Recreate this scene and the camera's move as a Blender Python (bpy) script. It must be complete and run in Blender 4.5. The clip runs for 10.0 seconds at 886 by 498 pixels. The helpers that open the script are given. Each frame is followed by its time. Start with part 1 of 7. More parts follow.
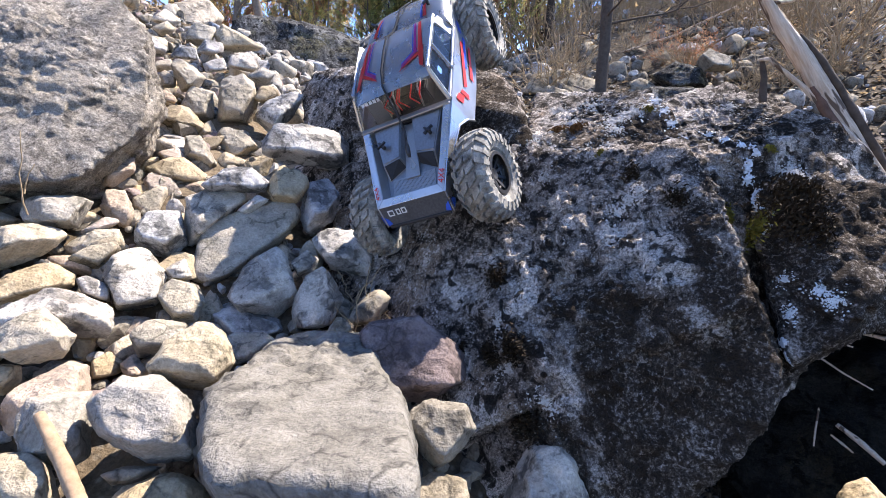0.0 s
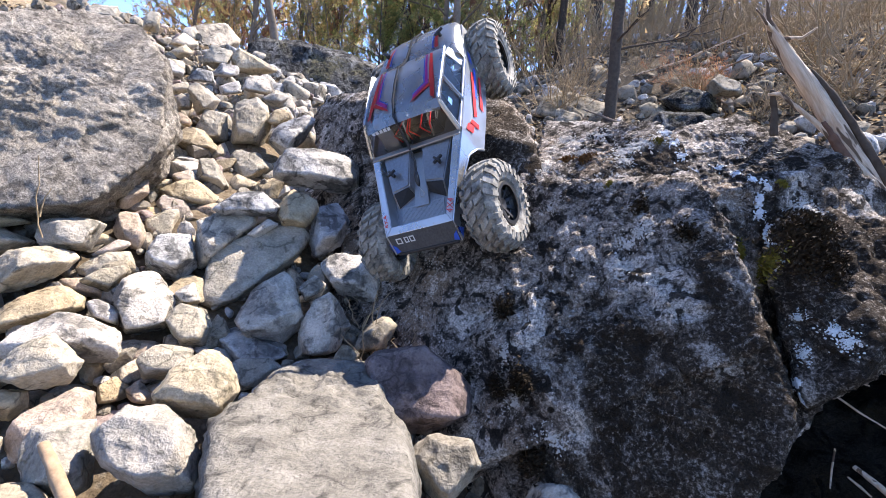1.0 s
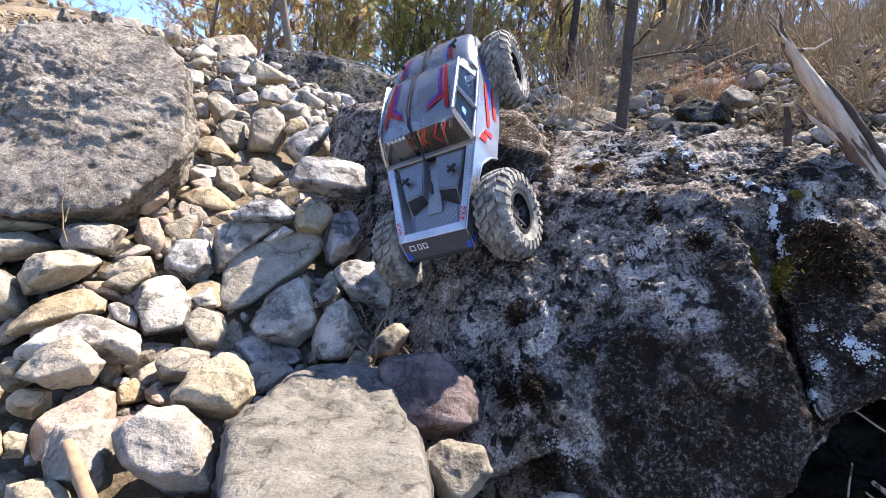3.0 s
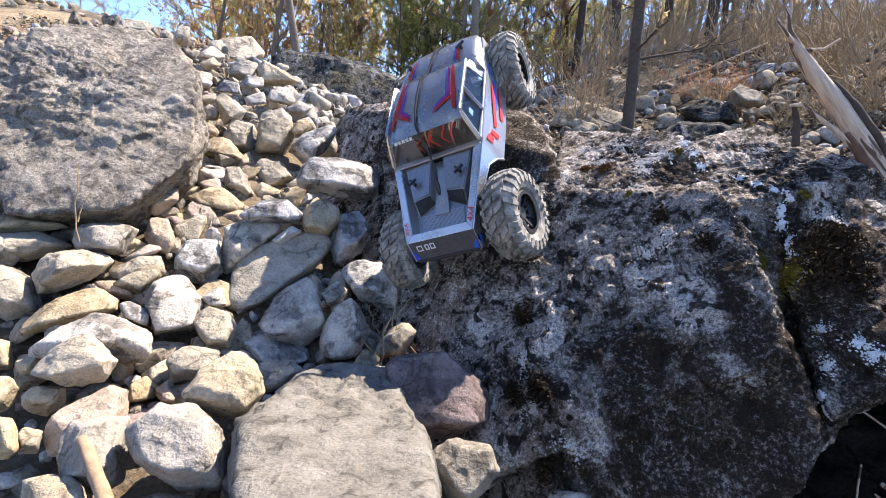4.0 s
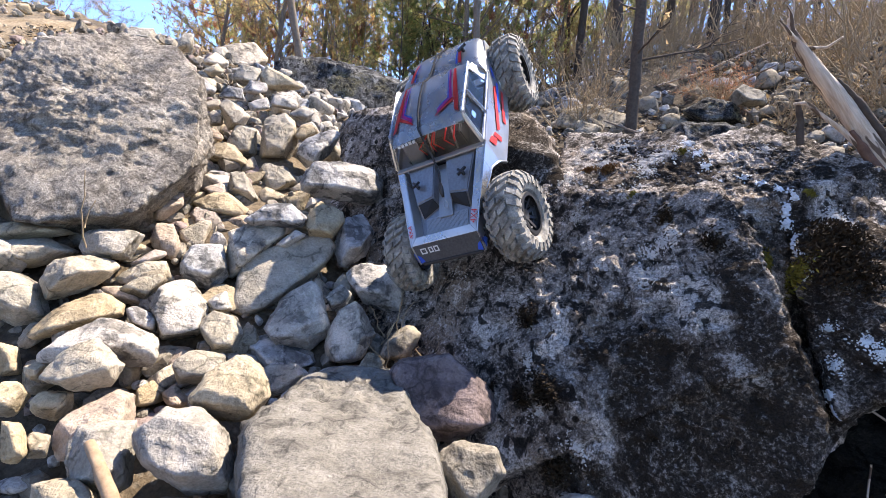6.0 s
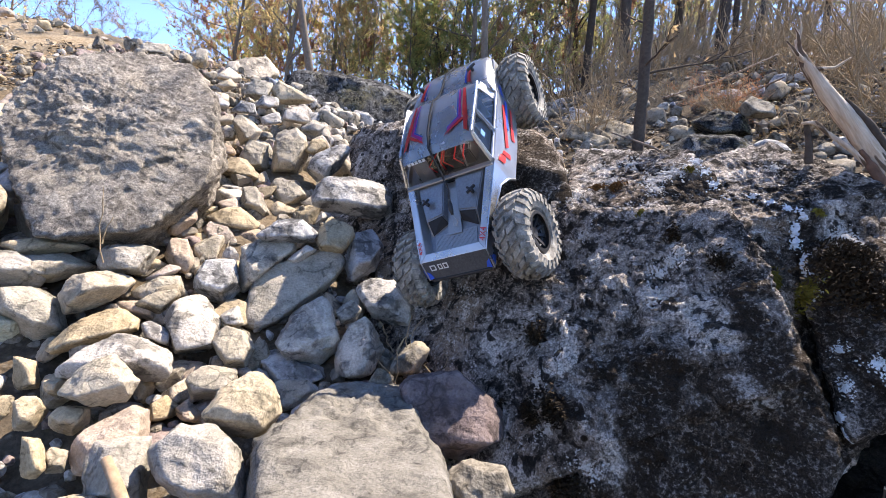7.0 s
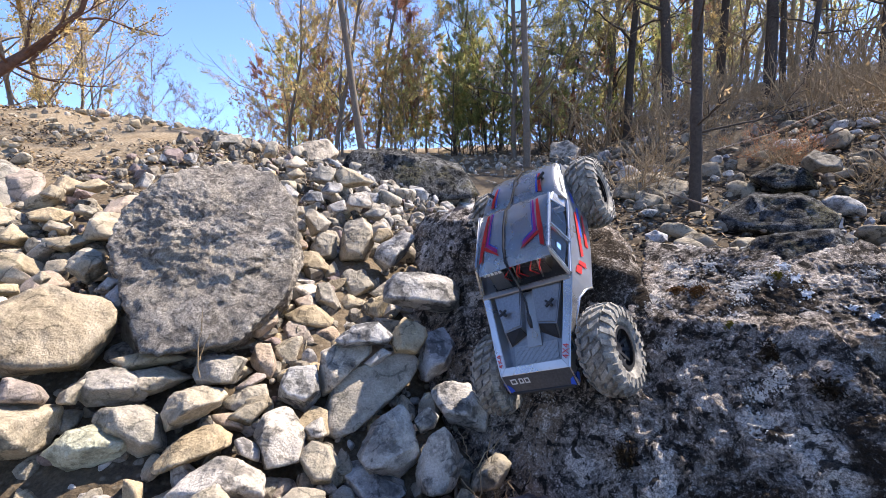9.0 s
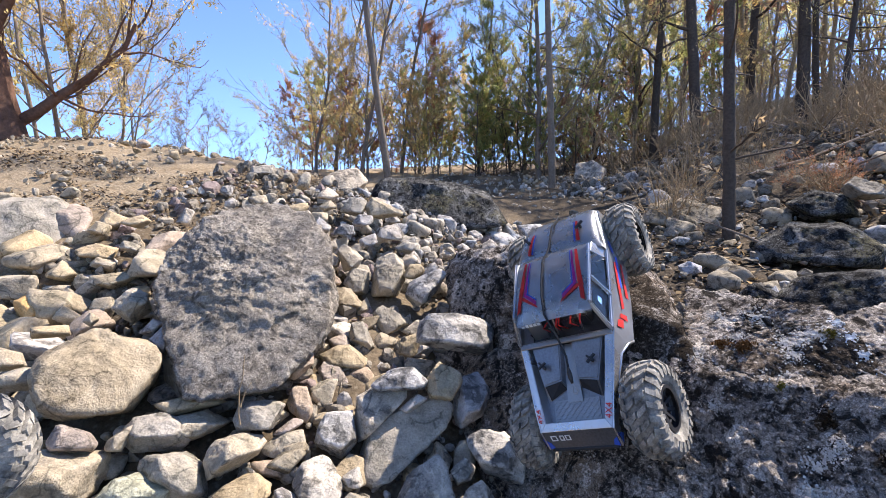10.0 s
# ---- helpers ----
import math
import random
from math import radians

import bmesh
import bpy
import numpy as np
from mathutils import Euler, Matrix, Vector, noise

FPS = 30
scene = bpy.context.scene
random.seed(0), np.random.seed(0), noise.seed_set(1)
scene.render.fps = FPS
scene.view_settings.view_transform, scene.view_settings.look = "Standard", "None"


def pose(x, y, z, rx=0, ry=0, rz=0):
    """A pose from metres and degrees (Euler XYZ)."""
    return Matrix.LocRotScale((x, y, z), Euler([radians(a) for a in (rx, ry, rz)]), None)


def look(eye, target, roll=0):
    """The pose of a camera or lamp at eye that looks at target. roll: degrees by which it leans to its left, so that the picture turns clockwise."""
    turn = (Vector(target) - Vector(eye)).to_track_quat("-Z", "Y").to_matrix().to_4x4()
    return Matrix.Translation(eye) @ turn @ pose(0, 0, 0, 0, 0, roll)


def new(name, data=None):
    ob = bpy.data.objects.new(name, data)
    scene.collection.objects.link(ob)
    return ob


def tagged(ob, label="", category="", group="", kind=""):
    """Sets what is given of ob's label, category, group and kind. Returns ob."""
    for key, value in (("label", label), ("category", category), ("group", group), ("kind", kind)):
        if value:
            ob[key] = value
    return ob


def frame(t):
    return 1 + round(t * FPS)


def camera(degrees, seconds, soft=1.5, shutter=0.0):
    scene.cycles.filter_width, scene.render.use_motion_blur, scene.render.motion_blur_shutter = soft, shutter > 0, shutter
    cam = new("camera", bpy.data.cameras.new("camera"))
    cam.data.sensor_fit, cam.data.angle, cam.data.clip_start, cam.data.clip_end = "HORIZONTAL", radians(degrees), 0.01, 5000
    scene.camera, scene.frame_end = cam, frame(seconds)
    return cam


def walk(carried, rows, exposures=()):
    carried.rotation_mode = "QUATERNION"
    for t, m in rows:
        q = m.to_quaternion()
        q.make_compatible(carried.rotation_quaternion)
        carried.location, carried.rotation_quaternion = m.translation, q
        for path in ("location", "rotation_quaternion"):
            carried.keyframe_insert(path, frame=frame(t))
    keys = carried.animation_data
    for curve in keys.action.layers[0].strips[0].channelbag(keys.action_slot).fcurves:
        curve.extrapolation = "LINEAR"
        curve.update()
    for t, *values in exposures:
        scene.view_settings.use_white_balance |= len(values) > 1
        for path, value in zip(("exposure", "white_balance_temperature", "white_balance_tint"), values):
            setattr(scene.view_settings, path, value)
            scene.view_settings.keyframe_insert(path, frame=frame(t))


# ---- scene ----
cam = camera(88.1, 10.0, soft=0.8)
METRES, EYE, TILT, LEAN, TURN = 0.25, 0.55, -15.0, 0.0, 0.0
ROWS = [
    (0.0, 0.0, 0.0, 0.0, 0.0, 0.0, -0.0),
    (0.5, 0.0026, 0.0098, 0.0368, 0.61, 1.25, -0.64),
    (1.0, -0.0007, 0.0019, 0.0717, 0.95, 2.06, -0.99),
    (1.5, 0.008, 0.008, 0.0762, 1.18, 2.57, -1.11),
    (2.0, 0.0001, -0.0049, 0.0751, 1.51, 2.96, -1.21),
    (2.5, -0.0098, -0.016, 0.064, 1.8, 3.13, -1.38),
    (4.0, -0.0277, -0.0442, 0.0603, 2.8, 3.15, -1.66),
    (4.5, -0.0278, -0.0444, 0.0587, 3.03, 3.22, -1.52),
    (5.0, -0.028, -0.0423, 0.0572, 3.1, 3.33, -1.35),
    (5.5, -0.0272, -0.0397, 0.0554, 3.12, 3.45, -1.19),
    (7.0, -0.038, -0.0822, 0.1065, 4.21, 4.53, -1.43),
    (7.5, -0.0983, -0.1086, 0.2061, 4.96, 6.05, -1.69),
    (8.0, -0.1705, -0.16, 0.3344, 6.26, 7.56, -1.45),
    (8.5, -0.2055, -0.1976, 0.4431, 7.95, 8.81, -0.9),
    (9.0, -0.2563, -0.2127, 0.5223, 9.55, 9.89, -0.66),
    (9.5, -0.2978, -0.2267, 0.5882, 10.87, 10.94, -0.95),
    (10.0, -0.3573, -0.2836, 0.7447, 12.13, 11.73, -1.41),
]
walk(cam, [(t, pose(0, 0, EYE, TILT, LEAN, TURN) @ pose(METRES * x, METRES * y, METRES * z, 90 + pitch, roll, yaw)) for t, x, y, z, yaw, pitch, roll in ROWS],
     [(0.0, 2.82, 6750, 16), (2.5, 2.82, 6950, 16), (5.5, 2.78, 7100, 16), (8.0, 2.62, 7000, 16), (10.0, 2.36, 6900, 16)])

# ---- world and sun ----
SUN_EL, SUN_AZ = 51.0, 50.0          # degrees; azimuth clockwise from +y
world = bpy.data.worlds.new("sky")
scene.world = world
world.use_nodes = True
wn, wl = world.node_tree.nodes, world.node_tree.links
sky = wn.new("ShaderNodeTexSky")
sky.sky_type, sky.sun_disc = "NISHITA", False
sky.sun_elevation, sky.sun_rotation = radians(SUN_EL), radians(SUN_AZ)
sky.altitude = 2500.0
sky.air_density, sky.dust_density, sky.ozone_density = 0.75, 0.0, 7.0
wn["Background"].inputs["Strength"].default_value = 0.090
wl.new(sky.outputs["Color"], wn["Background"].inputs["Color"])
sun = new("sun", bpy.data.lights.new("sun", "SUN"))
sun.data.energy, sun.data.angle, sun.data.color = 2.10, radians(0.55), (1.0, 0.955, 0.87)
ce = math.cos(radians(SUN_EL))
sun.matrix_world = look((0, 0, 0), (-math.sin(radians(SUN_AZ)) * ce, -math.cos(radians(SUN_AZ)) * ce, -math.sin(radians(SUN_EL))))

# ---- materials ----
class Nodes:
    """A small builder for node materials."""

    def __init__(self, name):
        self.mat = bpy.data.materials.new(name)
        self.mat.use_nodes = True
        self.tree = self.mat.node_tree
        self.bsdf = self.tree.nodes["Principled BSDF"]
        self.out = self.tree.nodes["Material Output"]

    def add(self, kind, **values):
        node = self.tree.nodes.new(kind)
        for key, value in values.items():
            if key == "op":
                node.operation = value
            elif key == "blend":
                node.data_type, node.blend_type = "RGBA", value
            elif key == "feature":
                node.feature = value
            else:
                node.inputs[key].default_value = value
        return node

    def link(self, a, b):
        self.tree.links.new(a, b)

    def coords(self, shift=True):
        """Object coordinates in metres, moved about at random from object to object."""
        tc = self.add("ShaderNodeTexCoord")
        if not shift:
            return tc.outputs["Object"]
        info = self.add("ShaderNodeObjectInfo")
        mul = self.add("ShaderNodeMath", op="MULTIPLY")
        self.link(info.outputs["Random"], mul.inputs[0])
        mul.inputs[1].default_value = 37.0
        vec = self.add("ShaderNodeVectorMath", op="ADD")
        self.link(tc.outputs["Object"], vec.inputs[0])
        self.link(mul.outputs[0], vec.inputs[1])
        return vec.outputs[0]

    def noise(self, at, scale, detail=4.0, rough=0.55, distort=0.0):
        n = self.add("ShaderNodeTexNoise", Scale=scale, Detail=detail, Roughness=rough, Distortion=distort)
        self.link(at, n.inputs["Vector"])
        return n.outputs["Fac"]

    def cells(self, at, scale, feature="F1"):
        n = self.add("ShaderNodeTexVoronoi", Scale=scale, feature=feature)
        self.link(at, n.inputs["Vector"])
        return n.outputs["Distance"]

    def add_crack(self, at):
        """Distance to a net of wandering cracks."""
        warp = self.add("ShaderNodeTexNoise", Scale=25.0, Detail=4.0)
        self.link(at, warp.inputs["Vector"])
        mixed = self.add("ShaderNodeVectorMath", op="MULTIPLY_ADD")
        self.link(warp.outputs["Color"], mixed.inputs[0])
        mixed.inputs[1].default_value = (0.05, 0.05, 0.05)
        self.link(at, mixed.inputs[2])
        return self.cells(mixed.outputs[0], 17.0, "DISTANCE_TO_EDGE")

    def ramp(self, fac, *stops):
        r = self.add("ShaderNodeValToRGB")
        e = r.color_ramp.elements
        while len(e) < len(stops):
            e.new(0.5)
        for el, (pos, col) in zip(e, stops):
            el.position = pos
            el.color = (col, col, col, 1) if isinstance(col, (int, float)) else (*col, 1)
        self.link(fac, r.inputs["Fac"])
        return r.outputs["Color"]

    def mix(self, fac, a, b, blend="MIX"):
        m = self.add("ShaderNodeMix", blend=blend)
        for sock, value in ((m.inputs[0], fac), (m.inputs[6], a), (m.inputs[7], b)):
            if isinstance(value, (int, float)):
                sock.default_value = value
            elif isinstance(value, tuple):
                sock.default_value = (*value, 1)
            else:
                self.link(value, sock)
        return m.outputs[2]

    def bump(self, height, strength, distance, under=None):
        b = self.add("ShaderNodeBump", Strength=strength, Distance=distance)
        self.link(height, b.inputs["Height"])
        if under is not None:
            self.link(under, b.inputs["Normal"])
        return b.outputs["Normal"]

    def finish(self, colour, rough=0.85, normal=None, metal=0.0, spec=0.3):
        for name, value in (("Base Color", colour), ("Roughness", rough), ("Metallic", metal), ("Specular IOR Level", spec)):
            sock = self.bsdf.inputs[name]
            if isinstance(value, (int, float)):
                sock.default_value = value
            elif isinstance(value, tuple):
                sock.default_value = (*value, 1)
            else:
                self.link(value, sock)
        if normal is not None:
            self.link(normal, self.bsdf.inputs["Normal"])
        return self.mat


def shade(c, k):
    return tuple(v * k for v in c)


def stone_material(name, base, stain, lichen=0.35, soil=0.5, wear=1.0):
    """Weathered limestone: a base tone, darker weather skin with ragged edges, pale fresh breaks, cracks and pits."""
    n = Nodes(name)
    at = n.coords()
    info = n.add("ShaderNodeObjectInfo")
    broad = n.noise(at, 7.0, 9.0, 0.60, 0.3)
    big = n.noise(at, 20.0, 9.0, 0.64, 0.3)
    mid = n.noise(at, 60.0, 7.0, 0.62, 0.2)
    fine = n.noise(at, 300.0, 4.0, 0.6)
    pits = n.cells(at, 60.0)
    pale = tuple(min(0.8, v * 1.15 + 0.04) for v in base)
    col = n.mix(n.ramp(broad, (0.42, 0.0), (0.62, 0.65 * wear)), base, stain)
    col = n.mix(n.ramp(big, (0.49, 0.0), (0.55, 0.85 * wear)), col, n.mix(n.ramp(mid, (0.40, 0.0), (0.60, 1.0)), shade(stain, 0.5), stain))
    col = n.mix(n.ramp(big, (0.36, lichen * 2.0), (0.45, 0.0)), col, pale)
    col = n.mix(n.ramp(mid, (0.33, soil * wear), (0.41, 0.0)), col, shade(stain, 0.5))
    dots = n.mix(1.0, n.ramp(pits, (0.07, 1.0), (0.15, 0.0)), n.ramp(big, (0.46, 0.0), (0.54, 1.0)), "MULTIPLY")
    col = n.mix(n.mix(1.0, dots, (0.6, 0.6, 0.6), "MULTIPLY"), col, shade(stain, 0.35))
    geo = n.add("ShaderNodeNewGeometry")
    edge = n.mix(1.0, n.ramp(geo.outputs["Pointiness"], (0.515, 0.0), (0.56, 1.0)), n.ramp(mid, (0.40, 0.2), (0.55, 1.0)), "MULTIPLY")
    col = n.mix(n.mix(1.0, edge, (0.65, 0.65, 0.65), "MULTIPLY"), col, pale)
    col = n.mix(0.45, col, n.ramp(fine, (0.3, 0.5), (0.7, 1.45)), "MULTIPLY")
    tint = n.ramp(info.outputs["Random"], (0.0, (0.86, 0.87, 0.90)), (0.4, (1.0, 0.98, 0.93)), (0.75, (1.08, 1.02, 0.92)), (1.0, (1.12, 1.02, 0.86)))
    col = n.mix(1.0, col, tint, "MULTIPLY")
    crack = n.ramp(n.add_crack(at), (0.0, 0.0), (0.05, 1.0))
    col = n.mix(n.mix(1.0, n.ramp(big, (0.47, 0.0), (0.53, 0.75)), n.ramp(crack, (0.0, 1.0), (1.0, 0.0)), "MULTIPLY"), col, shade(stain, 0.3))
    nor = n.bump(big, 0.5, 0.014)
    nor = n.bump(mid, 0.5, 0.008, nor)
    nor = n.bump(n.noise(at, 150.0, 5.0, 0.65), 0.6, 0.0035, nor)
    nor = n.bump(fine, 0.5, 0.0014, nor)
    return n.finish(col, 0.9, nor, 0.0, 0.2)


def boulder_material(name, dark, light, crust, cover=0.5, warm=(0.16, 0.11, 0.07), shade_spot=None, grain=0.6, pits=1.0, soot=1.0):
    """Old limestone: mottled grey weather skin, small pale lichen flecks, brown-black algal patches and pitting, all
    with ragged edges; one flank can be darkened in place of shade.
    """
    n = Nodes(name)
    at = n.coords(False)
    huge = n.noise(at, 3.4, 9.0, 0.62, 0.4)
    blot = n.noise(at, 13.0, 9.0, 0.57, 0.8)
    big = n.noise(at, 36.0, 8.0, 0.57, 0.8)
    mid = n.noise(at, 95.0, 6.0, 0.60, 0.6)
    small = n.noise(at, 210.0, 6.0, 0.74, 0.3)
    fine = n.noise(at, 480.0, 3.0, 0.7)
    warp = n.add("ShaderNodeTexNoise", Scale=140.0, Detail=3.0)
    n.link(at, warp.inputs["Vector"])
    bent = n.add("ShaderNodeVectorMath", op="MULTIPLY_ADD")
    n.link(warp.outputs["Color"], bent.inputs[0])
    bent.inputs[1].default_value = (0.012, 0.012, 0.012)
    n.link(at, bent.inputs[2])
    flecks = n.cells(bent.outputs[0], 85.0)
    dots = n.cells(bent.outputs[0], 230.0)
    holes = n.cells(at, 34.0)
    half = n.mix(0.5, dark, light)
    lift = (1.0 - soot) * 0.5

    def both_of(a, b):
        return n.mix(1.0, a, b, "MULTIPLY")

    def faded(fac, k):
        return n.mix(1.0, fac, (k, k, k), "MULTIPLY")
    col = n.mix(n.ramp(mid, (0.42, 0.0), (0.58, 1.0)), dark, half)
    col = n.mix(n.ramp(big, (0.51, 0.0), (0.54, 0.85)), col, n.mix(n.ramp(small, (0.44, 0.0), (0.56, 1.0)), half, light))
    col = n.mix(n.ramp(blot, (0.55, 0.0), (0.61, 0.4)), col, n.mix(n.ramp(small, (0.42, 0.0), (0.54, 1.0)), half, shade(light, 1.25)))
    col = n.mix(both_of(n.ramp(huge, (0.51, 0.0), (0.57, 0.8)), n.ramp(mid, (0.40, 0.2), (0.55, 1.0))), col, warm)
    col = n.mix(both_of(n.ramp(blot, (0.43, 0.95), (0.47, 0.0)), n.ramp(small, (0.44, 1.0), (0.60, 0.3))), col, shade(dark, 0.45 + lift))
    col = n.mix(faded(both_of(n.ramp(blot, (0.585, 0.0), (0.605, 1.0)), n.ramp(small, (0.42, 0.15), (0.54, 1.0))), cover), col, crust)
    col = n.mix(faded(both_of(n.ramp(flecks, (0.20, 1.0), (0.26, 0.0)), n.ramp(big, (0.46, 0.0), (0.54, 1.0))), cover), col, shade(crust, 0.85))
    col = n.mix(faded(both_of(n.ramp(dots, (0.24, 1.0), (0.32, 0.0)), n.ramp(mid, (0.48, 0.0), (0.56, 1.0))), cover * 0.5), col, crust)
    col = n.mix(faded(n.ramp(small, (0.57, 0.0), (0.61, 1.0)), cover * 0.6), col, crust)
    col = n.mix(n.ramp(big, (0.40, 0.92), (0.44, 0.0)), col, shade(dark, 0.25 + lift))
    col = n.mix(n.ramp(small, (0.36, 0.75), (0.42, 0.0)), col, shade(dark, 0.35 + lift))
    # holes without depth: black dots stand for the shade inside them
    col = n.mix(faded(both_of(n.ramp(holes, (0.14, 0.95), (0.19, 0.0)), n.ramp(big, (0.50, 0.0), (0.54, 1.0))), pits), col, shade(dark, 0.12))
    # paints shade into one flank as a dark spot with a ragged edge
    if shade_spot:
        near = n.add("ShaderNodeVectorMath", op="DISTANCE")
        n.link(at, near.inputs[0])
        near.inputs[1].default_value = shade_spot[:3]
        edge = n.add("ShaderNodeMath", op="MULTIPLY_ADD")
        n.link(blot, edge.inputs[0])
        edge.inputs[1].default_value = 0.45
        n.link(near.outputs["Value"], edge.inputs[2])
        shade_mask = both_of(n.ramp(edge.outputs[0], (shade_spot[3], 0.95), (shade_spot[3] + 0.09, 0.0)), n.ramp(small, (0.46, 1.0), (0.62, 0.45)))
        col = n.mix(shade_mask, col, shade(warm, 0.13))
    col = n.mix(grain, col, n.ramp(fine, (0.38, 0.35), (0.62, 1.6)), "MULTIPLY")
    nor = n.bump(blot, 0.4, 0.02)
    nor = n.bump(big, 0.7, 0.014, nor)
    nor = n.bump(mid, 0.9, 0.008, nor)
    nor = n.bump(small, 1.0, 0.0045, nor)
    nor = n.bump(fine, 0.6, 0.0016, nor)
    return n.finish(col, 0.95, nor, 0.0, 0.12)


STONE = {
    "w": stone_material("grey_white_limestone", (0.375, 0.335, 0.28), (0.25, 0.235, 0.19), wear=0.55),
    "c": stone_material("cream_limestone", (0.39, 0.327, 0.242), (0.275, 0.24, 0.165), wear=0.55),
    "p": stone_material("pinkish_limestone", (0.385, 0.316, 0.27), (0.265, 0.23, 0.19), wear=0.55),
    "o": stone_material("ochre_limestone", (0.40, 0.325, 0.22), (0.24, 0.19, 0.125), wear=0.55),
    "O": stone_material("orange_limestone", (0.52, 0.34, 0.16), (0.40, 0.25, 0.11), wear=0.55),
    "g": stone_material("grey_limestone", (0.48, 0.44, 0.395), (0.22, 0.205, 0.19)),
    "d": stone_material("dark_grey_limestone", (0.46, 0.45, 0.445), (0.14, 0.138, 0.138)),
    "t": stone_material("tan_limestone", (0.29, 0.255, 0.20), (0.16, 0.14, 0.11)),
    "r": stone_material("purple_brown_rock", (0.27, 0.205, 0.185), (0.16, 0.12, 0.11)),
    "B": stone_material("pitted_grey_limestone", (0.185, 0.174, 0.157), (0.125, 0.116, 0.103), wear=0.6),
    "G": stone_material("greenish_white_limestone", (0.47, 0.49, 0.41), (0.36, 0.37, 0.30)),
    "k": stone_material("dark_woodland_stone", (0.22, 0.19, 0.15), (0.07, 0.06, 0.042)),
    # m: mossy rock, its colour blackened to carry deep shade
    "m": boulder_material("shade_black_mossy_rock", (0.010, 0.009, 0.007), (0.024, 0.022, 0.018), (0.05, 0.047, 0.04), 0.2, (0.03, 0.023, 0.012)),
    "D": boulder_material("dark_slab_rock", (0.035, 0.035, 0.036), (0.13, 0.128, 0.125), (0.34, 0.335, 0.32), 0.5, (0.12, 0.105, 0.05)),
}
LOOKS = {
    "w": "pale grey-white limestone stone", "c": "cream limestone stone, sunlit and dusty", "p": "pinkish pale limestone stone",
    "o": "ochre-brown weathered limestone stone", "O": "orange-brown limestone stone", "g": "grey angular limestone stone",
    "d": "dark blue-grey angular stone", "t": "tan broken stone in a gap", "r": "purple-brown broken rock with a dark hole",
    "B": "large pitted pale grey rock", "G": "greenish-white smooth limestone slab", "k": "dark weathered rubble stone", "m": "dark mossy rock blackened for the deep shade at the foot of the boulders", "D": "long dark flat-lying boulder up the bank",
}
# last argument of BOULDER darkens its lower right flank in place of shade
BOULDER = boulder_material("dark_lichened_limestone", (0.062, 0.051, 0.043), (0.44, 0.385, 0.34), (0.78, 0.71, 0.64), 0.72, (0.25, 0.18, 0.125), (0.10, -0.25, -0.08, 0.41))
LEFT_BOULDER = boulder_material("grey_pitted_limestone", (0.225, 0.198, 0.168), (0.41, 0.365, 0.31), (0.53, 0.48, 0.41), 0.4, (0.38, 0.325, 0.25), None, 0.5, 0.25, 0.25)


def plain(name, colour, rough=0.6, metal=0.0, grain=120.0, depth=0.0006, vary=0.25, spec=0.4):
    """A painted, moulded or natural surface with slight blotches and grain."""
    n = Nodes(name)
    at = n.coords()
    a = n.noise(at, grain * 0.12, 4.0)
    b = n.noise(at, grain, 4.0, 0.65)
    col = n.mix(vary, colour, n.ramp(a, (0.3, shade(colour, 0.55)), (0.7, shade(colour, 1.35))))
    col = n.mix(vary, col, n.ramp(b, (0.3, shade(colour, 0.5)), (0.7, shade(colour, 1.4))))
    return n.finish(col, rough, n.bump(b, 0.4, depth), metal, spec)


def soil_material():
    n = Nodes("stony_soil")
    at = n.coords(False)
    big = n.noise(at, 1.6, 6.0, 0.6, 0.5)
    mid = n.noise(at, 14.0, 6.0, 0.65)
    fine = n.noise(at, 120.0, 6.0, 0.7)
    chips = n.cells(at, 70.0)
    sep = n.add("ShaderNodeSeparateXYZ")
    n.link(at, sep.inputs[0])
    wob = n.add("ShaderNodeMath", op="MULTIPLY_ADD")
    n.link(big, wob.inputs[0])
    wob.inputs[1].default_value = 1.2
    n.link(sep.outputs["X"], wob.inputs[2])
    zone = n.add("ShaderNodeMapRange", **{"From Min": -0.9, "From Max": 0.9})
    n.link(wob.outputs[0], zone.inputs["Value"])
    # dark brown base carries the shade of the gaps between the stones
    col = n.mix(n.ramp(big, (0.40, 0.0), (0.62, 1.0)), (0.06, 0.047, 0.034), (0.20, 0.155, 0.105))
    col = n.mix(n.ramp(zone.outputs[0], (0.0, 1.0), (0.14, 0.0)), col, n.mix(n.ramp(mid, (0.4, 0.0), (0.6, 1.0)), (0.22, 0.165, 0.105), (0.46, 0.37, 0.255)))
    # leaf mould towards +x, blackened further for the shade by the boulders
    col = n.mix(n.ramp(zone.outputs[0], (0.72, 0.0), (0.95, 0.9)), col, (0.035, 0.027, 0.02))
    col = n.mix(n.ramp(mid, (0.42, 0.0), (0.62, 0.6)), col, (0.11, 0.08, 0.05))
    col = n.mix(n.ramp(chips, (0.12, 0.35), (0.34, 0.0)), col, (0.34, 0.30, 0.24))
    col = n.mix(0.8, col, n.ramp(fine, (0.28, 0.35), (0.72, 1.5)), "MULTIPLY")
    nor = n.bump(mid, 0.8, 0.02)
    nor = n.bump(fine, 0.7, 0.004, nor)
    return n.finish(col, 0.95, nor, 0.0, 0.15)


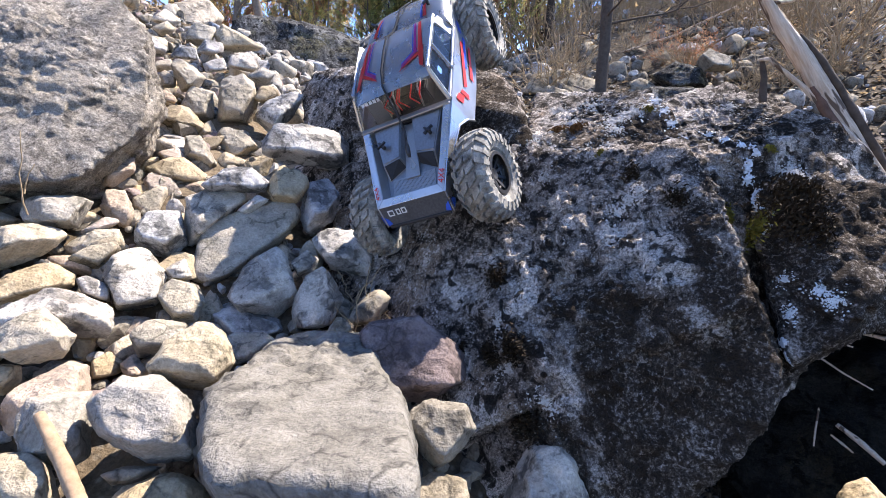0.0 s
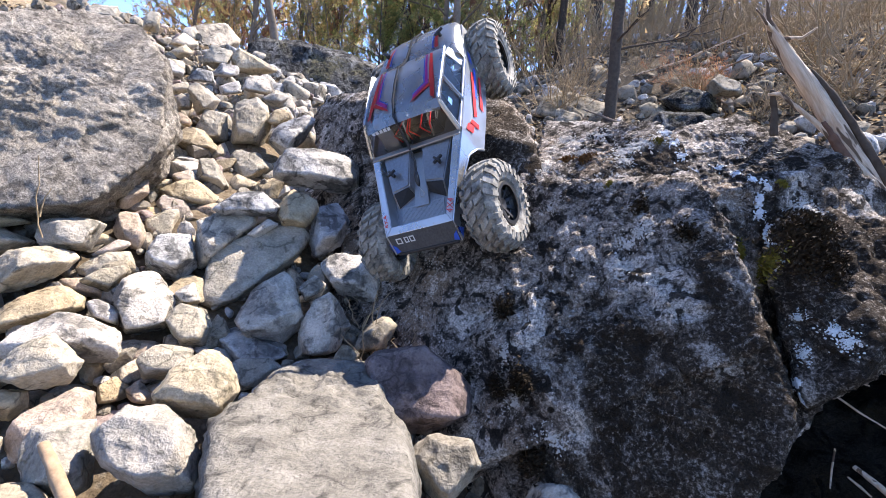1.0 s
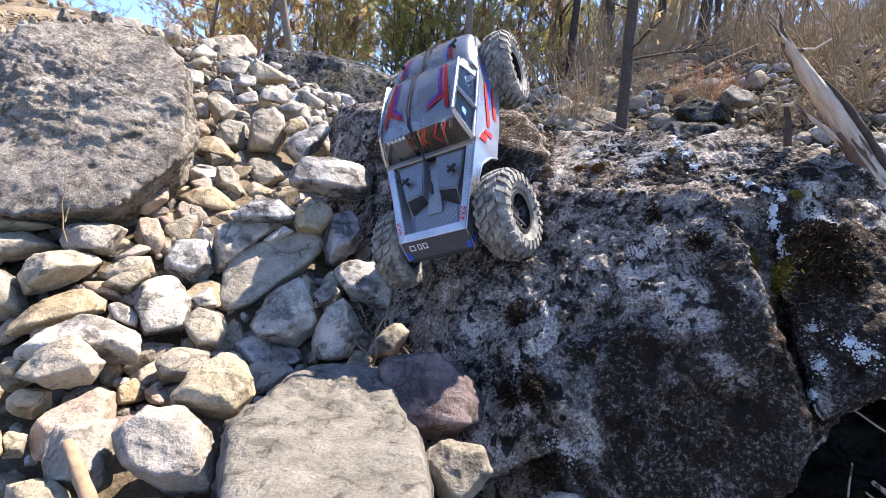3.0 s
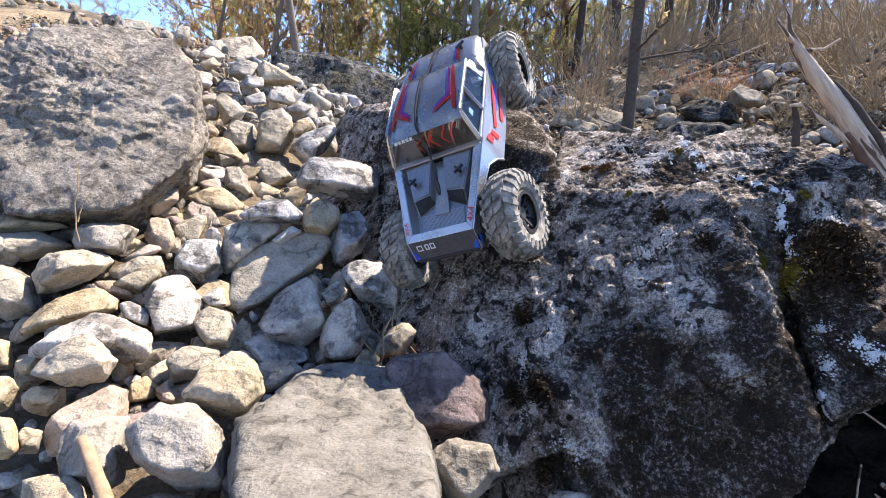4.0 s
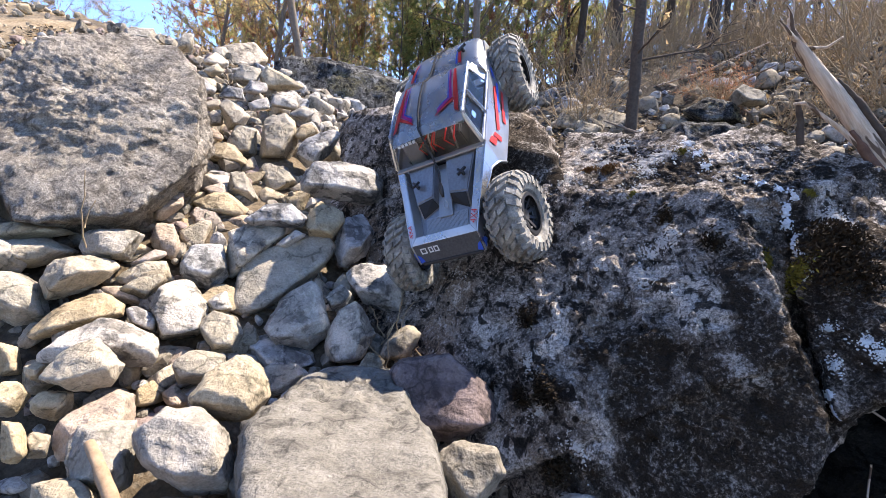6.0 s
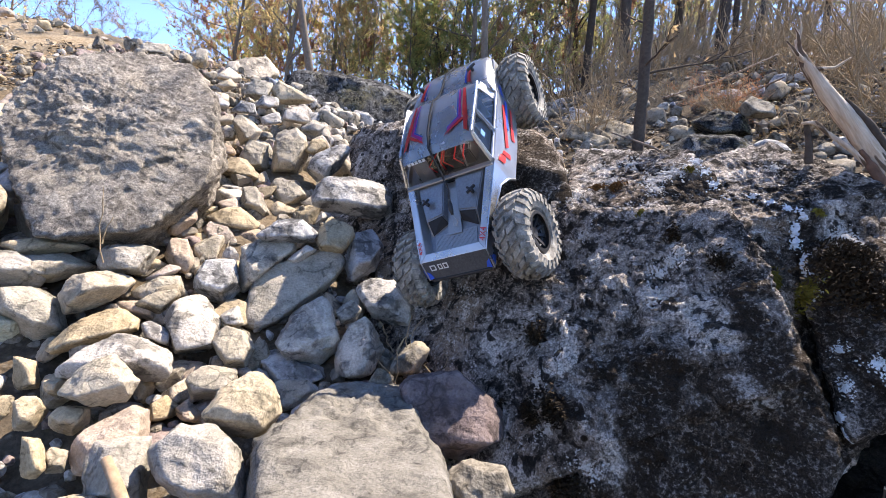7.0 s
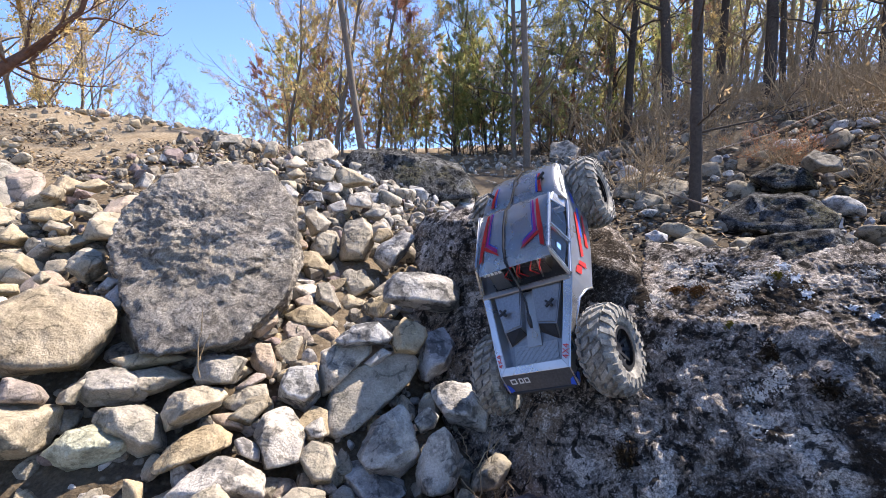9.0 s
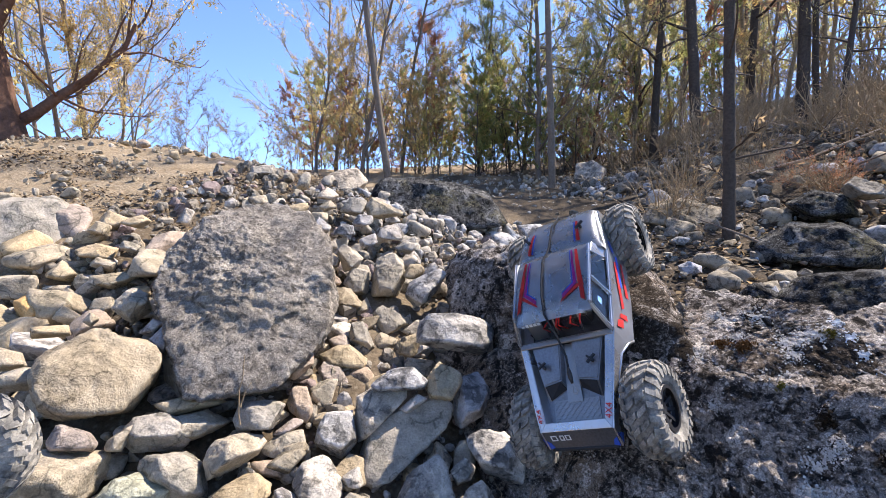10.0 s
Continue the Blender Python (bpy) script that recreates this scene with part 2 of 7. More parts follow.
def leaf_material(name, colour, glow=0.45, other=None):
    """Thin foliage: matt, partly letting light through, and turning to a second colour clump by clump."""
    n = Nodes(name)
    at = n.coords()
    geo = n.add("ShaderNodeNewGeometry")
    a = n.noise(at, 2.2, 3.0)
    b = n.noise(at, 4.5, 3.0)
    col = n.mix(n.ramp(b, (0.46, 0.0), (0.58, 1.0)), colour, other or shade(colour, 1.25))
    vary = n.ramp(geo.outputs["Random Per Island"], (0.0, 0.5), (0.6, 1.0), (1.0, 1.55))
    col = n.mix(0.8, col, vary, "MULTIPLY")
    col = n.mix(0.7, col, n.ramp(a, (0.35, 0.6), (0.65, 1.35)), "MULTIPLY")
    n.finish(col, 0.8, None, 0.0, 0.15)
    tr = n.add("ShaderNodeBsdfTranslucent")
    n.link(col, tr.inputs["Color"])
    mixer = n.add("ShaderNodeMixShader", Fac=glow)
    n.link(n.bsdf.outputs[0], mixer.inputs[1])
    n.link(tr.outputs[0], mixer.inputs[2])
    n.link(mixer.outputs[0], n.out.inputs["Surface"])
    return n.mat


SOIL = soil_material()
BARK = plain("grey_brown_bark", (0.20, 0.16, 0.125), 0.95, 0.0, 60.0, 0.006, 0.6, 0.1)
BARK_DARK = plain("dark_bark", (0.085, 0.068, 0.056), 0.95, 0.0, 60.0, 0.006, 0.6, 0.1)
BARK_RED = plain("red_brown_bark", (0.15, 0.085, 0.06), 0.95, 0.0, 60.0, 0.012, 0.6, 0.1)
TWIG = plain("dry_twigs", (0.32, 0.24, 0.15), 0.95, 0.0, 60.0, 0.002, 0.6, 0.1)


def driftwood():
    n = Nodes("bleached_wood")
    at = n.coords(False)
    mp = n.add("ShaderNodeMapping")
    mp.inputs["Rotation"].default_value = (0.0, radians(36.4), 0.0)
    n.link(at, mp.inputs["Vector"])
    along = n.add("ShaderNodeVectorMath", op="MULTIPLY")
    n.link(mp.outputs[0], along.inputs[0])
    along.inputs[1].default_value = (1.0, 1.0, 0.07)
    grain = n.noise(along.outputs[0], 260.0, 6.0, 0.65, 0.3)
    crack = n.noise(along.outputs[0], 90.0, 3.0, 0.5, 0.4)
    blot = n.noise(at, 22.0, 5.0, 0.6)
    col = n.mix(n.ramp(grain, (0.35, 0.0), (0.65, 1.0)), (0.42, 0.31, 0.22), (0.66, 0.54, 0.42))
    col = n.mix(n.ramp(blot, (0.36, 0.5), (0.48, 0.0)), col, (0.42, 0.34, 0.27))
    col = n.mix(n.ramp(crack, (0.40, 0.95), (0.43, 0.0)), col, (0.10, 0.065, 0.045))
    nor = n.bump(grain, 0.6, 0.002)
    nor = n.bump(crack, 0.7, 0.004, nor)
    return n.finish(col, 0.85, nor, 0.0, 0.2)


DRIFT = driftwood()
STICK = plain("tan_dead_stick", (0.34, 0.235, 0.15), 0.9, 0.0, 90.0, 0.002, 0.6, 0.1)
LEAF_GREEN = leaf_material("cedar_green", (0.30, 0.35, 0.13), 0.72, (0.50, 0.43, 0.17))
LEAF_OLIVE = leaf_material("cedar_olive", (0.62, 0.51, 0.22), 0.72, (0.40, 0.38, 0.16))
LEAF_GOLD = leaf_material("cedar_golden", (0.72, 0.52, 0.23), 0.72, (0.50, 0.42, 0.20))
LEAF_RUST = leaf_material("dead_rust_leaves", (0.34, 0.17, 0.10))
LEAF_TAN = leaf_material("dry_tan_leaves", (0.38, 0.27, 0.15))
MOSS = leaf_material("moss", (0.13, 0.11, 0.02), 0.1)
MOSS_DARK = leaf_material("dark_moss", (0.026, 0.017, 0.009), 0.02)
MOSS_RUST = leaf_material("rust_moss", (0.11, 0.055, 0.02), 0.05)


# ---- mesh tools ----
def lattice(ix, iy, iz, seed):
    h = (ix * 374761393 + iy * 668265263 + iz * 2147483647 + seed * 1274126177) & 0xFFFFFFFF
    h = ((h ^ (h >> 13)) * 1274126177) & 0xFFFFFFFF
    return ((h ^ (h >> 16)) & 0xFFFF) / 65535.0


def vnoise(p, seed=0):
    """Smooth value noise, -1 to 1, at an array of points."""
    i = np.floor(p).astype(np.int64)
    f = p - i
    f = f * f * f * (f * (f * 6 - 15) + 10)
    total = 0.0
    for dx in (0, 1):
        for dy in (0, 1):
            for dz in (0, 1):
                w = np.abs(1 - dx - f[:, 0]) * np.abs(1 - dy - f[:, 1]) * np.abs(1 - dz - f[:, 2])
                total = total + w * lattice(i[:, 0] + dx, i[:, 1] + dy, i[:, 2] + dz, seed)
    return total * 2 - 1


def fbm(p, scale, octaves=4, seed=0, gain=0.5, ridged=False):
    total, amp = np.zeros(len(p)), 1.0
    for k in range(octaves):
        v = vnoise(p * scale, seed + k * 17)
        total += amp * ((1 - 2 * np.abs(v)) if ridged else v)
        scale, amp = scale * 2.03, amp * gain
    return total


def make_mesh(name, verts, faces, mat, smooth=True):
    me = bpy.data.meshes.new(name)
    me.from_pydata([tuple(v) for v in verts] if not isinstance(verts, np.ndarray) else verts.tolist(), [], faces.tolist() if isinstance(faces, np.ndarray) else faces)
    me.materials.append(mat)
    if smooth:
        me.polygons.foreach_set("use_smooth", [True] * len(me.polygons))
    me.update()
    return me


def part(name, bm, mat, parent=None, label="", smooth=False, m=None):
    """Links a bmesh as one mesh object, under a thing if one is given."""
    me = bpy.data.meshes.new(name)
    bmesh.ops.recalc_face_normals(bm, faces=bm.faces[:])
    bm.to_mesh(me)
    bm.free()
    me.materials.append(mat)
    if smooth:
        me.polygons.foreach_set("use_smooth", [True] * len(me.polygons))
    ob = new(name, me)
    if m is not None:
        ob.matrix_basis = m
    if parent is not None:
        ob.parent = parent
    return tagged(ob, label)


SPHERES = {}


def sphere(level):
    """Directions and triangles of an icosphere."""
    if level not in SPHERES:
        bm = bmesh.new()
        bmesh.ops.create_icosphere(bm, subdivisions=level, radius=1.0)
        v = np.array([q.co[:] for q in bm.verts])
        SPHERES[level] = v / np.linalg.norm(v, axis=1)[:, None], np.array([[q.index for q in f.verts] for f in bm.faces])
        bm.free()
    return SPHERES[level]


def chisel(planes, level, crisp=16.0):
    """A convex body about the origin, cut by planes (normal, distance), its edges slightly worn round."""
    dirs, tris = sphere(level)
    all_n = np.array([nrm for nrm, dist in planes], float)
    inv = 1.0 / np.maximum(np.array([dist for nrm, dist in planes], float), 1e-4)
    q = np.maximum(dirs @ all_n.T, 0) * inv
    top = q.max(1)
    total = ((q / top[:, None]) ** crisp).sum(1) ** (1.0 / crisp)
    return dirs / (top * total)[:, None], tris


def roughen(v, size, seed, low=0.05, high=0.022):
    """Uneven, chipped surface on a stone of about that size."""
    out = v / np.linalg.norm(v, axis=1)[:, None]
    p = v / size
    d = low * fbm(p, 1.7, 3, seed) + high * fbm(p, 5.0, 4, seed + 5, 0.6, True)
    return v + out * (d * size)[:, None]


def frame_of(yaw, rise):
    """Right, up and ahead for a heading and a rise in degrees."""
    a, b = radians(yaw), radians(rise)
    w = np.array([-math.sin(a) * math.cos(b), math.cos(a) * math.cos(b), math.sin(b)])
    r = np.array([math.cos(a), math.sin(a), 0.0])
    return r, np.cross(r, w), w


# ---- ground ----
def step(a, b, v):
    u = np.clip((v - a) / (b - a), 0, 1)
    return u * u * (3 - 2 * u)


def ground_height(x, y):
    """The bank of stones, the dip behind the boulders, the plateau and the wooded rise."""
    x, y = np.asarray(x, float), np.asarray(y, float)
    xc, yc = np.clip(x, -2.2, 1.2), np.clip(y, -0.6, 2.4)
    bank = -0.074 - 0.377 * xc + 0.518 * yc - 0.022 * xc * yc - 0.095 * xc * xc - 0.065 * yc * yc - 0.082 - 0.02 * step(0.9, 1.3, -xc) * step(1.5, 0.9, yc)
    # hollow sunk here so the corner by the boulders turns dark
    bank = bank - 0.22 * step(0.42, 0.62, x) * (1 - step(0.5, 0.8, y))
    bank = bank + 0.12 * np.maximum(-xc - 0.75, 0) * step(0.6, 1.1, y)
    bank = bank - 0.08 * np.maximum(x - 1.2, 0) + 0.10 * np.maximum(-2.2 - x, 0)
    left = 0.09 * np.maximum(-x, 0) * np.exp(-np.maximum(y - 2, 0) * 0.12)
    rise = np.where(y < 6, 0.20 * (y - 1.7), 0.86 + 0.14 * np.minimum(y - 6, 22.0))
    back = 0.50 + rise + left + 0.10 * np.clip(x - 2.5, 0, 30)
    a = x / np.maximum(y, 0.5)
    ye = y + 1.2 * np.clip(a - 0.35, 0, 0.8)
    back = back + step(0.13, 0.36, a) * step(2.1, 4.2, ye) * (0.42 + 0.05 * np.clip(ye - 4.2, 0, 14))
    wx = step(-0.6, 0.3, x)
    w = step(1.8, 2.8, y) * (1 - wx) + step(1.0, 1.5, y) * wx
    return bank * (1 - w) + np.minimum(back, 12 + 0 * back) * w


def build_ground():
    def spread(n, near, far):
        u = np.linspace(-1, 1, n)
        k = 7.0
        return near * u + (far - near) * np.sinh(k * u) / np.sinh(k)
    xs, ys = spread(270, 3.0, 260.0), spread(270, 3.0, 260.0) + 1.0
    gx, gy = np.meshgrid(xs, ys)
    p = np.stack([gx.ravel(), gy.ravel(), 0 * gx.ravel()], 1)
    z = ground_height(p[:, 0], p[:, 1])
    z = z + 0.018 * fbm(p, 6.0, 4, 3) + 0.05 * fbm(p, 0.9, 2, 9) * step(2.0, 4.0, p[:, 1])
    p[:, 2] = z
    n = len(xs)
    i = np.arange((n - 1) * (n - 1))
    a = (i // (n - 1)) * n + i % (n - 1)
    faces = np.stack([a, a + 1, a + n + 1, a + n], 1)
    ob = new("ground", make_mesh("ground", p, faces, SOIL))
    return tagged(ob, "brown stony soil of a rubble bank and woodland floor", "ground", kind="structure")


build_ground()


# ---- stones of the bank ----
PLACED = []


def stone(tone, x, y, z, yaw, rise, thick, cuts):
    """A quarried stone: cuts are angle and distance (mm) of the breaks round its broad face, thick its half depth (mm)."""
    r, u, w = frame_of(yaw, rise)
    rng = random.Random(len(PLACED) * 7 + 3)
    top = (np.array((0, 0, 0.85)) - w) / np.linalg.norm(np.array((0, 0, 0.85)) - w)
    planes, broad = [], float(np.mean(cuts[1::2])) > 64
    for ang, dist in zip(cuts[::2], cuts[1::2]):
        m = math.cos(radians(ang)) * r + math.sin(radians(ang)) * u
        f, b = radians(rng.uniform(3, 30) if tone != "B" and not broad else rng.uniform(3, 14)), radians(rng.uniform(5, 25))
        planes.append((m * math.cos(f) - w * math.sin(f), dist / 1000 * math.cos(f)))
        planes.append((m * math.cos(b) + w * math.sin(b), dist / 1000 * math.cos(b)))
    for k in range(3):
        a, t = rng.uniform(0, 6.28), radians(rng.uniform(5, 26) if tone != "B" and not broad else rng.uniform(2, 12))
        side = math.cos(a) * r + math.sin(a) * u
        planes.append((side * math.sin(t) + top * math.cos(t), thick / 1000 * rng.uniform(0.8, 1.05)))
    planes.append((w, thick / 1000 * 1.1))
    size = float(np.mean(cuts[1::2])) / 1000
    level, worn = 5 if size > 0.026 else 4, 600.0 if rng.random() < 0.8 else 80.0
    v, tris = chisel(planes, 4, worn)
    for k in range(9):
        d = Vector((rng.gauss(0, 1), rng.gauss(0, 1), rng.gauss(0, 1))).normalized()
        planes.append((np.array(d), float((v @ np.array(d)).max()) * (rng.uniform(0.82, 0.96) if tone != "B" and not broad else rng.uniform(0.94, 0.99))))
    v, tris = chisel(planes, level, worn)
    v = roughen(v * 1.02, size * 2, len(PLACED) * 31 + 5, 0.014, 0.009 if tone == "B" else 0.028 if tone in "Dm" else 0.018)
    ob = new("stone", make_mesh("stone", v, tris, STONE[tone]))
    ob.location = (x, y, z)
    kind = "rock" if size > 0.09 else "stone"
    wide = "large " if size > 0.06 and not LOOKS[tone].startswith(("large", "long", "dark mossy")) else "small " if size < 0.022 else ""
    tagged(ob, wide + LOOKS[tone] + (" on the bank" if tone not in "Dtm" else ""), kind, "stones of the bank")
    PLACED.append((x, y, size))
    return ob


stone("w", -0.580, 0.677, 0.427, 40, -9, 35, (-165, 38, -100, 24, -32, 34, 72, 26, 85, 23, 152, 35))
stone("w", -0.673, 0.640, 0.419, 46, -9, 38, (-133, 29, -109, 24, -72, 24, 54, 28, 88, 21, 166, 39))
stone("w", -0.583, 0.608, 0.392, 43, -12, 41, (-175, 40, -75, 23, -36, 40, 71, 31, 90, 27, 139, 33))
stone("w", -0.532, 0.683, 0.377, 37, -12, 29, (-164, 38, -117, 25, -77, 19, 6, 36, 81, 21, 126, 23))
stone("o", -0.557, 0.573, 0.344, 44, -16, 39, (-135, 48, -85, 19, -83, 18, -19, 51, 43, 43, 103, 21, 108, 20, 139, 33))
stone("p", -0.538, 0.636, 0.356, 40, -14, 20, (-149, 16, -115, 12, -13, 26, 49, 14, 81, 13))
stone("g", -0.480, 0.596, 0.334, 38, -17, 18, (-168, 15, -126, 11, -15, 19, 50, 11, 97, 20))
stone("g", -0.472, 0.516, 0.326, 42, -19, 46, (-108, 24, -5, 58, 41, 40, 65, 35, 107, 34, 123, 40))
stone("w", -0.450, 0.459, 0.324, 44, -21, 36, (-130, 26, -93, 26, -29, 36, 30, 29, 98, 29, 135, 29))
stone("d", -0.449, 0.635, 0.334, 35, -17, 40, (-170, 34, -92, 41, -21, 38, 25, 37, 102, 43, 148, 38))
stone("w", -0.375, 0.616, 0.307, 31, -20, 28, (-161, 23, -101, 30, -34, 31, 25, 26, 64, 27, 134, 32))
stone("w", -0.370, 0.546, 0.286, 33, -23, 26, (-171, 28, -103, 22, -68, 21, 5, 35, 69, 21, 127, 26))
stone("c", -0.281, 0.467, 0.298, 30, -26, 36, (-155, 40, -119, 32, -84, 36, -43, 40, 10, 38, 37, 40, 111, 32, 134, 35))
stone("c", -0.601, 0.507, 0.305, 49, -18, 24, (-104, 20, -2, 13, 58, 19, 172, 12))
stone("c", -0.531, 0.441, 0.292, 50, -22, 24, (-117, 19, -41, 16, 23, 16, 71, 19, 172, 13))
stone("o", -0.421, 0.516, 0.259, 38, -25, 17, (-88, 13, -36, 17, 33, 15, 112, 15, 174, 15))
stone("p", -0.384, 0.512, 0.260, 36, -26, 14, (-178, 13, -117, 11, -37, 16, 30, 10, 118, 14))
stone("w", -0.292, 0.393, 0.270, 36, -31, 45, (-179, 43, -139, 29, -113, 39, -42, 56, 4, 40, 35, 35, 72, 41, 135, 51))
stone("p", -0.420, 0.427, 0.276, 44, -26, 35, (-174, 36, -71, 24, -3, 38, 52, 37, 105, 20, 155, 30))
stone("w", -0.380, 0.388, 0.261, 43, -29, 40, (-124, 32, -78, 39, -12, 27, 76, 34, 152, 32, 180, 27))
stone("o", -0.451, 0.367, 0.289, 50, -26, 20, (-116, 19, -46, 16, 0, 10, 59, 19, 172, 8))
stone("c", -0.445, 0.385, 0.275, 48, -26, 15, (-110, 12, -17, 9, 52, 11, 134, 12, 179, 9))
stone("c", -0.380, 0.339, 0.239, 48, -31, 39, (-122, 24, -33, 34, 2, 24, 30, 24, 66, 28, 173, 22))
stone("o", -0.468, 0.545, 0.275, 40, -22, 18, (-134, 18, -43, 14, 5, 14, 95, 18, 173, 12))
stone("c", -0.527, 0.474, 0.310, 47, -20, 14, (-136, 11, -37, 9, 6, 12, 101, 10, 179, 10))
stone("o", -0.476, 0.436, 0.290, 47, -23, 22, (-168, 17, -127, 15, -59, 17, -18, 19, 65, 14, 124, 17))
stone("p", -0.544, 0.760, 0.418, 35, -9, 27, (-170, 24, -137, 22, -33, 30, 13, 19, 86, 34, 152, 25))
stone("o", -0.556, 0.841, 0.429, 33, -8, 18, (-160, 19, -82, 16, -5, 17, 87, 17, 134, 16))
stone("p", -0.530, 0.865, 0.437, 31, -7, 26, (-164, 23, -124, 27, -57, 28, 33, 24, 67, 25, 143, 31))
stone("d", -0.456, 0.724, 0.382, 32, -12, 35, (-162, 37, -126, 33, -53, 39, 3, 32, 85, 37, 142, 34))
stone("d", -0.397, 0.658, 0.341, 30, -16, 14, (-152, 14, -88, 13, 10, 13, 113, 12))
stone("g", -0.398, 0.774, 0.410, 27, -10, 38, (-167, 55, -52, 25, -51, 26, 44, 66, 87, 40, 114, 35, 169, 37))
stone("w", -0.358, 0.786, 0.354, 24, -14, 58, (-118, 90, -72, 56, -54, 45, -38, 59, 28, 110, 77, 79, 103, 51, 108, 47, 156, 61, 164, 63))
stone("d", -0.280, 0.963, 0.509, 16, -3, 52, (-108, 41, -100, 38, -76, 57, 30, 73, 78, 41, 86, 42, 115, 62, 169, 89))
stone("w", -0.474, 1.073, 0.508, 23, -3, 35, (-175, 33, -163, 35, -64, 35, -57, 34, -3, 46, 59, 33, 139, 42))
stone("w", -0.501, 0.962, 0.498, 27, -4, 27, (-121, 24, -57, 38, 22, 21, 97, 33, 165, 27, 175, 28))
stone("o", -0.590, 1.078, 0.562, 28, 0, 34, (-169, 42, -123, 27, -90, 32, -45, 48, 36, 29, 79, 31, 148, 41))
stone("p", -0.628, 1.094, 0.612, 29, 2, 17, (-179, 16, -93, 13, -15, 21, 51, 13, 123, 18))
stone("w", -0.584, 1.154, 0.602, 26, 2, 33, (-131, 29, -90, 38, -2, 29, 71, 34, 150, 33))
stone("w", -0.508, 1.185, 0.611, 23, 2, 48, (-92, 55, -23, 46, 3, 45, 46, 59, 103, 57, 168, 39))
stone("w", -0.608, 1.158, 0.667, 27, 4, 31, (-165, 25, -73, 32, -35, 35, 43, 26, 56, 25, 119, 39))
stone("g", -0.661, 1.168, 0.658, 29, 4, 18, (-177, 15, -94, 18, -11, 17, 51, 16, 144, 19))
stone("w", -0.500, 1.346, 0.683, 20, 5, 22, (-124, 23, -103, 19, -38, 23, 76, 19, 117, 19))
stone("o", -0.433, 1.186, 0.625, 20, 3, 22, (-112, 23, -53, 20, 14, 28, 91, 20, 144, 21))
stone("d", -0.394, 1.151, 0.583, 19, 1, 35, (-137, 52, -67, 31, -33, 31, 28, 66, 114, 33, 166, 48))
stone("o", -0.520, 0.909, 0.462, 29, -6, 33, (-151, 41, -105, 21, -31, 52, 46, 29, 88, 28, 111, 31))
stone("p", -0.539, 0.929, 0.495, 30, -4, 16, (-147, 19, -97, 10, 27, 17, 103, 12))
stone("d", -0.357, 0.792, 0.459, 24, -7, 28, (-141, 50, -93, 19, -36, 47, 46, 34, 88, 22, 120, 25))
stone("o", -0.280, 0.828, 0.445, 18, -8, 29, (-165, 34, -100, 33, -35, 32, -2, 36, 61, 32, 145, 31))
stone("d", -0.231, 0.845, 0.407, 15, -10, 33, (-168, 37, -58, 37, -20, 32, 25, 42, 110, 43, 167, 30))
stone("d", -0.172, 0.779, 0.335, 12, -16, 36, (-149, 36, -112, 35, -13, 50, 39, 36, 81, 39, 112, 50))
stone("d", -0.328, 0.781, 0.419, 22, -10, 14, (-108, 19, -60, 9, 60, 20, 125, 9))
stone("g", -0.280, 0.681, 0.307, 22, -19, 42, (-149, 50, -97, 50, -54, 47, -9, 45, 27, 50, 119, 44, 151, 42))
stone("g", -0.227, 0.719, 0.332, 17, -17, 16, (-152, 19, -72, 17, -29, 18, 44, 20, 125, 16))
stone("g", -0.197, 0.671, 0.285, 16, -22, 34, (-177, 37, -116, 46, -81, 41, -27, 36, 24, 37, 114, 45, 151, 31))
stone("d", -0.301, 0.644, 0.258, 24, -23, 31, (-159, 36, -119, 27, -80, 28, -32, 51, 65, 21, 100, 33))
stone("r", -0.043, 0.576, 0.236, 4, -29, 52, (-163, 62, -142, 56, -85, 57, -64, 57, 4, 73, 49, 55, 95, 57, 135, 76))
stone("t", -0.004, 0.454, 0.215, 1, -36, 31, (-142, 31, -132, 32, -42, 31, 22, 38, 86, 32, 137, 36))
stone("t", 0.000, 0.400, 0.169, 0, -44, 26, (-90, 19, 12, 28, 76, 23, 114, 27, 177, 28))
stone("g", 0.123, 0.453, 0.132, -15, -42, 44, (-162, 58, -76, 34, 7, 48, 47, 45, 87, 51, 126, 47, 160, 39))
stone("t", -0.116, 0.672, 0.273, 9, -23, 23, (-83, 22, -34, 22, 50, 34, 125, 19, 152, 23))
stone("t", -0.146, 0.604, 0.273, 13, -25, 12, (-101, 10, -37, 16, 54, 11, 144, 13))
stone("c", -0.256, 0.344, 0.218, 37, -38, 34, (-176, 37, -116, 18, -48, 43, 23, 31, 46, 24, 86, 24, 122, 35))
stone("t", -0.290, 0.354, 0.240, 39, -34, 14, (-150, 13, -103, 7, -77, 11, 66, 7, 87, 8))
stone("o", -0.855, 0.620, 0.506, 50, -14, 70, (-172, 78, -130, 84, -96, 66, -40, 82, -8, 92, 40, 88, 62, 74, 118, 72, 160, 82))
stone("w", -1.560, 1.065, 0.775, 54, 2, 120, (-160, 130, -112, 92, -40, 120, 4, 165, 48, 100, 98, 92, 140, 120))
stone("w", -0.795, 0.487, 0.399, 54, -22, 69, (-109, 33, -35, 67, -16, 77, 73, 37, 106, 44, 178, 70))
stone("G", -0.691, 0.532, 0.359, 47, -25, 45, (-141, 37, -96, 27, -38, 46, 60, 31, 91, 30, 128, 39))
stone("w", -0.658, 0.573, 0.367, 44, -25, 46, (-170, 42, -138, 27, -87, 46, 4, 40, 44, 36, 82, 35))
stone("p", -0.787, 0.519, 0.443, 52, -19, 30, (-158, 26, -108, 17, -37, 35, 26, 22, 62, 18, 150, 27))
